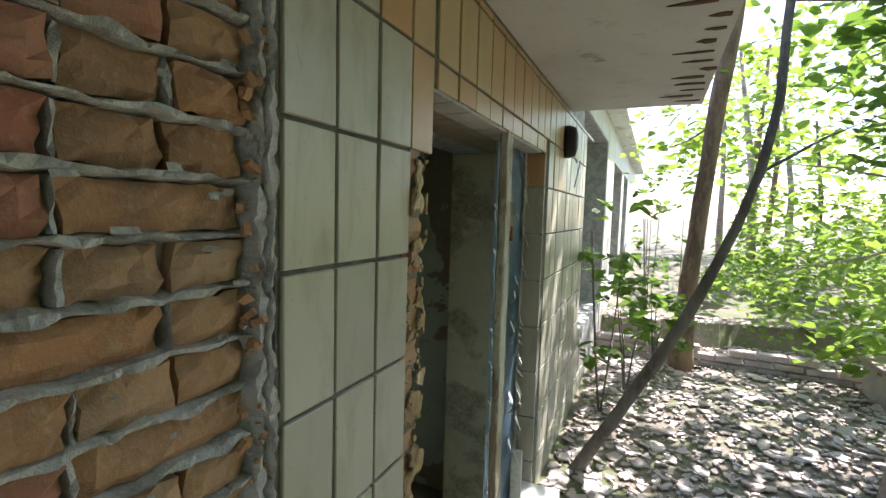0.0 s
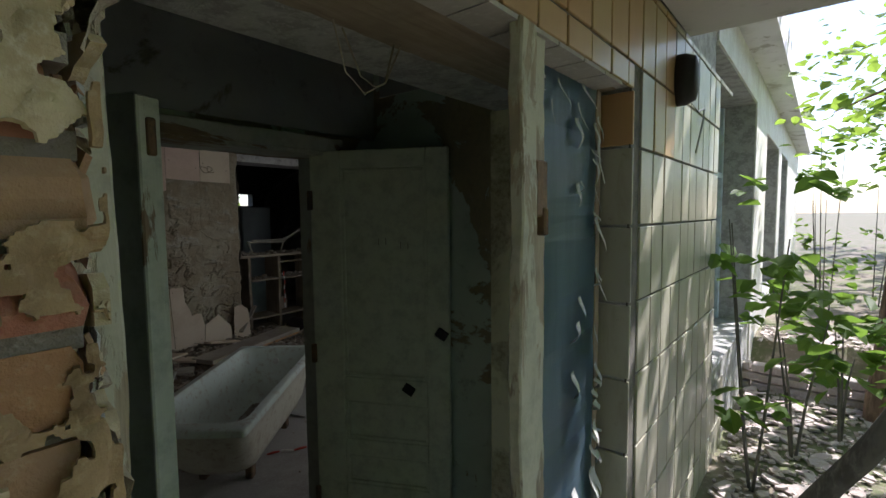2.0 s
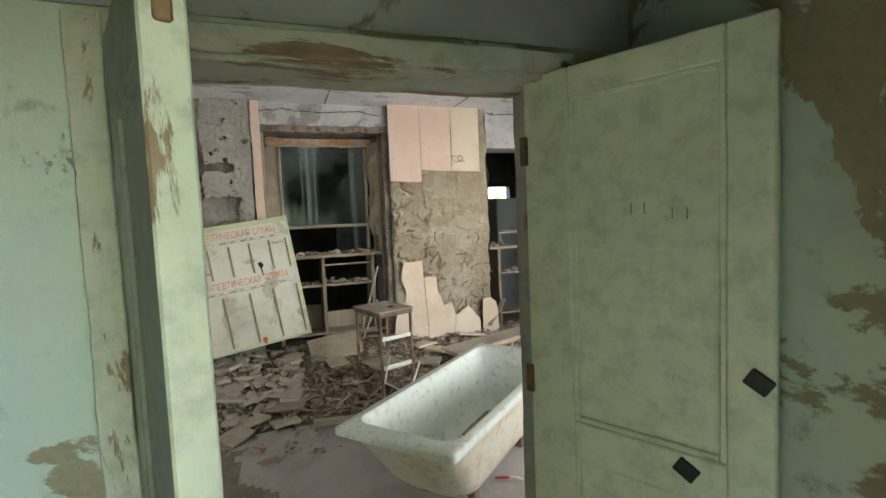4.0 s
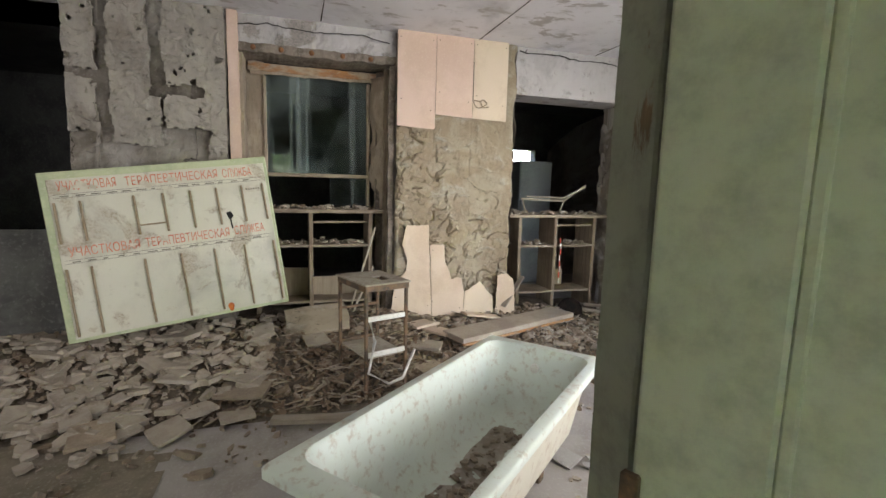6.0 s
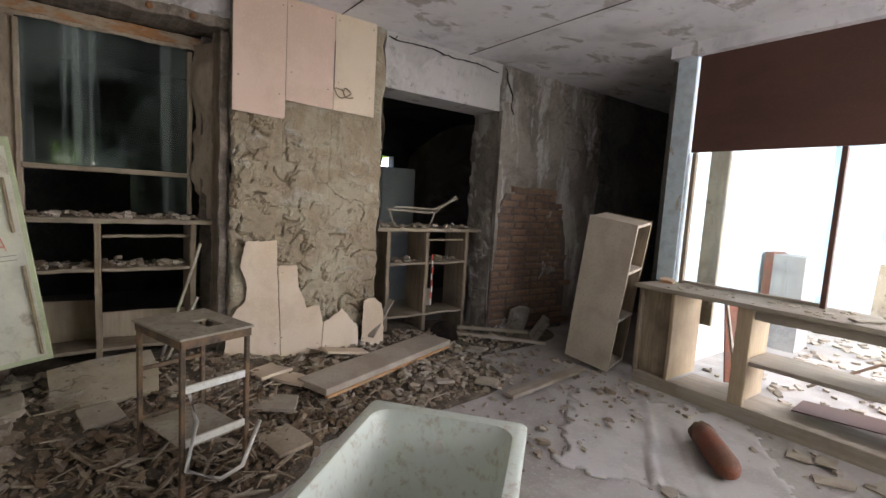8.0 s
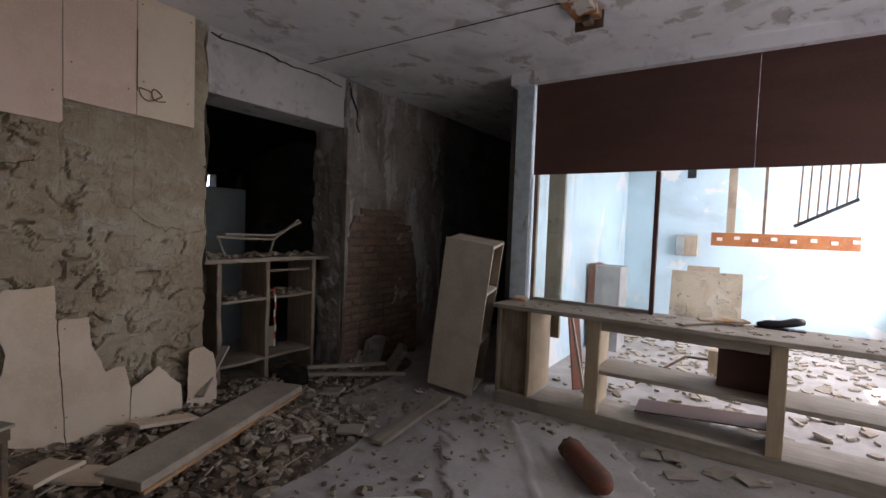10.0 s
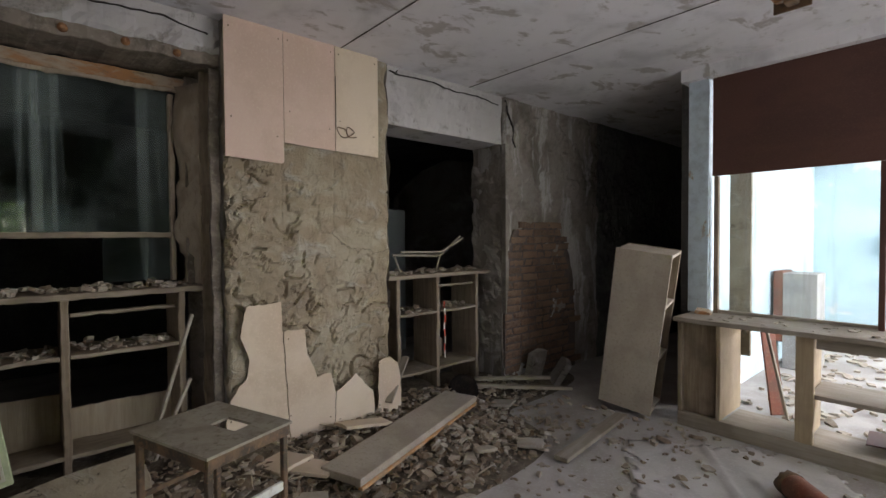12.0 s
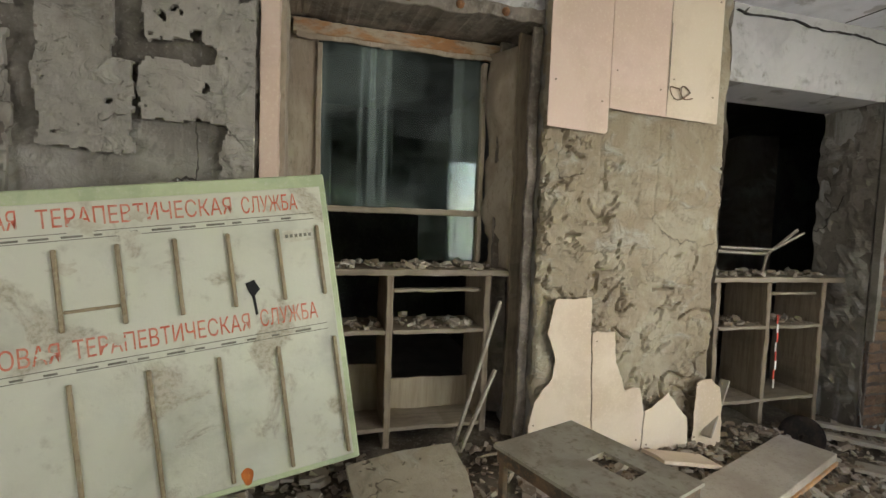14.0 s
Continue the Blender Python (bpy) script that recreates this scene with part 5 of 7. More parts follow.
def tree(points, radii, bark, crown, seed, label, leaf, sides=10, branches=()):
    rng = random.Random(seed)
    x, y, z = points[0]
    t = thing("tree", x, y, z, label, "tree")
    bm = bmesh.new()
    tube(bm, points, radii, sides)
    if sides > 7:
        bmesh.ops.subdivide_edges(bm, edges=bm.edges[:], cuts=2, use_grid_fill=True)
        for v in bm.verts:
            v.co += 0.08 * radii[1] * noise.noise_vector(v.co * 14) + 0.2 * radii[1] * noise.noise_vector(v.co * 3.5)
    trunk = wpart(t, "trunk", bm, bark, smooth=True)
    for b, rr in branches:
        bm = bmesh.new()
        tube(bm, b, rr, 6)
        under(trunk, part("limb", bm, bark, None, "", True))
    if crown:
        bm = bmesh.new()
        for c, r, n, s in crown:
            leaf_cloud(bm, rng, c, r, n, s)
        wpart(t, "crown", bm, leaf)
    return t


tree([(-0.47, 3.15, 0.12), (-0.32, 3.12, 0.4), (-0.18, 3.08, 0.66), (-0.017, 3.02, 0.98), (0.1, 3.0, 1.22), (0.19, 3.0, 1.44), (0.305, 3.0, 1.735), (0.385, 2.96, 2.0), (0.435, 2.96, 2.34), (0.45, 2.98, 2.8), (0.55, 3.2, 5.0)],
     [0.05, 0.038, 0.034, 0.034, 0.031, 0.029, 0.025, 0.023, 0.021, 0.019, 0.012], BARK_GREY,
     [((1.1, 3.9, 2.9), 0.55, 130, 0.12), ((1.5, 4.1, 2.5), 0.5, 110, 0.12), ((1.25, 3.7, 2.2), 0.3, 40, 0.11), ((1.7, 3.9, 3.1), 0.6, 120, 0.12), ((0.7, 3.6, 4.4), 1.0, 200, 0.13)], 1, "thin grey tree leaning away from the house wall", LEAF, 10,
     [([(0.385, 2.96, 2.0), (0.7, 3.3, 2.2), (1.1, 3.7, 2.4), (1.5, 4.0, 2.6)], [0.01, 0.008, 0.006, 0.003]), ([(0.45, 2.98, 2.8), (0.9, 3.4, 2.9), (1.5, 3.9, 3.1)], [0.01, 0.007, 0.003])])
tree([(0.25, 5.55, 0.15), (0.27, 5.56, 0.9), (0.32, 5.56, 1.6), (0.40, 5.56, 2.6), (0.5, 5.56, 3.6), (0.7, 5.6, 6.5)], [0.13, 0.085, 0.08, 0.078, 0.075, 0.05], BARK,
     [((1.0, 6.0, 5.5), 1.8, 500, 0.16), ((0.3, 6.6, 2.6), 0.8, 220, 0.13)], 2, "straight brown pine-barked tree near the low wall", LEAF_LIGHT, 12,
     [([(0.42, 5.56, 2.7), (0.2, 6.0, 2.6), (-0.1, 6.5, 2.55)], [0.015, 0.01, 0.005])])
tree([(1.2, 3.53, 0.1), (1.32, 3.75, 0.45), (1.5, 4.15, 0.75), (1.58, 4.35, 1.43), (1.58, 4.4, 2.26), (1.7, 4.5, 3.2), (1.8, 4.8, 4.6)], [0.07, 0.055, 0.05, 0.045, 0.042, 0.036, 0.025], BIRCH,
     [((2.1, 5.0, 2.6), 1.1, 420, 0.12), ((1.6, 5.6, 3.4), 1.2, 420, 0.12), ((2.6, 4.6, 1.6), 0.9, 260, 0.12), ((1.9, 5.4, 1.5), 0.6, 140, 0.12)], 3, "slender birch tree with pale banded bark", LEAF_LIGHT, 10,
     [([(1.55, 4.1, 1.7), (1.3, 4.7, 1.5), (0.9, 5.3, 1.3)], [0.01, 0.007, 0.004]), ([(1.62, 4.25, 2.0), (1.2, 4.9, 2.2), (0.8, 5.4, 2.3)], [0.012, 0.008, 0.004])])


def sapling(x, y, h, seed, label):
    rng = random.Random(seed)
    t = thing("sapling", x, y, 0.2, label, "shrub")
    bm = bmesh.new()
    for k in range(3):
        a = rng.uniform(0, 6.28)
        tube(bm, [(x, y, 0.15), (x + 0.05 * math.cos(a), y + 0.05 * math.sin(a), 0.6), (x + 0.14 * math.cos(a), y + 0.14 * math.sin(a), h * rng.uniform(0.6, 1))], [0.009, 0.007, 0.003], 6)
    wpart(t, "stem", bm, BARK_GREY)
    bm = bmesh.new()
    for k in range(10):
        leaf_cloud(bm, rng, (x + rng.uniform(-0.25, 0.25), y + rng.uniform(-0.3, 0.3), rng.uniform(0.5, h)), 0.12, 8, 0.11)
    wpart(t, "foliage", bm, LEAF)
    return t


sapling(-0.38, 4.1, 2.0, 11, "leggy green sapling growing against the tiled wall")
sapling(-0.22, 4.6, 1.5, 12, "leggy green sapling growing against the tiled wall")
sapling(0.0, 5.0, 1.1, 13, "low green sapling among the rubble")
sapling(-0.1, 7.4, 2.6, 14, "tall green sapling by the far end of the facade")
sapling(0.35, 8.6, 3.0, 15, "tall green sapling by the far end of the facade")
sapling(-0.15, 9.8, 2.4, 16, "tall green sapling by the far end of the facade")

# Leaf clumps out of view, added to cut the sky light on the front.
rng = random.Random(33)
bm = bmesh.new()
for k in range(620):
    x, y = rng.uniform(2.6, 10), rng.uniform(-10, 3.2)
    if math.hypot(x, y - 1) < 2.6:
        continue
    leaf_cloud(bm, rng, (x, y, 0.5 + rng.random() * 9), rng.uniform(0.6, 1.3), 34, 0.36)
tagged(part("woods", bm, LEAF_LIGHT), "unseen woods added to shade the house front", "woods", kind="stuff")
bm = bmesh.new()
for k in range(40):
    leaf_cloud(bm, rng, (rng.uniform(-16, -12), rng.uniform(4, 11), rng.uniform(0.5, 5)), 1.0, 40, 0.25)
tagged(part("woods", bm, LEAF_LIGHT), "green woods behind the back rooms", "woods", kind="stuff")
rng = random.Random(21)
bm = bmesh.new()
for k in range(300):
    y = rng.uniform(8.5, 24)
    x = rng.uniform(-2.0, 3 + 0.75 * y)
    z = 0.4 + rng.random() ** 1.5 * 7.5
    if (x < 0.3 and y < 13) or (x < 0.12 * y and rng.random() < 0.92) or (x < 0.28 * y - 1.2 and rng.random() < 0.5):
        continue
    leaf_cloud(bm, rng, (x, y, z), rng.uniform(0.5, 1.2), 42, 0.2)
tagged(part("woods", bm, LEAF_LIGHT), "sunlit green woods behind the house", "woods", kind="stuff")
bm = bmesh.new()
for k in range(150):
    x, y = rng.uniform(1.4, 9), rng.uniform(5, 12)
    leaf_cloud(bm, rng, (x, y, rng.uniform(0.35, 1.6) + 0.1 * (y - 5)), rng.uniform(0.3, 0.6), 40, 0.13)
for k in range(45):
    x, y = rng.uniform(0.6, 4.2), rng.uniform(6.2, 9.5)
    leaf_cloud(bm, rng, (x, y, rng.uniform(0.5, 0.85) + 0.1 * (y - 6)), rng.uniform(0.22, 0.42), 34, 0.1)
tagged(part("undergrowth", bm, LEAF_LIGHT), "sunlit low undergrowth among the trees", "bushes", kind="stuff")
for k in range(16):
    x, y = rng.uniform(0.8, 12), rng.uniform(8, 20)
    h = rng.uniform(5, 9)
    tree([(x, y, 0.2), (x + rng.uniform(-0.2, 0.2), y, h * 0.5), (x + rng.uniform(-0.5, 0.5), y, h)], [0.1, 0.08, 0.04], rng.choice((BARK, BARK_GREY, BIRCH)),
         [((x, y, h * 0.8), 1.6, 160, 0.2)], 100 + k, "slim tree trunk in the sunlit woods", LEAF_LIGHT, 7)

# ---- debris ----
class Heap:
    """Gathers many broken plates into one mesh."""

    def __init__(self):
        self.v, self.f = [], []

    def chunk(self, rng, p, size, thick, tilt=0.5):
        k = rng.randint(4, 7)
        base = len(self.v)
        m = Matrix.Translation(p) @ Euler((rng.uniform(-tilt, tilt), rng.uniform(-tilt, tilt), rng.uniform(0, 6.28))).to_matrix().to_4x4()
        st = rng.uniform(0.5, 1.0)
        ring = []
        for i in range(k):
            a = 2 * math.pi * (i + rng.uniform(-0.3, 0.3)) / k
            r = size * rng.uniform(0.6, 1.1)
            ring.append((r * math.cos(a), r * math.sin(a) * st))
        for zz, sc in ((thick / 2, 0.94), (-thick / 2, 1.0)):
            for x, y in ring:
                self.v.append(tuple(m @ Vector((x * sc, y * sc, zz))))
        self.f.append(tuple(range(base, base + k)))
        self.f.append(tuple(range(base + 2 * k - 1, base + k - 1, -1)))
        for i in range(k):
            j = (i + 1) % k
            self.f.append((base + i, base + k + i, base + k + j, base + j))

    def stick(self, rng, p, length, width, tilt=0.15):
        base = len(self.v)
        m = Matrix.Translation(p) @ Euler((rng.uniform(-tilt, tilt), rng.uniform(-tilt, tilt), rng.uniform(0, 6.28))).to_matrix().to_4x4()
        bend = rng.uniform(-0.08, 0.08) * length
        for x, w in ((-0.5, 0.5), (0.1, 1.0), (0.5, 0.25)):
            for sy, sz in ((-1, -1), (1, -1), (1, 1), (-1, 1)):
                self.v.append(tuple(m @ Vector((x * length, sy * w * width / 2 + bend * (x > 0), sz * width * 0.22))))
        for r in (0, 4):
            for i in range(4):
                j = (i + 1) % 4
                self.f.append((base + r + i, base + r + j, base + r + 4 + j, base + r + 4 + i))
        self.f.append((base + 3, base + 2, base + 1, base))
        self.f.append((base + 8, base + 9, base + 10, base + 11))

    def made(self, name, material, label, category):
        me = bpy.data.meshes.new(name)
        me.from_pydata(self.v, [], self.f)
        me.materials.append(material)
        return tagged(new(name, me), label, category, kind="stuff")


def smooth(a, b, v):
    t = min(1, max(0, (v - a) / (b - a)))
    return t * t * (3 - 2 * t)


def mound(x, y):
    """Height of the rubble over the hall floor."""
    h = 0.2 * smooth(-4.3, -5.7, x) * smooth(3.4, 2.6, y) * smooth(-1.5, 0.2, y)
    h += 0.14 * smooth(-4.7, -5.8, x) * smooth(2.4, 3.2, y) * smooth(5.3, 4.2, y)
    h += 0.10 * smooth(-5.5, -6.2, x) * smooth(4.2, 4.8, y) * smooth(6.8, 5.6, y)
    return h + 0.03 * noise.noise(Vector((x * 5, y * 5, 1))) * smooth(0.0, 0.1, h)


bm = bmesh.new()
grid = {}
for i in range(57):
    for j in range(161):
        x, y = -6.6 + 2.8 * i / 56, -1.6 + 8.4 * j / 160
        grid[i, j] = bm.verts.new((x, y, mound(x, y) - 0.006))
for i in range(56):
    for j in range(160):
        bm.faces.new((grid[i, j], grid[i + 1, j], grid[i + 1, j + 1], grid[i, j + 1]))
tagged(part("rubble_bed", bm, RUBBLE_SOIL, smooth=True), "brown crumbled plaster and dirt along the hatch wall", "rubble", kind="stuff")

rng = random.Random(3)
brown, pale = Heap(), Heap()
for k in range(7500):
    x, y = rng.uniform(-6.15, -3.9), rng.uniform(-0.6, 5.9)
    h = mound(x, y)
    if h < 0.012 and rng.random() < 0.85:
        continue
    if -6.05 > x and (0.4 < y < 1.57 or 3.04 < y < 4.28):
        continue
    size = rng.uniform(0.01, 0.035) if rng.random() < 0.9 else rng.uniform(0.035, 0.07)
    near_stand = math.hypot(x + 4.8, y - 2.9) < 1.25
    heap = brown if rng.random() < (0.9 if near_stand else 0.6) else pale
    heap.chunk(rng, (x, y, max(h, 0.004) + size * 0.15), size, size * rng.uniform(0.25, 0.6), 0.6)
for k in range(420):
    x, y = rng.uniform(-6.0, -4.2), rng.uniform(-0.5, 1.9)
    if x > -5.0 + 0.35 * rng.random() and y > 1.2:
        continue
    size = rng.uniform(0.05, 0.11)
    pale.chunk(rng, (x, y, mound(x, y) + 0.025), size, rng.uniform(0.012, 0.035), 0.35)
for k in range(260):
    x, y = rng.uniform(-6.0, -4.9), rng.uniform(3.4, 5.5)
    (pale if k % 2 else brown).chunk(rng, (x, y, mound(x, y) + 0.015), rng.uniform(0.015, 0.055), rng.uniform(0.01, 0.025), 0.4)
for k in range(700):
    x, y = rng.uniform(-5.0, -1.3), rng.uniform(2.9, 6.0)
    near = smooth(5.2, 5.95, y)
    if rng.random() > 0.25 + 0.75 * near:
        continue
    s = rng.uniform(0.006, 0.02) if rng.random() < 0.85 else rng.uniform(0.025, 0.06)
    pale.chunk(rng, (x, y, s * 0.25), s, s * 0.4, 0.25)
for k in range(620):
    y = rng.uniform(1.8, 2.9) if k % 2 else rng.uniform(4.35, 5.55)
    top = rng.random() < 0.5
    z = (1.217 if top else 0.872) if k % 2 else (1.182 if top else 0.837)
    if not top and min(abs(y - p_) for p_ in (1.76, 2.25, 2.83, 4.5, 4.95, 5.46)) < 0.045:
        continue
    pile = 0.05 * clamp(noise.noise(Vector((y * 6, 3.0, 9.0 * top + k % 2))) + 0.25)
    s = rng.uniform(0.008, 0.022) if rng.random() < 0.75 else rng.uniform(0.022, 0.05)
    (pale if k % 3 else brown).chunk(rng, (rng.uniform(-6.52, -6.24), y, z + s * 0.2 + pile * rng.random()), s, s * 0.5, 0.5)
for k in range(110):
    s = rng.uniform(0.008, 0.03)
    pale.chunk(rng, (rng.uniform(-4.3, -1.5), rng.uniform(6.0, 6.45), 0.872 + s * 0.15), s, s * 0.3, 0.2)
for k in range(150):
    a, b = rng.uniform(-0.38, 0.5), rng.uniform(-0.13, 0.13)
    way = Vector((-1.085, 1.27)).normalized()
    s = rng.uniform(0.006, 0.03)
    brown.chunk(rng, (-3.31 + way.x * a - way.y * b, 2.84 + way.y * a + way.x * b, 0.166), s, s * 0.4, 0.4)
for k in range(500):
    s = rng.uniform(0.02, 0.09)
    pale.chunk(rng, (rng.uniform(-4.3, -1.3), rng.uniform(6.6, 10.4), 0.015), s, 0.02, 0.3)
splinters, dry = Heap(), Heap()
for k in range(520):
    x, y = (rng.gauss(-4.75, 0.42), rng.gauss(2.75, 0.55)) if k % 3 else (rng.uniform(-5.9, -4.4), rng.uniform(-0.2, 5.6))
    if mound(x, y) < 0.008 or x < -5.95 or (x > -4.25 and y > 2.2):
        continue
    splinters.stick(rng, (x, y, mound(x, y) + 0.02 + 0.02 * rng.random()), rng.uniform(0.05, 0.2), rng.uniform(0.006, 0.022), 0.3)
for k in range(1700):
    x, y = rng.gauss(-4.85, 0.5), rng.gauss(2.9, 0.75)
    if mound(x, y) < 0.006 or x < -5.9:
        continue
    s = rng.uniform(0.014, 0.04)
    dry.chunk(rng, (x, y, mound(x, y) + 0.02 + 0.012 * rng.random()), s, 0.0025, 0.75)
splinters.made("splinters", SPLINTER, "grey and brown wood splinters scattered in the rubble", "splinters")
dry.made("dry_leaves", DRY_LEAF, "curled dry brown leaves and paint flakes in the rubble", "dry leaves")
brown.made("debris", RUBBLE_BROWN, "brown broken plaster and wood crumbs on the floor", "rubble")
pale.made("debris", RUBBLE, "pale broken plaster pieces scattered over the floor", "rubble")



def slab(x, y, z, w, d, thick, rx, ry, rz, material, label, name="plaster_slab", seed=0):
    """A broken flat piece with a ragged outline."""
    r = random.Random(seed + int(100 * (x + 7 * y)))
    pts = []
    for cx, cy in ((-1, -1), (0, -1), (1, -1), (1, 0), (1, 1), (0, 1), (-1, 1), (-1, 0)):
        pts.append((cx * w / 2 * r.uniform(0.78, 1.05), cy * d / 2 * r.uniform(0.78, 1.05)))
    bm = bmesh.new()
    plate(bm, pts, thick)
    bmesh.ops.bevel(bm, geom=list(bm.edges), offset=min(0.004, thick * 0.25), segments=1, affect="EDGES")
    ob = part(name, bm, material)
    ob.matrix_world = pose(x, y, z, rx, ry, rz)
    return tagged(ob, label, "rubble piece", "large broken pieces on the floor")


rng = random.Random(8)
for k in range(46):
    x, y = rng.uniform(-5.7, -4.35), rng.uniform(-0.2, 1.9)
    w = rng.uniform(0.12, 0.26)
    slab(x, y, mound(x, y) + 0.045, w, w * rng.uniform(0.6, 1), rng.uniform(0.015, 0.04), rng.uniform(-14, 14), rng.uniform(-14, 14), rng.uniform(0, 360), RUBBLE, "pale broken slab of plaster lying in rubble")
for x, y, w, d, rz, m in ((-4.45, 1.0, 0.3, 0.26, 20, WOOD_LIGHT), (-4.75, 1.75, 0.36, 0.26, 70, RUBBLE_BROWN), (-5.35, 2.25, 0.22, 0.2, 10, RUBBLE), (-5.5, 3.35, 0.26, 0.2, 40, FIBER), (-5.2, 3.15, 0.3, 0.24, 60, RUBBLE),
                          (-4.85, 3.1, 0.3, 0.25, 15, WOOD_LIGHT), (-5.6, 3.2, 0.28, 0.24, 15, FIBER_CREAM), (-5.8, 3.9, 0.4, 0.2, 80, FIBER), (-5.1, 4.4, 0.16, 0.1, 80, RUBBLE), (-5.0, 4.75, 0.2, 0.12, 30, RUBBLE), (-5.65, 5.2, 0.2, 0.14, 30, RUBBLE)):
    slab(x, y, mound(x, y) + 0.05, w, d, 0.022, rng.uniform(-10, 10), rng.uniform(-10, 10), rz, m, "broken board or plaster slab lying in rubble")
slab(-5.66, 2.27, 0.29, 0.46, 0.55, 0.035, 5, 18, 8, PLASTER, "grey plaster slab propped against the shelf")
slab(-5.95, 6.0, 0.2, 0.34, 0.32, 0.06, 0, -75, 10, PLASTER_DARK, "broken plaster lump leaning on the end wall")
slab(-5.75, 6.15, 0.14, 0.3, 0.26, 0.06, 10, -60, 40, PLASTER_DARK, "broken plaster lump leaning on the end wall")


ORANGE_EDGE = worn("orange_edge", (0.5, 0.25, 0.1), (0.4, 0.27, 0.16), (0.56, 0.38, 0.22), 9, 40, 0.85, 0.4)


def loose_board(name, a, b, width, thick, material, label, category="board", lift=0.0):
    """A board from a to b, lying flat."""
    a, b = Vector(a), Vector(b)
    u = (b - a).normalized()
    side = Vector((-u.y, u.x, 0)).normalized()
    n = u.cross(side)
    bm = bmesh.new()
    box(bm, 0, (b - a).length, -width / 2, width / 2, -thick / 2, thick / 2, bevel=min(0.004, thick * 0.2))
    for v in bm.verts:
        v.co.z += 0.004 * noise.noise(v.co * 3)
    ob = part(name, bm, material)
    ob.matrix_world = Matrix(((u.x, side.x, n.x, a.x), (u.y, side.y, n.y, a.y), (u.z, side.z, n.z, a.z), (0, 0, 0, 1)))
    return tagged(ob, label, category)


loose_board("fallen_board", (-5.30, 3.42, 0.15), (-5.80, 4.83, 0.165), 0.3, 0.05, DUSTY_BOARD, "wide dusty board with an orange edge lying on rubble")
loose_board("splintered_edge", (-5.16, 3.47, 0.118), (-5.66, 4.87, 0.135), 0.035, 0.022, ORANGE_EDGE, "orange splintered batten along the fallen board", "batten")
loose_board("fallen_board", (-4.735, 4.747, 0.03), (-4.84, 5.75, 0.04), 0.1, 0.03, WOOD_X, "pale plank lying on the floor under the shelf unit")
loose_board("fallen_batten", (-6.0, 5.2, 0.13), (-5.45, 5.95, 0.07), 0.05, 0.03, WOOD_X, "pale batten lying near the end wall")
loose_board("fallen_batten", (-6.1, 5.3, 0.15), (-5.7, 5.95, 0.12), 0.05, 0.03, WOOD_X, "dark batten lying near the end wall")
loose_board("fallen_batten", (-4.35, 1.95, 0.05), (-4.2, 2.62, 0.06), 0.07, 0.035, WOOD_X, "pale broken batten lying beside the bathtub")
loose_board("leaning_rod", (-6.12, 2.86, 1.05), (-6.1, 2.6, 0.2), 0.022, 0.02, DUSTY_TIN, "thin pale rod leaning on the shelf", "rod")
loose_board("leaning_rod", (-6.1, 2.84, 0.66), (-6.05, 2.62, 0.2), 0.022, 0.02, DUSTY_TIN, "thin pale rod leaning on the shelf", "rod")
loose_board("leaning_board", (-5.95, 4.2, 0.22), (-6.12, 4.5, 0.5), 0.06, 0.02, WOOD_X, "broken slat leaning on the column")

loose_board("grey_panel", (-6.02, -0.5, 0.52), (-6.02, 0.36, 0.52), 0.9, 0.02, UNLIT_ROOM, "dark grey panel leaning in the side opening").matrix_world = pose(-5.98, -0.48, 0.6, 78, 0, 90)

# rusty cylinder
def cylinder_thing():
    a, b = Vector((-3.61, 5.38, 0.08)), Vector((-3.285, 5.035, 0.08))
    t = thing("fire_extinguisher", (a.x + b.x) / 2, (a.y + b.y) / 2, 0.0, "rusty red metal cylinder lying on the floor", "fire extinguisher")
    u = (b - a).normalized()
    L = (b - a).length
    prof = [(0.0, 0.05), (0.012, 0.069), (0.03, 0.073), (L - 0.1, 0.073), (L - 0.06, 0.067), (L - 0.025, 0.048), (L, 0.014)]
    bm = bmesh.new()
    tube(bm, [a + u * d for d, _ in prof], [r for _, r in prof], 20)
    wpart(t, "body", bm, RUST_RED, "rust-red painted body", True)
    bm = bmesh.new()
    tube(bm, [a - u * 0.02, a + u * 0.025], [0.074, 0.0755], 20)
    for v in bm.verts:
        if (v.co - a).dot(u) < 0:
            v.co -= u * 0.03 * (0.5 + noise.noise(v.co * 60)) + Vector((0, 0, 0.004))
    wpart(t, "base_ring", bm, RUST, "jagged rusty base ring", True)


cylinder_thing()

# crumpled sheet on the floor
bm = bmesh.new()
n = 46
grid = {}
for i in range(n + 1):
    for j in range(n + 1):
        a, b = 1.3 * i / n, 1.35 * j / n
        x, y = -4.72 + 0.82 * a + 0.57 * b, 5.42 + 0.57 * a - 0.82 * b
        fold = max(0, 1 - abs(a - 0.585 - 0.02 * math.sin(4 * b)) / 0.022) * 0.026 + max(0, 1 - abs(a - 0.72 - 0.08 * b) / 0.02) * 0.016 * smooth(0.3, 0.6, b)
        y = min(y, 5.99)
        grid[i, j] = bm.verts.new((x, y, 0.006 + fold + 0.007 * noise.noise(Vector((x * 4, y * 4, 3)))))
for i in range(n):
    for j in range(n):
        if noise.noise(Vector((i * 0.3, j * 0.3, 7))) * 4 + min(i, j, n - i, n - j) > 1.2:
            bm.faces.new((grid[i, j], grid[i + 1, j], grid[i + 1, j + 1], grid[i, j + 1]))
SHEET = worn("dusty_sheet", (0.5, 0.47, 0.44), (0.42, 0.39, 0.36), (0.55, 0.52, 0.5), 3, 60, 0.8, 0.2)
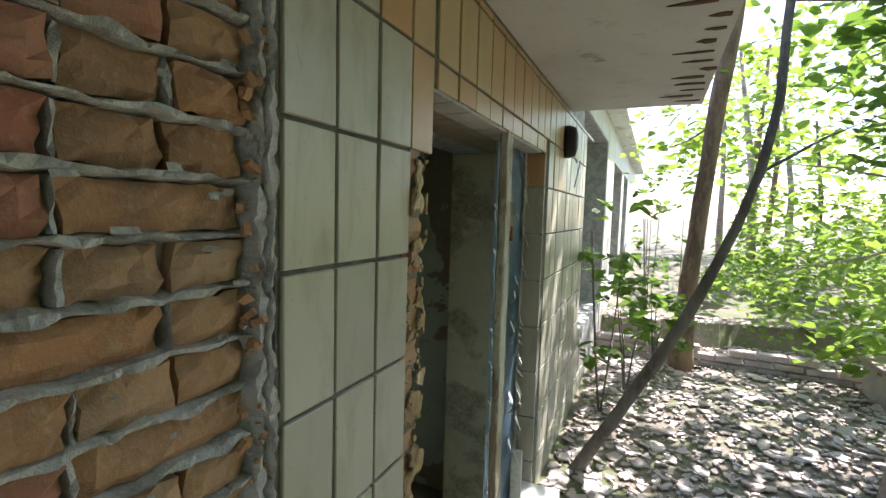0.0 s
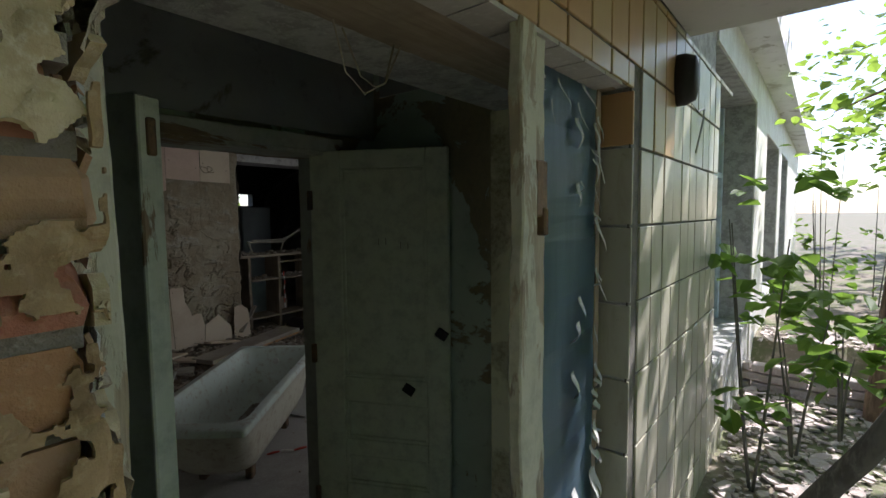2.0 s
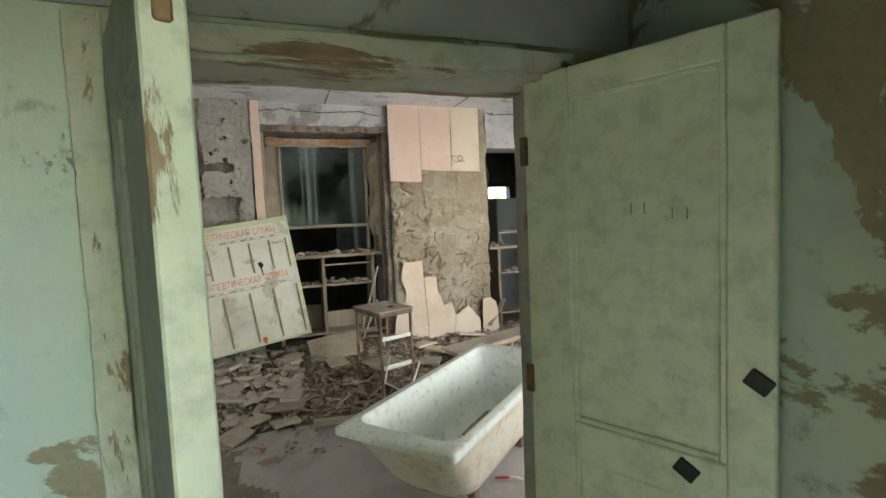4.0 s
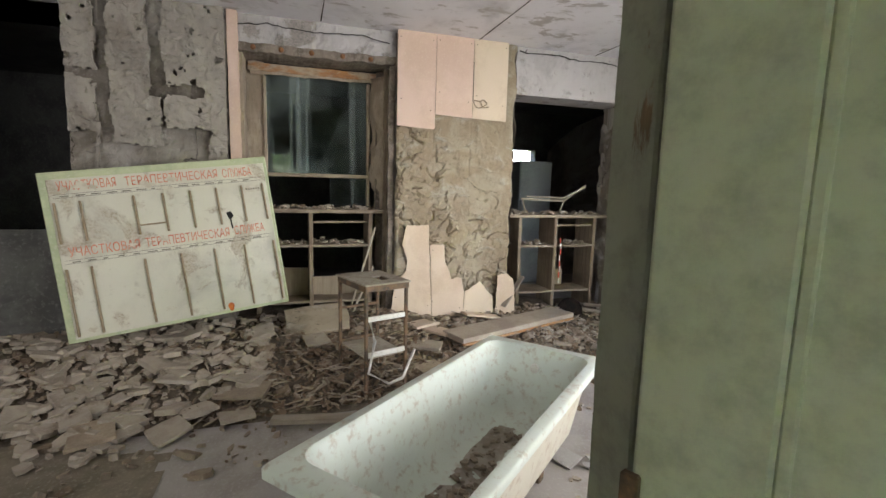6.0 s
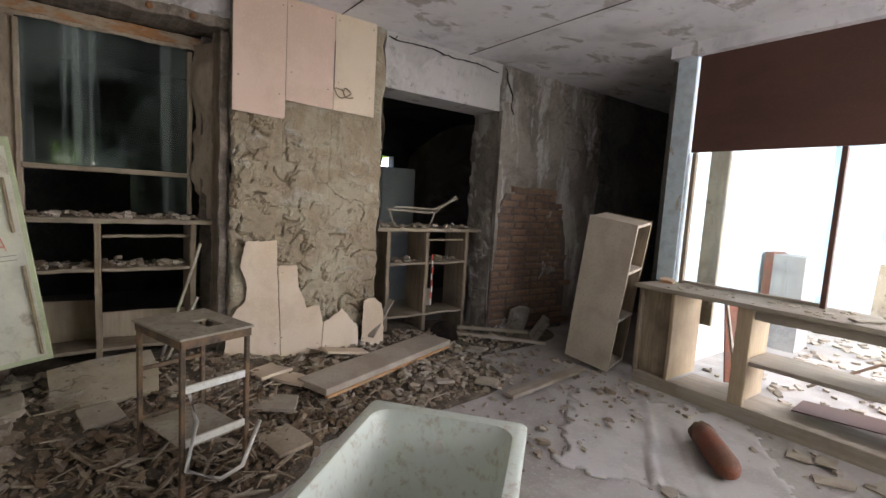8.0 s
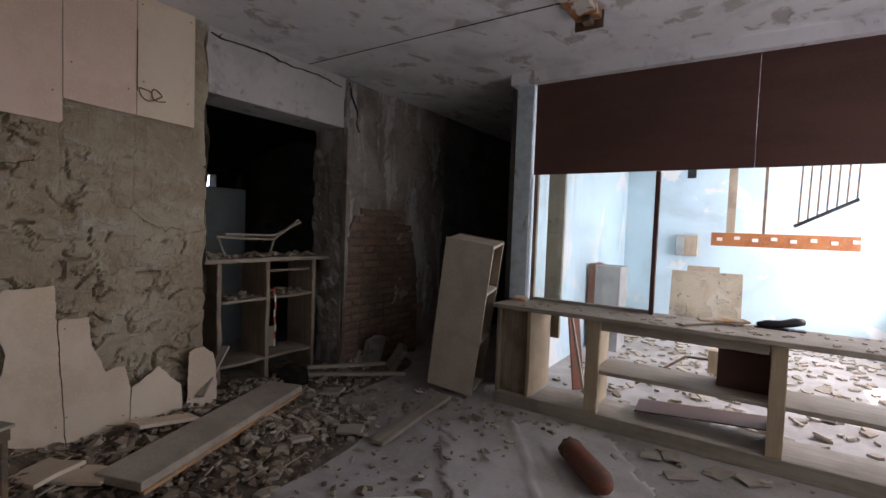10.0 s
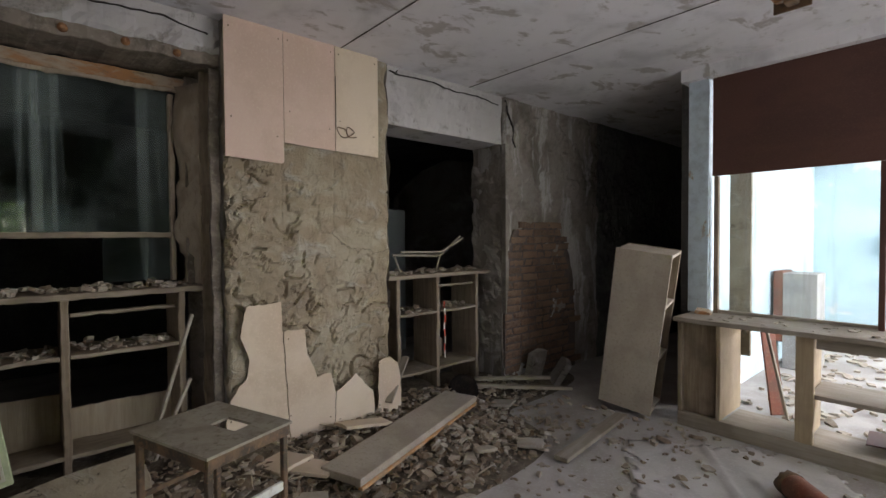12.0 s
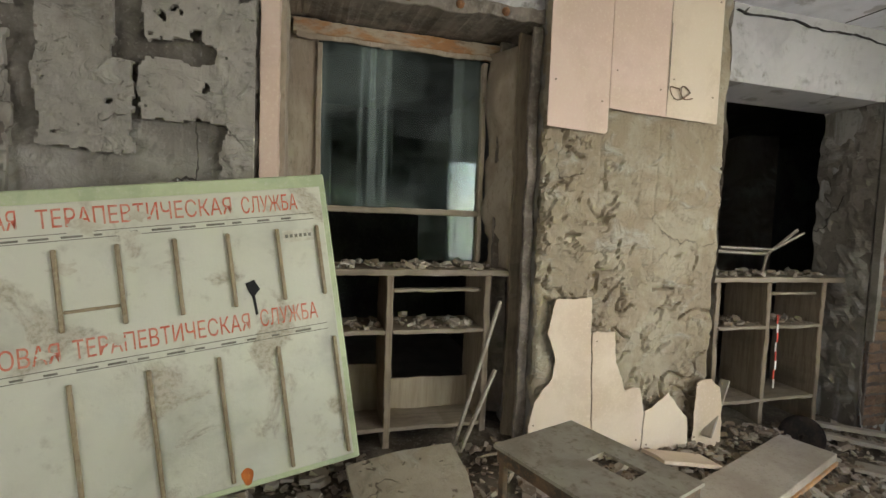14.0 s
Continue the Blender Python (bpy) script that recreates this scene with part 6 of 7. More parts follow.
ob = tagged(part("floor_sheet", bm, SHEET, smooth=True), "dusty grey linoleum sheet, creased and torn", "floor sheet")
mod = ob.modifiers.new("thick", "SOLIDIFY")
mod.thickness = 0.004

for x, y, w, d, rz in ((-2.98, 5.6, 0.2, 0.1, 30), (-2.8, 5.78, 0.16, 0.14, 70), (-3.2, 5.76, 0.14, 0.1, 10), (-3.08, 5.85, 0.22, 0.12, 100), (-2.62, 5.8, 0.15, 0.12, 45), (-3.62, 3.48, 0.24, 0.16, 25), (-3.5, 3.68, 0.2, 0.05, 60), (-3.44, 3.62, 0.2, 0.05, 52), (-3.72, 3.9, 0.12, 0.1, 15)):
    slab(x, y, 0.02, w, d, 0.008, rng.uniform(-6, 6), rng.uniform(-6, 6), rz, RUBBLE if y > 5 else CONCRETE, "pale torn scrap lying on the dusty floor", "floor_scrap")

# black bowl at the end of the board
SOOT_IRON = worn("sooty_iron", (0.016, 0.014, 0.013), (0.03, 0.022, 0.018), (0.05, 0.035, 0.028), 8, 50, 0.9, 0.3, spec=0.1)


def bowl():
    t = thing("enamel_lid", -6.0, 5.05, 0.12, "round black enamel lid standing on edge in rubble", "lid", rot=(0, 74, -35))
    bm = bmesh.new()
    tube(bm, [(0, 0, 0), (0, 0, 0.012), (0, 0, 0.03), (0, 0, 0.04)], [0.135, 0.14, 0.11, 0.04], 24)
    part("dish", bm, SOOT_IRON, t, smooth=True)
    bm = bmesh.new()
    tube(bm, [(0, 0, 0.0405), (0, 0, 0.065)], 0.018, 10)
    part("knob", bm, SOOT_IRON, t)


bowl()

# wire loop on the panel
t = thing("wire_loop", -6.0, 3.86, 2.3, "loop of dark wire hanging from the panel", "wire")
bm = bmesh.new()
tube(bm, [(-5.992, 3.86 + 0.05 * math.cos(a) - 0.04 + 0.012 * a, 2.29 + 0.035 * math.sin(a * 1.0) + 0.01 * math.cos(2.2 * a)) for a in (k * 0.45 for k in range(26))], 0.004, 6)
wpart(t, "loop", bm, RUST)
wboxes(t, "slit", BLACK, (-5.9955, -5.9945, 3.797, 3.801, 2.3, 2.68), bevel=0)

# cabinet and broken frame seen through the open hatch
c = thing("steel_cabinet", -8.2, 5.63, 0, "pale grey steel cabinet in the dark room", "cabinet")
GREY_STEEL = worn("grey_steel", (0.34, 0.38, 0.38), (0.28, 0.31, 0.31), (0.4, 0.42, 0.42), 2, 40, 0.5, 0.1)
wboxes(c, "body", GREY_STEEL, (-8.45, -8.02, 5.36, 5.9, 0, 1.88))
wboxes(c, "door", GREY_STEEL, (-8.019, -8.0, 5.37, 5.89, 0.04, 1.86))
t = thing("broken_chair_frame", -6.5, 5.1, 1.18, "bent pale metal chair frame lying on the hatch shelf", "chair frame")
bm = bmesh.new()
tube(bm, [(-6.45, 4.6, 1.35), (-6.45, 5.17, 1.33), (-6.45, 5.45, 1.52)], 0.012, 6)
tube(bm, [(-6.35, 4.62, 1.38), (-6.35, 5.1, 1.37), (-6.36, 5.4, 1.5)], 0.01, 6)
tube(bm, [(-6.42, 5.1, 1.185), (-6.45, 5.17, 1.33)], 0.01, 6)
tube(bm, [(-6.4, 4.65, 1.185), (-6.45, 4.62, 1.35)], 0.01, 6)
wpart(t, "frame", bm, DUSTY_TIN)

# rags of red and white tape on the shelf
t = thing("barrier_tape", -6.18, 5.0, 0.84, "torn red and white barrier tape hanging on the shelf", "tape")
RED_TAPE = worn("red_tape", (0.6, 0.07, 0.04), (0.5, 0.06, 0.04), (0.65, 0.2, 0.15), 8, 40, 0.5, 0.1)
for k in range(8):
    z = 0.92 - 0.066 * k
    wboxes(t, "strip", RED_TAPE if k % 2 == 0 else WHITE_BAR, (-6.186, -6.183, 4.985 + 0.006 * (k % 3), 5.0 + 0.006 * (k % 3), z - 0.065, z), bevel=0)

t = thing("barrier_tape", -3.0, 3.1, 0.01, "torn red and white barrier tape lying beside the bathtub", "tape")
for k in range(7):
    bm = bmesh.new()
    a = 0.09 * k
    x, y = -3.16 + 0.5 * a * 1.1, 2.92 + 0.75 * a + 0.03 * math.sin(5 * a)
    tube(bm, [(x, y, 0.012 + 0.012 * (k % 2)), (x + 0.025, y + 0.035, 0.02), (x + 0.05, y + 0.068, 0.012 + 0.012 * ((k + 1) % 2))], [0.006, 0.009, 0.006], 5)
    wpart(t, "strip", bm, RED_TAPE if k % 2 == 0 else WHITE_BAR)

# rusty fixture on the ceiling
t = thing("lamp_bracket", -3.62, 5.1, 2.8, "rusty peeling metal lamp bracket on the ceiling", "lamp bracket")
RUST_WHITE = peeled("rusted_white_paint", (0.62, 0.58, 0.52), (0.4, 0.18, 0.07), (0.22, 0.1, 0.05), 9, 0.46, 0.52)
wboxes(t, "channel", RUST_WHITE, (-3.72, -3.56, 4.3, 5.4, 2.84, 2.899), bevel=0.006)
wboxes(t, "end_plate", RUST, (-3.73, -3.55, 5.401, 5.415, 2.79, 2.899), bevel=0.003)
wboxes(t, "socket", RUST, (-3.66, -3.6, 5.3, 5.38, 2.8, 2.839), bevel=0.006)

# things on the counter
t = thing("old_shoe", -2.5, 6.42, 0.87, "black dusty leather shoe lying on the counter", "shoe")
bm = bmesh.new()
tube(bm, [(-2.64, 6.40, 0.892), (-2.58, 6.42, 0.9), (-2.5, 6.44, 0.905), (-2.42, 6.47, 0.925), (-2.37, 6.49, 0.93)], [0.018, 0.03, 0.028, 0.032, 0.022], 12)
wpart(t, "upper", bm, BLACK, smooth=True)
wboxes(t, "sole", BLACK, (-2.66, -2.36, 6.39, 6.47, 0.8705, 0.878), bevel=0.003)
loose_board("lath", (-3.1, 6.02, 0.885), (-2.85, 6.4, 0.885), 0.06, 0.012, WOOD_X, "short pale lath lying on the counter")
loose_board("lath", (-3.0, 6.3, 0.89), (-2.7, 6.42, 0.9), 0.12, 0.015, WOOD_RUST, "short brown board lying on the counter")
slab(-4.4, 6.25, 0.905, 0.12, 0.09, 0.03, 12, 8, 20, WOOD_RUST, "rust-stained foam lump at the foot of the post", "foam_lump")
# ---- blue room ----
t = thing("coat_rack", -2.4, 9.0, 1.35, "long orange-brown coat rail with hooks, hanging from straps", "coat rack")
ORANGE_WOOD = worn("varnished_board", (0.42, 0.16, 0.06), (0.36, 0.13, 0.05), (0.5, 0.24, 0.11), 4, 40, 0.4, 0.1)
wboxes(t, "board", ORANGE_WOOD, (-3.14, -1.75, 8.98, 9.0, 1.40, 1.56))
for k in range(8):
    wboxes(t, "hook", WHITE_BAR, (-3.08 + 0.18 * k, -3.02 + 0.18 * k, 8.965, 8.979, 1.46 + 0.02 * (k % 2), 1.5 + 0.02 * (k % 2)), bevel=0.003)
wboxes(t, "strap", WOOD_LIGHT, (-2.99, -2.9, 9.001, 9.02, 1.5, H - 0.002))
wboxes(t, "strap", RUST, (-2.63, -2.60, 9.001, 9.02, 1.56, H - 0.002))
t = thing("pipe_rail", -2.0, 9.0, 2.0, "row of thin rusty pipes hanging from the ceiling", "pipes")
for k in range(7):
    x = -2.28 + 0.085 * k
    bm = bmesh.new()
    tube(bm, [(x, 9.3, 1.68 + 0.05 * k), (x + 0.02, 9.3, H - 0.002)], 0.009, 6)
    wpart(t, "pipe", bm, RUST)
bm = bmesh.new()
tube(bm, [(-2.32, 9.3, 1.66), (-1.75, 9.3, 1.98)], 0.02, 8)
wpart(t, "rail", bm, BLACK)
for x, y, w, h, rz, m, lab in ((-3.15, 8.75, 0.75, 0.62, 4, PLASTER, "grey fibre panel leaning in the blue room"), (-3.2, 8.85, 0.35, 0.75, 0, WOOD_LIGHT, "small brown board leaning in the blue room")):
    b = loose_board("fibre_board", (x - w / 2, y, 0.75), (x + w / 2, y, 0.75), h, 0.02, m, lab)
    b.matrix_world = pose(x - w / 2, y, 0.78, 72, 0, rz)
c = thing("broken_cabinet", -4.3, 8.6, 0, "broken cabinet with a torn red-brown side", "cabinet")
wboxes(c, "body", CONCRETE, (-4.38, -4.07, 8.5, 8.9, 0, 1.08))
wboxes(c, "side", RUST_RED, (-4.47, -4.381, 8.5, 8.9, 0.3, 1.1))
c = thing("meter_box", -3.4, 10.55, 1.3, "small brown wooden meter box on the blue wall", "box")
wboxes(c, "case", WOOD_LIGHT, (-3.72, -3.42, 10.45, 10.599, 1.2, 1.52))
wboxes(c, "door", GREY_STEEL, (-3.71, -3.6, 10.44, 10.4495, 1.21, 1.51))
c = thing("vent_hole", -3.6, 10.59, 2.5, "small dark vent hole in the blue wall", "vent")
wboxes(c, "grille", BLACK, (-3.62, -3.5, 10.585, 10.599, 2.4, 2.55), bevel=0.002)
t = thing("low_table", -2.9, 7.6, 0, "broken wooden frame lying on the blue room floor", "table frame")
wboxes(t, "block", WOOD_HONEY, (-3.0, -2.85, 7.5, 7.62, 0.2, 0.42))
wboxes(t, "leg", WOOD_HONEY, (-2.95, -2.9, 7.52, 7.6, 0, 0.199))
bm = bmesh.new()
tube(bm, [(-3.6, 7.3, 0.02), (-3.2, 7.6, 0.3), (-3.0, 7.55, 0.32)], 0.014, 6)
tube(bm, [(-3.7, 7.6, 0.02), (-3.3, 7.5, 0.04), (-2.6, 7.5, 0.03)], 0.014, 6)
wpart(t, "rod", bm, RUST)
loose_board("leaning_board", (-4.0, 6.75, 0.02), (-4.12, 6.85, 0.8), 0.12, 0.02, RUST_RED, "red-brown board leaning behind the counter")
loose_board("leaning_board", (-3.9, 6.62, 0.02), (-4.05, 6.6, 0.75), 0.05, 0.02, WOOD_X, "pale lath leaning behind the counter")
loose_board("brown_sheet", (-3.4, 6.35, 0.14), (-2.5, 6.4, 0.2), 0.3, 0.01, BROWN_PANEL, "bent brown hardboard sheet under the counter")
c = thing("dark_box", -2.7, 6.3, 0.45, "open dark box on the counter shelf", "box")
wboxes(c, "body", BROWN_PANEL, (-2.86, -2.54, 6.2, 6.42, 0.4505, 0.75))

# ---- outside pieces ----
rng = random.Random(41)
slate = Heap()
for k in range(6500):
    x, y = -0.55 + 3.4 * rng.random() ** 1.2, rng.uniform(2.4, 7.0)
    z = ground_height(x, y)
    s = rng.uniform(0.012, 0.036) if rng.random() < 0.88 else rng.uniform(0.036, 0.085)
    slate.chunk(rng, (x, y, z + 0.01 + s * 0.12), s, rng.uniform(0.005, 0.014), 0.25)
slate.made("broken_slates", RUBBLE_OUT, "broken roof slates and litter covering the ground", "rubble")

low = tagged(new("low_brick_wall"), "low crumbling brick wall half buried in litter", "garden wall")
low.matrix_world = pose(0.2, 5.78, 0.17, 0, 0, -2)
bm = bmesh.new()
box(bm, -0.118, 0.118, -0.055, 0.055, -0.03, 0.03, bevel=0.006)
small_brick = bpy.data.meshes.new("brick")
bm.to_mesh(small_brick)
bm.free()
small_brick.materials.append(RUBBLE_OUT)
for row in range(4):
    for k in range(14):
        if row == 3 and rng.random() < 0.4:
            continue
        b = new("brick", small_brick)
        b.parent = low
        b.matrix_basis = pose(-1.0 + 0.25 * k + 0.12 * (row % 2), rng.uniform(-0.01, 0.01), 0.03 + 0.075 * row, rng.uniform(-2, 2), rng.uniform(-2, 2), rng.uniform(-3, 3))
t = thing("concrete_trough", 2.2, 5.3, 0.2, "weathered concrete block with a plank on top", "concrete block")
wboxes(t, "block", CONCRETE, (1.72, 3.4, 5.1, 5.6, 0.0, 0.56), bevel=0.02)
wboxes(t, "plank", WOOD_X, (1.66, 3.4, 5.05, 5.6, 0.561, 0.61), bevel=0.006)

# black bell housing on the wall
t = thing("wall_lamp", -0.58, 3.27, 2.2, "black oval lamp housing with loose wires on the tiled wall", "lamp")
bm = bmesh.new()
tube(bm, [(-0.6, 3.27, 2.225), (-0.57, 3.27, 2.225), (-0.535, 3.27, 2.225), (-0.525, 3.27, 2.225)], [0.1, 0.1, 0.085, 0.05], 20)
for v in bm.verts:
    v.co.y = 3.27 + (v.co.y - 3.27) * 0.55
wpart(t, "housing", bm, BLACK, smooth=True)
bm = bmesh.new()
tube(bm, [(-0.555, 3.27, 2.14), (-0.53, 3.3, 2.1), (-0.52, 3.36, 2.12), (-0.53, 3.4, 2.08), (-0.55, 3.38, 1.95)], 0.004, 6)
wpart(t, "wire", bm, GREY_STEEL)
# foam by the door foot
slab(-0.55, 2.68, 0.28, 0.22, 0.16, 0.1, 10, 5, 10, WHITE_BAR, "lump of white foam at the foot of the door jamb", "foam_lump")
loose_board("foam_strip", (-0.66, 2.62, 0.25), (-0.67, 2.66, 0.5), 0.06, 0.05, WHITE_BAR, "strip of white foam hanging in the door corner", "foam")

# window in the outer wall
w = thing("outer_window", -0.85, 5.1, 0.75, "wooden window with blue-tinged panes in the outer wall", "window")
wboxes(w, "frame", POST_BLUE, (-0.9, -0.84, 4.17, 4.23, 0.76, 2.61))
wboxes(w, "frame", POST_BLUE, (-0.9, -0.84, 5.08, 5.13, 0.76, 2.61))
wboxes(w, "frame", POST_BLUE, (-0.9, -0.84, 5.98, 6.04, 0.76, 2.61))
wboxes(w, "rail", POST_BLUE, (-0.9, -0.84, 4.231, 5.079, 2.0, 2.05), (-0.9, -0.84, 5.131, 5.979, 2.0, 2.05))
for y0, y1 in ((4.231, 5.079), (5.131, 5.979)):
    g = wboxes(w, "pane", GLASS, (-0.872, -0.868, y0, y1, 0.77, 1.999), bevel=0)
    g.visible_shadow = False
    g = wboxes(w, "pane", GLASS, (-0.872, -0.868, y0, y1, 2.051, 2.6), bevel=0)
    g.visible_shadow = False

# ---- bricks and tiles of the outer wall ----
GROUT = worn("dark_grout", (0.16, 0.15, 0.13), (0.1, 0.1, 0.085), (0.24, 0.22, 0.19), 12, 60, 0.95, 0.5)
rng = random.Random(17)
shapes = {}
for length in (0.235, 0.19, 0.13, 0.11, 0.08):
    shapes[length] = []
    for k in range(5):
        bm = bmesh.new()
        box(bm, -0.09, 0.0, -length / 2, length / 2, -0.0315, 0.0315)
        bmesh.ops.subdivide_edges(bm, edges=[e for e in bm.edges if abs(e.verts[0].co.y - e.verts[1].co.y) > 0.05], cuts=max(1, int(length / 0.024)), use_grid_fill=True)
        bmesh.ops.subdivide_edges(bm, edges=[e for e in bm.edges if abs(e.verts[0].co.z - e.verts[1].co.z) > 0.05], cuts=3, use_grid_fill=True)
        for v in bm.verts:
            q = Vector((k * 3.1 + length * 50, v.co.y * 22, v.co.z * 34))
            edge = max(abs(v.co.y) / (length / 2), abs(v.co.z) / 0.0315)
            v.co.x += 0.009 * noise.noise(q) + 0.007 * noise.noise(q * 2.7) - (0.009 if edge > 0.98 and v.co.x > -0.01 else 0) * (1 + noise.noise(q * 2))
            v.co.y += 0.009 * noise.noise(q * 1.3 + Vector((9, 0, 0)))
            v.co.z += 0.007 * noise.noise(q * 1.7 + Vector((4, 0, 0)))
        bmesh.ops.recalc_face_normals(bm, faces=bm.faces)
        me = bpy.data.meshes.new("brick")
        bm.to_mesh(me)
        bm.free()
        me.materials.append(BRICK)
        red = me.copy()
        red.materials.clear()
        red.materials.append(BRICK_RED)
        shapes[length].append((me, red))


def brick(parent, x, y, z, length, turn=0.0, tilt=1.2):
    me = rng.choice(shapes[length])[1 if rng.random() < 0.18 else 0]
    b = new("brick", me)
    b.parent = parent
    b.matrix_basis = pose(x, y, z, rng.uniform(-tilt, tilt), rng.uniform(-2, 2), turn + rng.uniform(-1.5, 1.5))
    return b


def mortar_strip(bm, y0, y1, z0, z1, x, seed):
    """A rough ridge of mortar along a joint."""
    n = max(3, int(max(y1 - y0, z1 - z0) / 0.01))
    along_y = y1 - y0 > z1 - z0
    rings = []
    for i in range(n + 1):
        f = i / n
        ring = []
        for a, b in ((0, 0), (0.35, 1), (0.7, 0.9), (1, 0)):
            q = Vector((seed * 5.3, f * n * 0.42, a * 3))
            out = x + (0.014 * b if b else -0.03) + (0.011 * noise.noise(q) + 0.006 * noise.noise(q * 2.3)) * (1 if b else 0)
            w = a + 0.5 * noise.noise(q * 0.6 + Vector((7, 0, 0)))
            ring.append(bm.verts.new((out, y0 + (y1 - y0) * f, z0 + (z1 - z0) * w) if along_y else (out, y0 + (y1 - y0) * w, z0 + (z1 - z0) * f)))
        rings.append(ring)
    for a, b in zip(rings, rings[1:]):
        for k in range(3):
            bm.faces.new((a[k], a[k + 1], b[k + 1], b[k]))


pitch = 0.0775
bm = bmesh.new()
for row in range(32):
    z = 0.03 + pitch * row + 0.033
    if z > 2.42:
        break
    mortar_strip(bm, -0.28, 0.79, z - 0.048, z - 0.028, -0.633, row)
    y = 0.80 - rng.uniform(0, 0.02)
    if row % 2:
        brick(wall_east, -0.626, y - 0.055, z, 0.11)
        y -= 0.123
    while y > -0.2:
        length = 0.235 if rng.random() < 0.66 else 0.11
        brick(wall_east, -0.622 + rng.uniform(-0.012, 0.008), y - length / 2, z, length)
        mortar_strip(bm, y - length - 0.012, y - length, z - 0.03, z + 0.03, -0.643, row * 9 + y)
        y -= length + 0.013
tagged(part("mortar_joints", bm, MORTAR, wall_east), kind="stuff")
heap = Heap()
for k in range(170):
    heap.chunk(rng, (-0.618 + rng.uniform(-0.006, 0.006), rng.uniform(-0.1, 0.8), rng.uniform(0.3, 2.4)), rng.uniform(0.005, 0.022), 0.008, 0.2)
me = bpy.data.meshes.new("mortar_smears")
me.from_pydata([(-0.619 + 0.35 * (z % 0.02), y, z) for x, y, z in heap.v], [], heap.f)
me.materials.append(MORTAR)
new("mortar_smears", me).parent = wall_east
# ragged mortar edge between bricks and tiles
bm = bmesh.new()
for k in range(2):
    mortar_strip(bm, 0.785 + 0.018 * k, 0.812 + 0.016 * k, 0.0, 2.44, -0.618 + 0.008 * k, 50 + k)
part("mortar_edge", bm, MORTAR, wall_east)
heap = Heap()
for k in range(160):
    heap.chunk(rng, (-0.612 + rng.uniform(-0.01, 0.006), rng.uniform(0.765, 0.825), rng.uniform(0.1, 2.44)), rng.uniform(0.006, 0.02), 0.01, 1.5)
me = bpy.data.meshes.new("brick_crumbs")
me.from_pydata(heap.v, [], heap.f)
me.materials.append(BRICK)
new("brick_crumbs", me).parent = wall_east
# broken bricks in the left door reveal
OCHRE_FLAKE = worn("ochre_flake", (0.34, 0.235, 0.125), (0.24, 0.165, 0.09), (0.4, 0.31, 0.19), 14, 60, strength=0.4)
CREAM_FLAKE = worn("cream_flake", (0.5, 0.42, 0.27), (0.4, 0.32, 0.19), (0.56, 0.5, 0.37), 14, 60, strength=0.4)
bm = bmesh.new()
for row in range(26):
    z = 0.10 + pitch * row
    if z > 1.89:
        break
    first, second = ((0.13, 0.08), (0.19, 0.0), (0.11, 0.11))[row % 3]
    brick(wall_east, -0.607 - first / 2, 1.322 + rng.uniform(-0.014, 0.018), z, first, 90, 3)
    if second:
        brick(wall_east, -0.612 - first - second / 2, 1.32 + rng.uniform(-0.012, 0.012), z, second, 90, 3)
    for k in range(5):
        x = -0.61 - 0.042 * k
        box(bm, x - 0.042, x, 1.27, 1.318 + rng.uniform(-0.01, 0.014), z + 0.026, z + 0.05)
part("reveal_mortar", bm, PLASTER_DARK, wall_east)
# crumbling render over the broken edge beside the door
for seed_, x_, limit, coat_mat in ((71, -0.602, 0.1, OCHRE_FLAKE), (72, -0.599, 0.36, CREAM_FLAKE)):
    bm = bmesh.new()
    sheet(bm, (x_, 1.258, 0.1), (0, 0.083, 0), (0, 0, 1.8), 22, 420, 0.012, seed_, 9,
          lambda a, b: noise.fractal(Vector((a * 1.1, b * 24, seed_)), 1, 2, 5) > limit)
    crust = part("render_crust", bm, coat_mat, wall_east)
    mod = crust.modifiers.new("soften", "SMOOTH")
    mod.factor, mod.iterations = 0.5, 4
    mod = crust.modifiers.new("thick", "SOLIDIFY")
    mod.thickness, mod.offset = 0.006, -1
# flakes of render still clinging to the bricks
for k in range(26):
    cx, cz = rng.uniform(-0.77, -0.63), 0.45 + 1.45 * k / 26 + rng.uniform(-0.02, 0.02)
    rx_, rz_ = rng.uniform(0.025, 0.075), rng.uniform(0.015, 0.04)
    pts = []
    for i in range(22):
        a_ = 2 * math.pi * i / 22
        r_ = 1 + 0.55 * noise.noise(Vector((math.cos(a_) * 1.6, math.sin(a_) * 1.6, k * 3.7)))
        pts.append((max(-0.795, min(-0.606, cx + rx_ * r_ * math.cos(a_))), cz + rz_ * r_ * math.sin(a_)))
    bm = bmesh.new()
    lean = 0.12 * rng.uniform(-1, 1)
    plate(bm, pts, 0.012, Matrix(((1, 0, 0, 0), (lean, 0, 1, 1.336 + rng.uniform(0, 0.01) - lean * cx), (0, 1, 0, 0), (0, 0, 0, 1))) )
    part("render_flake", bm, (PLASTER, CREAM_FLAKE, BRICK, CREAM_FLAKE)[k % 4], wall_east)
bm = bmesh.new()
sheet(bm, (-0.604, 1.345, 1.72), (-0.2, 0, 0), (0, 0, 0.36), 16, 26, 0.03, 60, 6, lambda a, b: b > 0.35 + 0.3 * math.sin(7 * a) * a)
sheet(bm, (-0.604, 1.342, 1.42), (-0.17, 0, 0), (0, 0, 0.1), 12, 8, 0.02, 61, 8)
part("reveal_plaster", bm, PLASTER, wall_east)
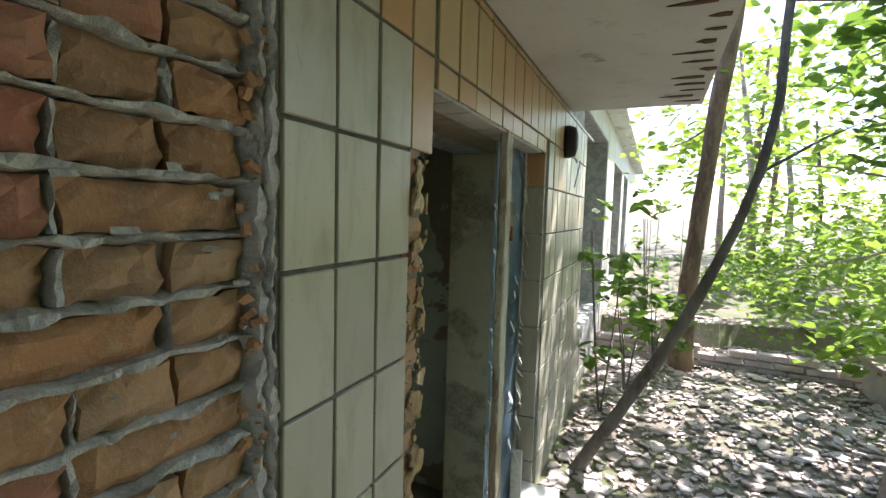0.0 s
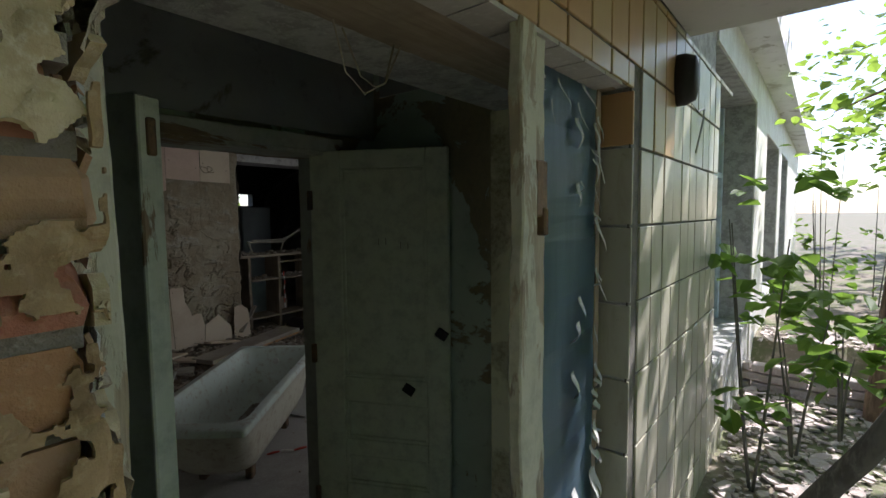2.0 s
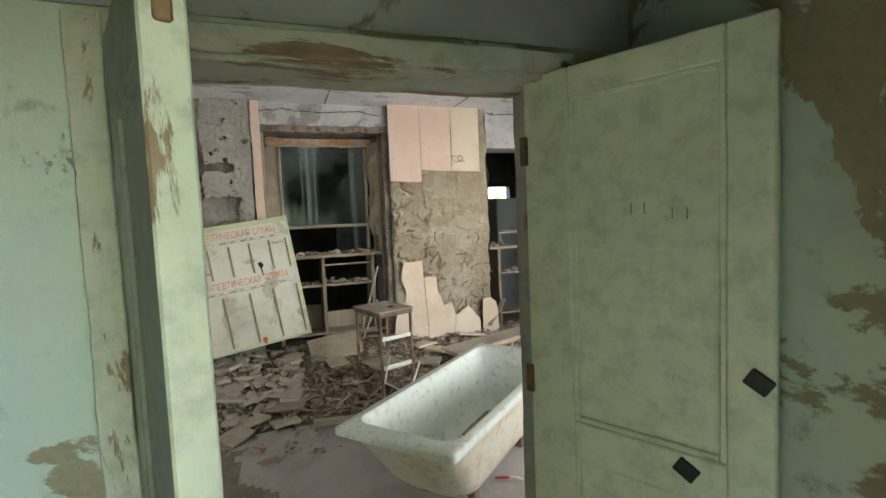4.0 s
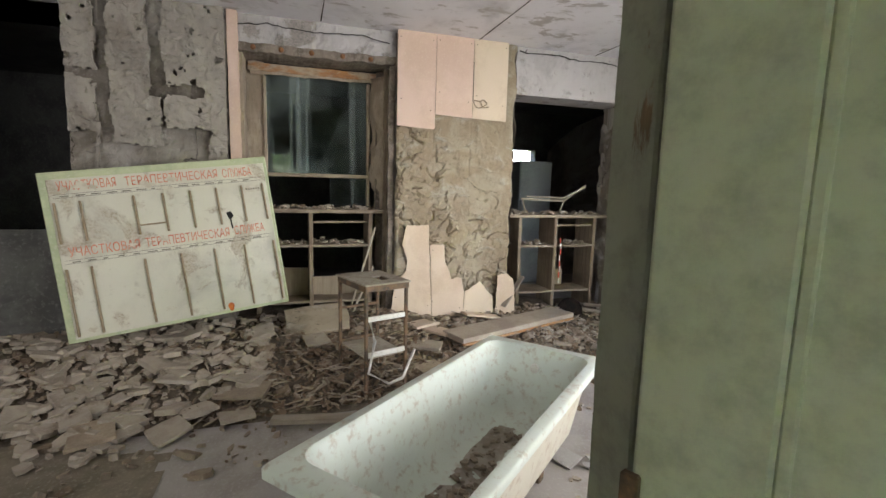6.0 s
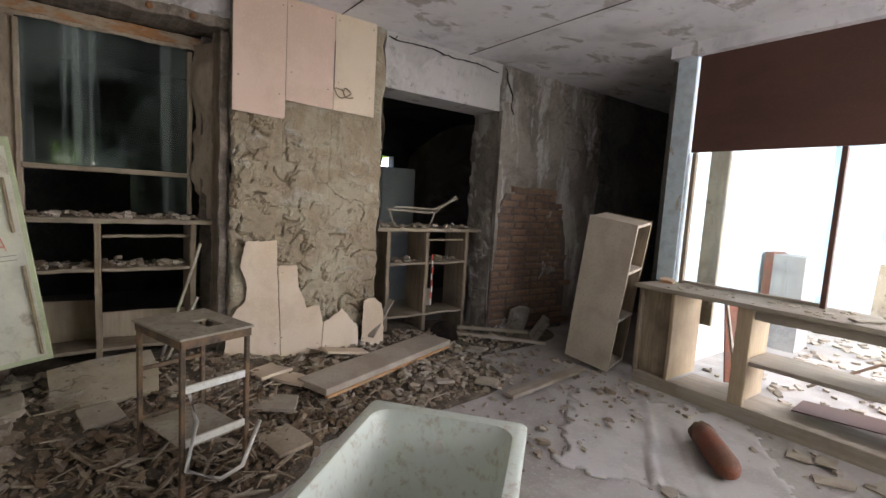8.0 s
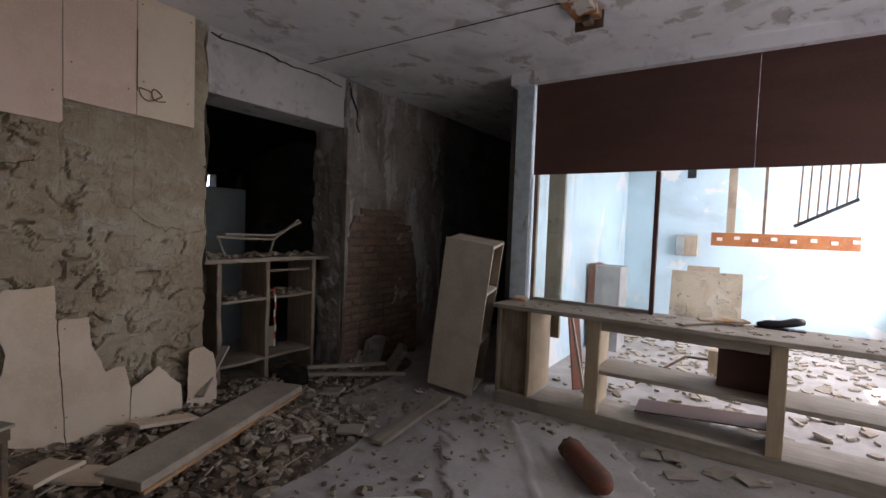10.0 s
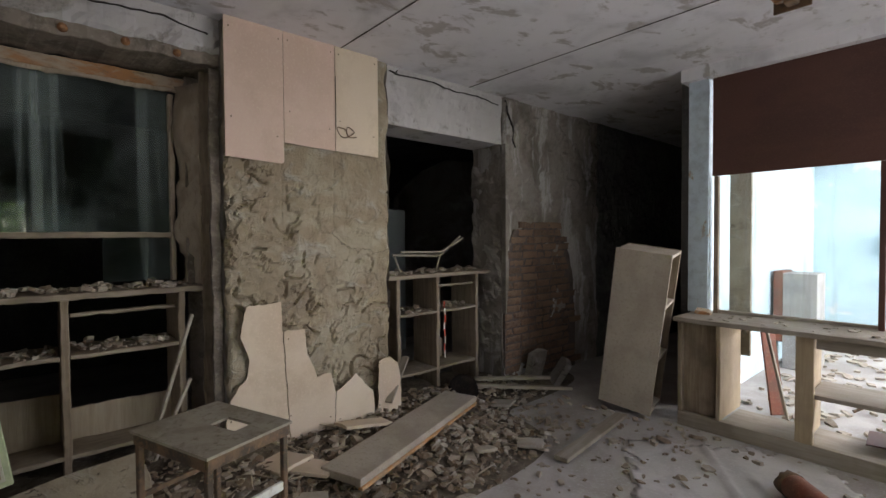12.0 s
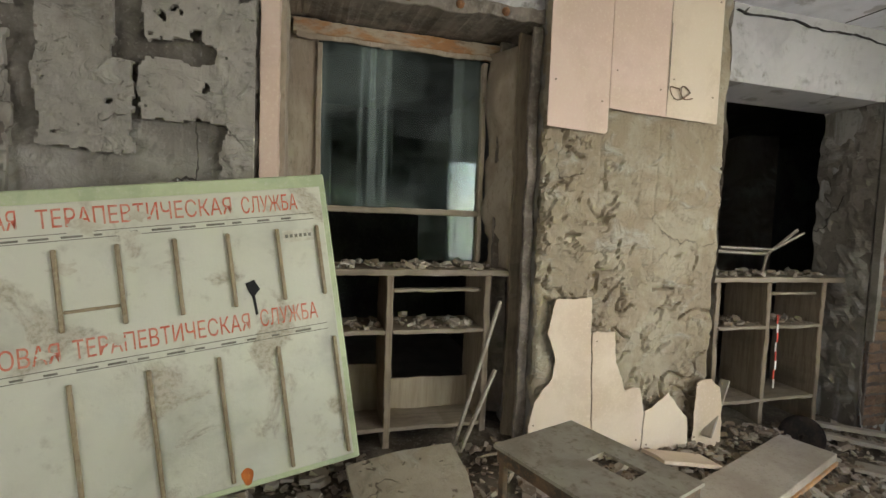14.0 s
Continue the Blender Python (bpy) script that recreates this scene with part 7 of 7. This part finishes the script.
for material, count in ((MORTAR, 60), (PLASTER, 50), (BRICK, 70)):
    heap = Heap()
    for k in range(count):
        x, z, start = rng.uniform(-0.78, -0.61), rng.uniform(0.3, 1.9), len(heap.v)
        heap.chunk(rng, (0, 0, 0), rng.uniform(0.008, 0.034), rng.uniform(0.006, 0.016), 0.5)
        heap.v[start:] = [(x + q[0], 1.33 + 0.6 * q[2], z + q[1]) for q in heap.v[start:]]
    me = bpy.data.meshes.new("reveal_crumbs")
    me.from_pydata(heap.v, [], heap.f)
    me.materials.append(material)
    new("reveal_crumbs", me).parent = wall_east
# grout behind the tiles
bm = bmesh.new()
for y0, y1, z0, z1 in ((0.83, 1.26, 0.1, 2.445), (1.2605, 1.377, 1.92, 2.445), (1.3775, 2.735, 2.095, 2.445), (2.7355, 4.15, 0.1, 2.445)):
    box(bm, -0.615, -0.6085, y0, y1, z0, z1)
part("grout", bm, GROUT, wall_east)

full = {}


def tile(y0, y1, z0, z1, material, x=-0.6, name="tile"):
    key = (round(y1 - y0, 3), round(z1 - z0, 3), material.name)
    if key not in full:
        bm = bmesh.new()
        box(bm, -0.012, 0.0, -(y1 - y0) / 2, (y1 - y0) / 2, -(z1 - z0) / 2, (z1 - z0) / 2, bevel=0.002)
        bmesh.ops.recalc_face_normals(bm, faces=bm.faces)
        me = bpy.data.meshes.new("tile")
        bm.to_mesh(me)
        bm.free()
        me.materials.append(material)
        full[key] = me
    ob = new(name, full[key])
    ob.parent = wall_east
    ob.matrix_basis = pose(x + rng.uniform(-0.0015, 0.0015), (y0 + y1) / 2, (z0 + z1) / 2, 0, rng.uniform(-0.4, 0.4), rng.uniform(-0.4, 0.4))


ty, tz, gap = 0.1417, 0.2505, 0.0095
rows = [1.9155 + tz * k for k in range(-7, 3)]
for z in rows:
    top = min(z + tz, 2.448)
    if top - z < 0.02:
        continue
    for k in range(-3, 24):
        y = 1.2595 + ty * k
        a, b = y + gap / 2, y + ty - gap / 2
        amber = z > 1.91 and k >= -1
        if a > 4.15 and not (z > 2.4 or z < 0.6):
            continue
        if z > 1.91 and k == 0:
            tile(a, 1.377, z + gap / 2, top - gap / 2, TILE_AMBER)
            continue
        if 0 <= k and a < 2.735:
            if z + tz > 2.1 and z > 1.91:
                if z < 2.0:
                    tile(max(a, 1.379), min(b, 2.733), 2.092, top - gap / 2, TILE_AMBER)
                else:
                    tile(max(a, 1.379), b, z + gap / 2, top - gap / 2, TILE_AMBER)
            continue
        if a < 0.8:
            continue
        tile(a, b, z + gap / 2, top - gap / 2, TILE_AMBER if (amber and rng.random() < 0.6 and k < 14) else TILE)
    # return tiles in the right reveal
    if top < 2.2:
        bm = bmesh.new()
        box(bm, -0.722, -0.602, 2.735, 2.745, z + gap / 2, min(top, 2.09) - gap / 2, bevel=0.002)
        part("tile", bm, TILE_AMBER if z > 1.9 else TILE, wall_east)
bm = bmesh.new()
for k in range(-1, 10):
    y = 1.36 + ty * k
    if 1.3 < y < 2.6:
        box(bm, -0.7, -0.603, y + 0.003, min(y + ty, 2.733) - 0.003, 2.08, 2.09)
part("soffit_tiles", bm, CONCRETE, wall_east)

# bare brick on the end wall
bm = bmesh.new()
pts = []
for i in range(41):
    a_ = math.pi * i / 40
    r_ = 1 + 0.09 * noise.fractal(Vector((math.cos(a_) * 2, math.sin(a_) * 2, 5.5)), 1, 2, 4)
    pts.append((max(5.66, 6.22 + 0.66 * r_ * math.copysign(abs(math.cos(a_)) ** 0.6, math.cos(a_))), 1.72 * r_ * math.sin(a_) ** 0.7 if 0 < i < 40 else 0.0))
plate(bm, pts, 0.02, Matrix(((0, 0, 1, -6.03), (1, 0, 0, 0), (0, 1, 0, 0), (0, 0, 0, 1))))
part("bare_joints", bm, JOINT, bpy.data.objects["wall_end"], "sooty joints of bare brickwork")
soot = {}
for row in range(22):
    z = 0.05 + pitch * row
    half = 0.66 * math.sqrt(max(0, 1 - min(1, (z + 0.05) / 1.72) ** 2.86)) ** 0.6 - 0.02
    y = max(5.67, 6.22 - half + 0.06 * (row % 2))
    while half > 0.15 and y < 6.22 + half - 0.15 + 0.08 * rng.random():
        length = 0.235 if rng.random() < 0.7 else 0.11
        b = brick(bpy.data.objects["wall_end"], -6.022 + rng.uniform(-0.004, 0.006), y + length / 2, z + 0.033, length)
        if b.data.name not in soot:
            soot[b.data.name] = b.data.copy()
            soot[b.data.name].materials.clear()
            soot[b.data.name].materials.append(BRICK_SOOT)
        b.data = soot[b.data.name]
        y += length + 0.012
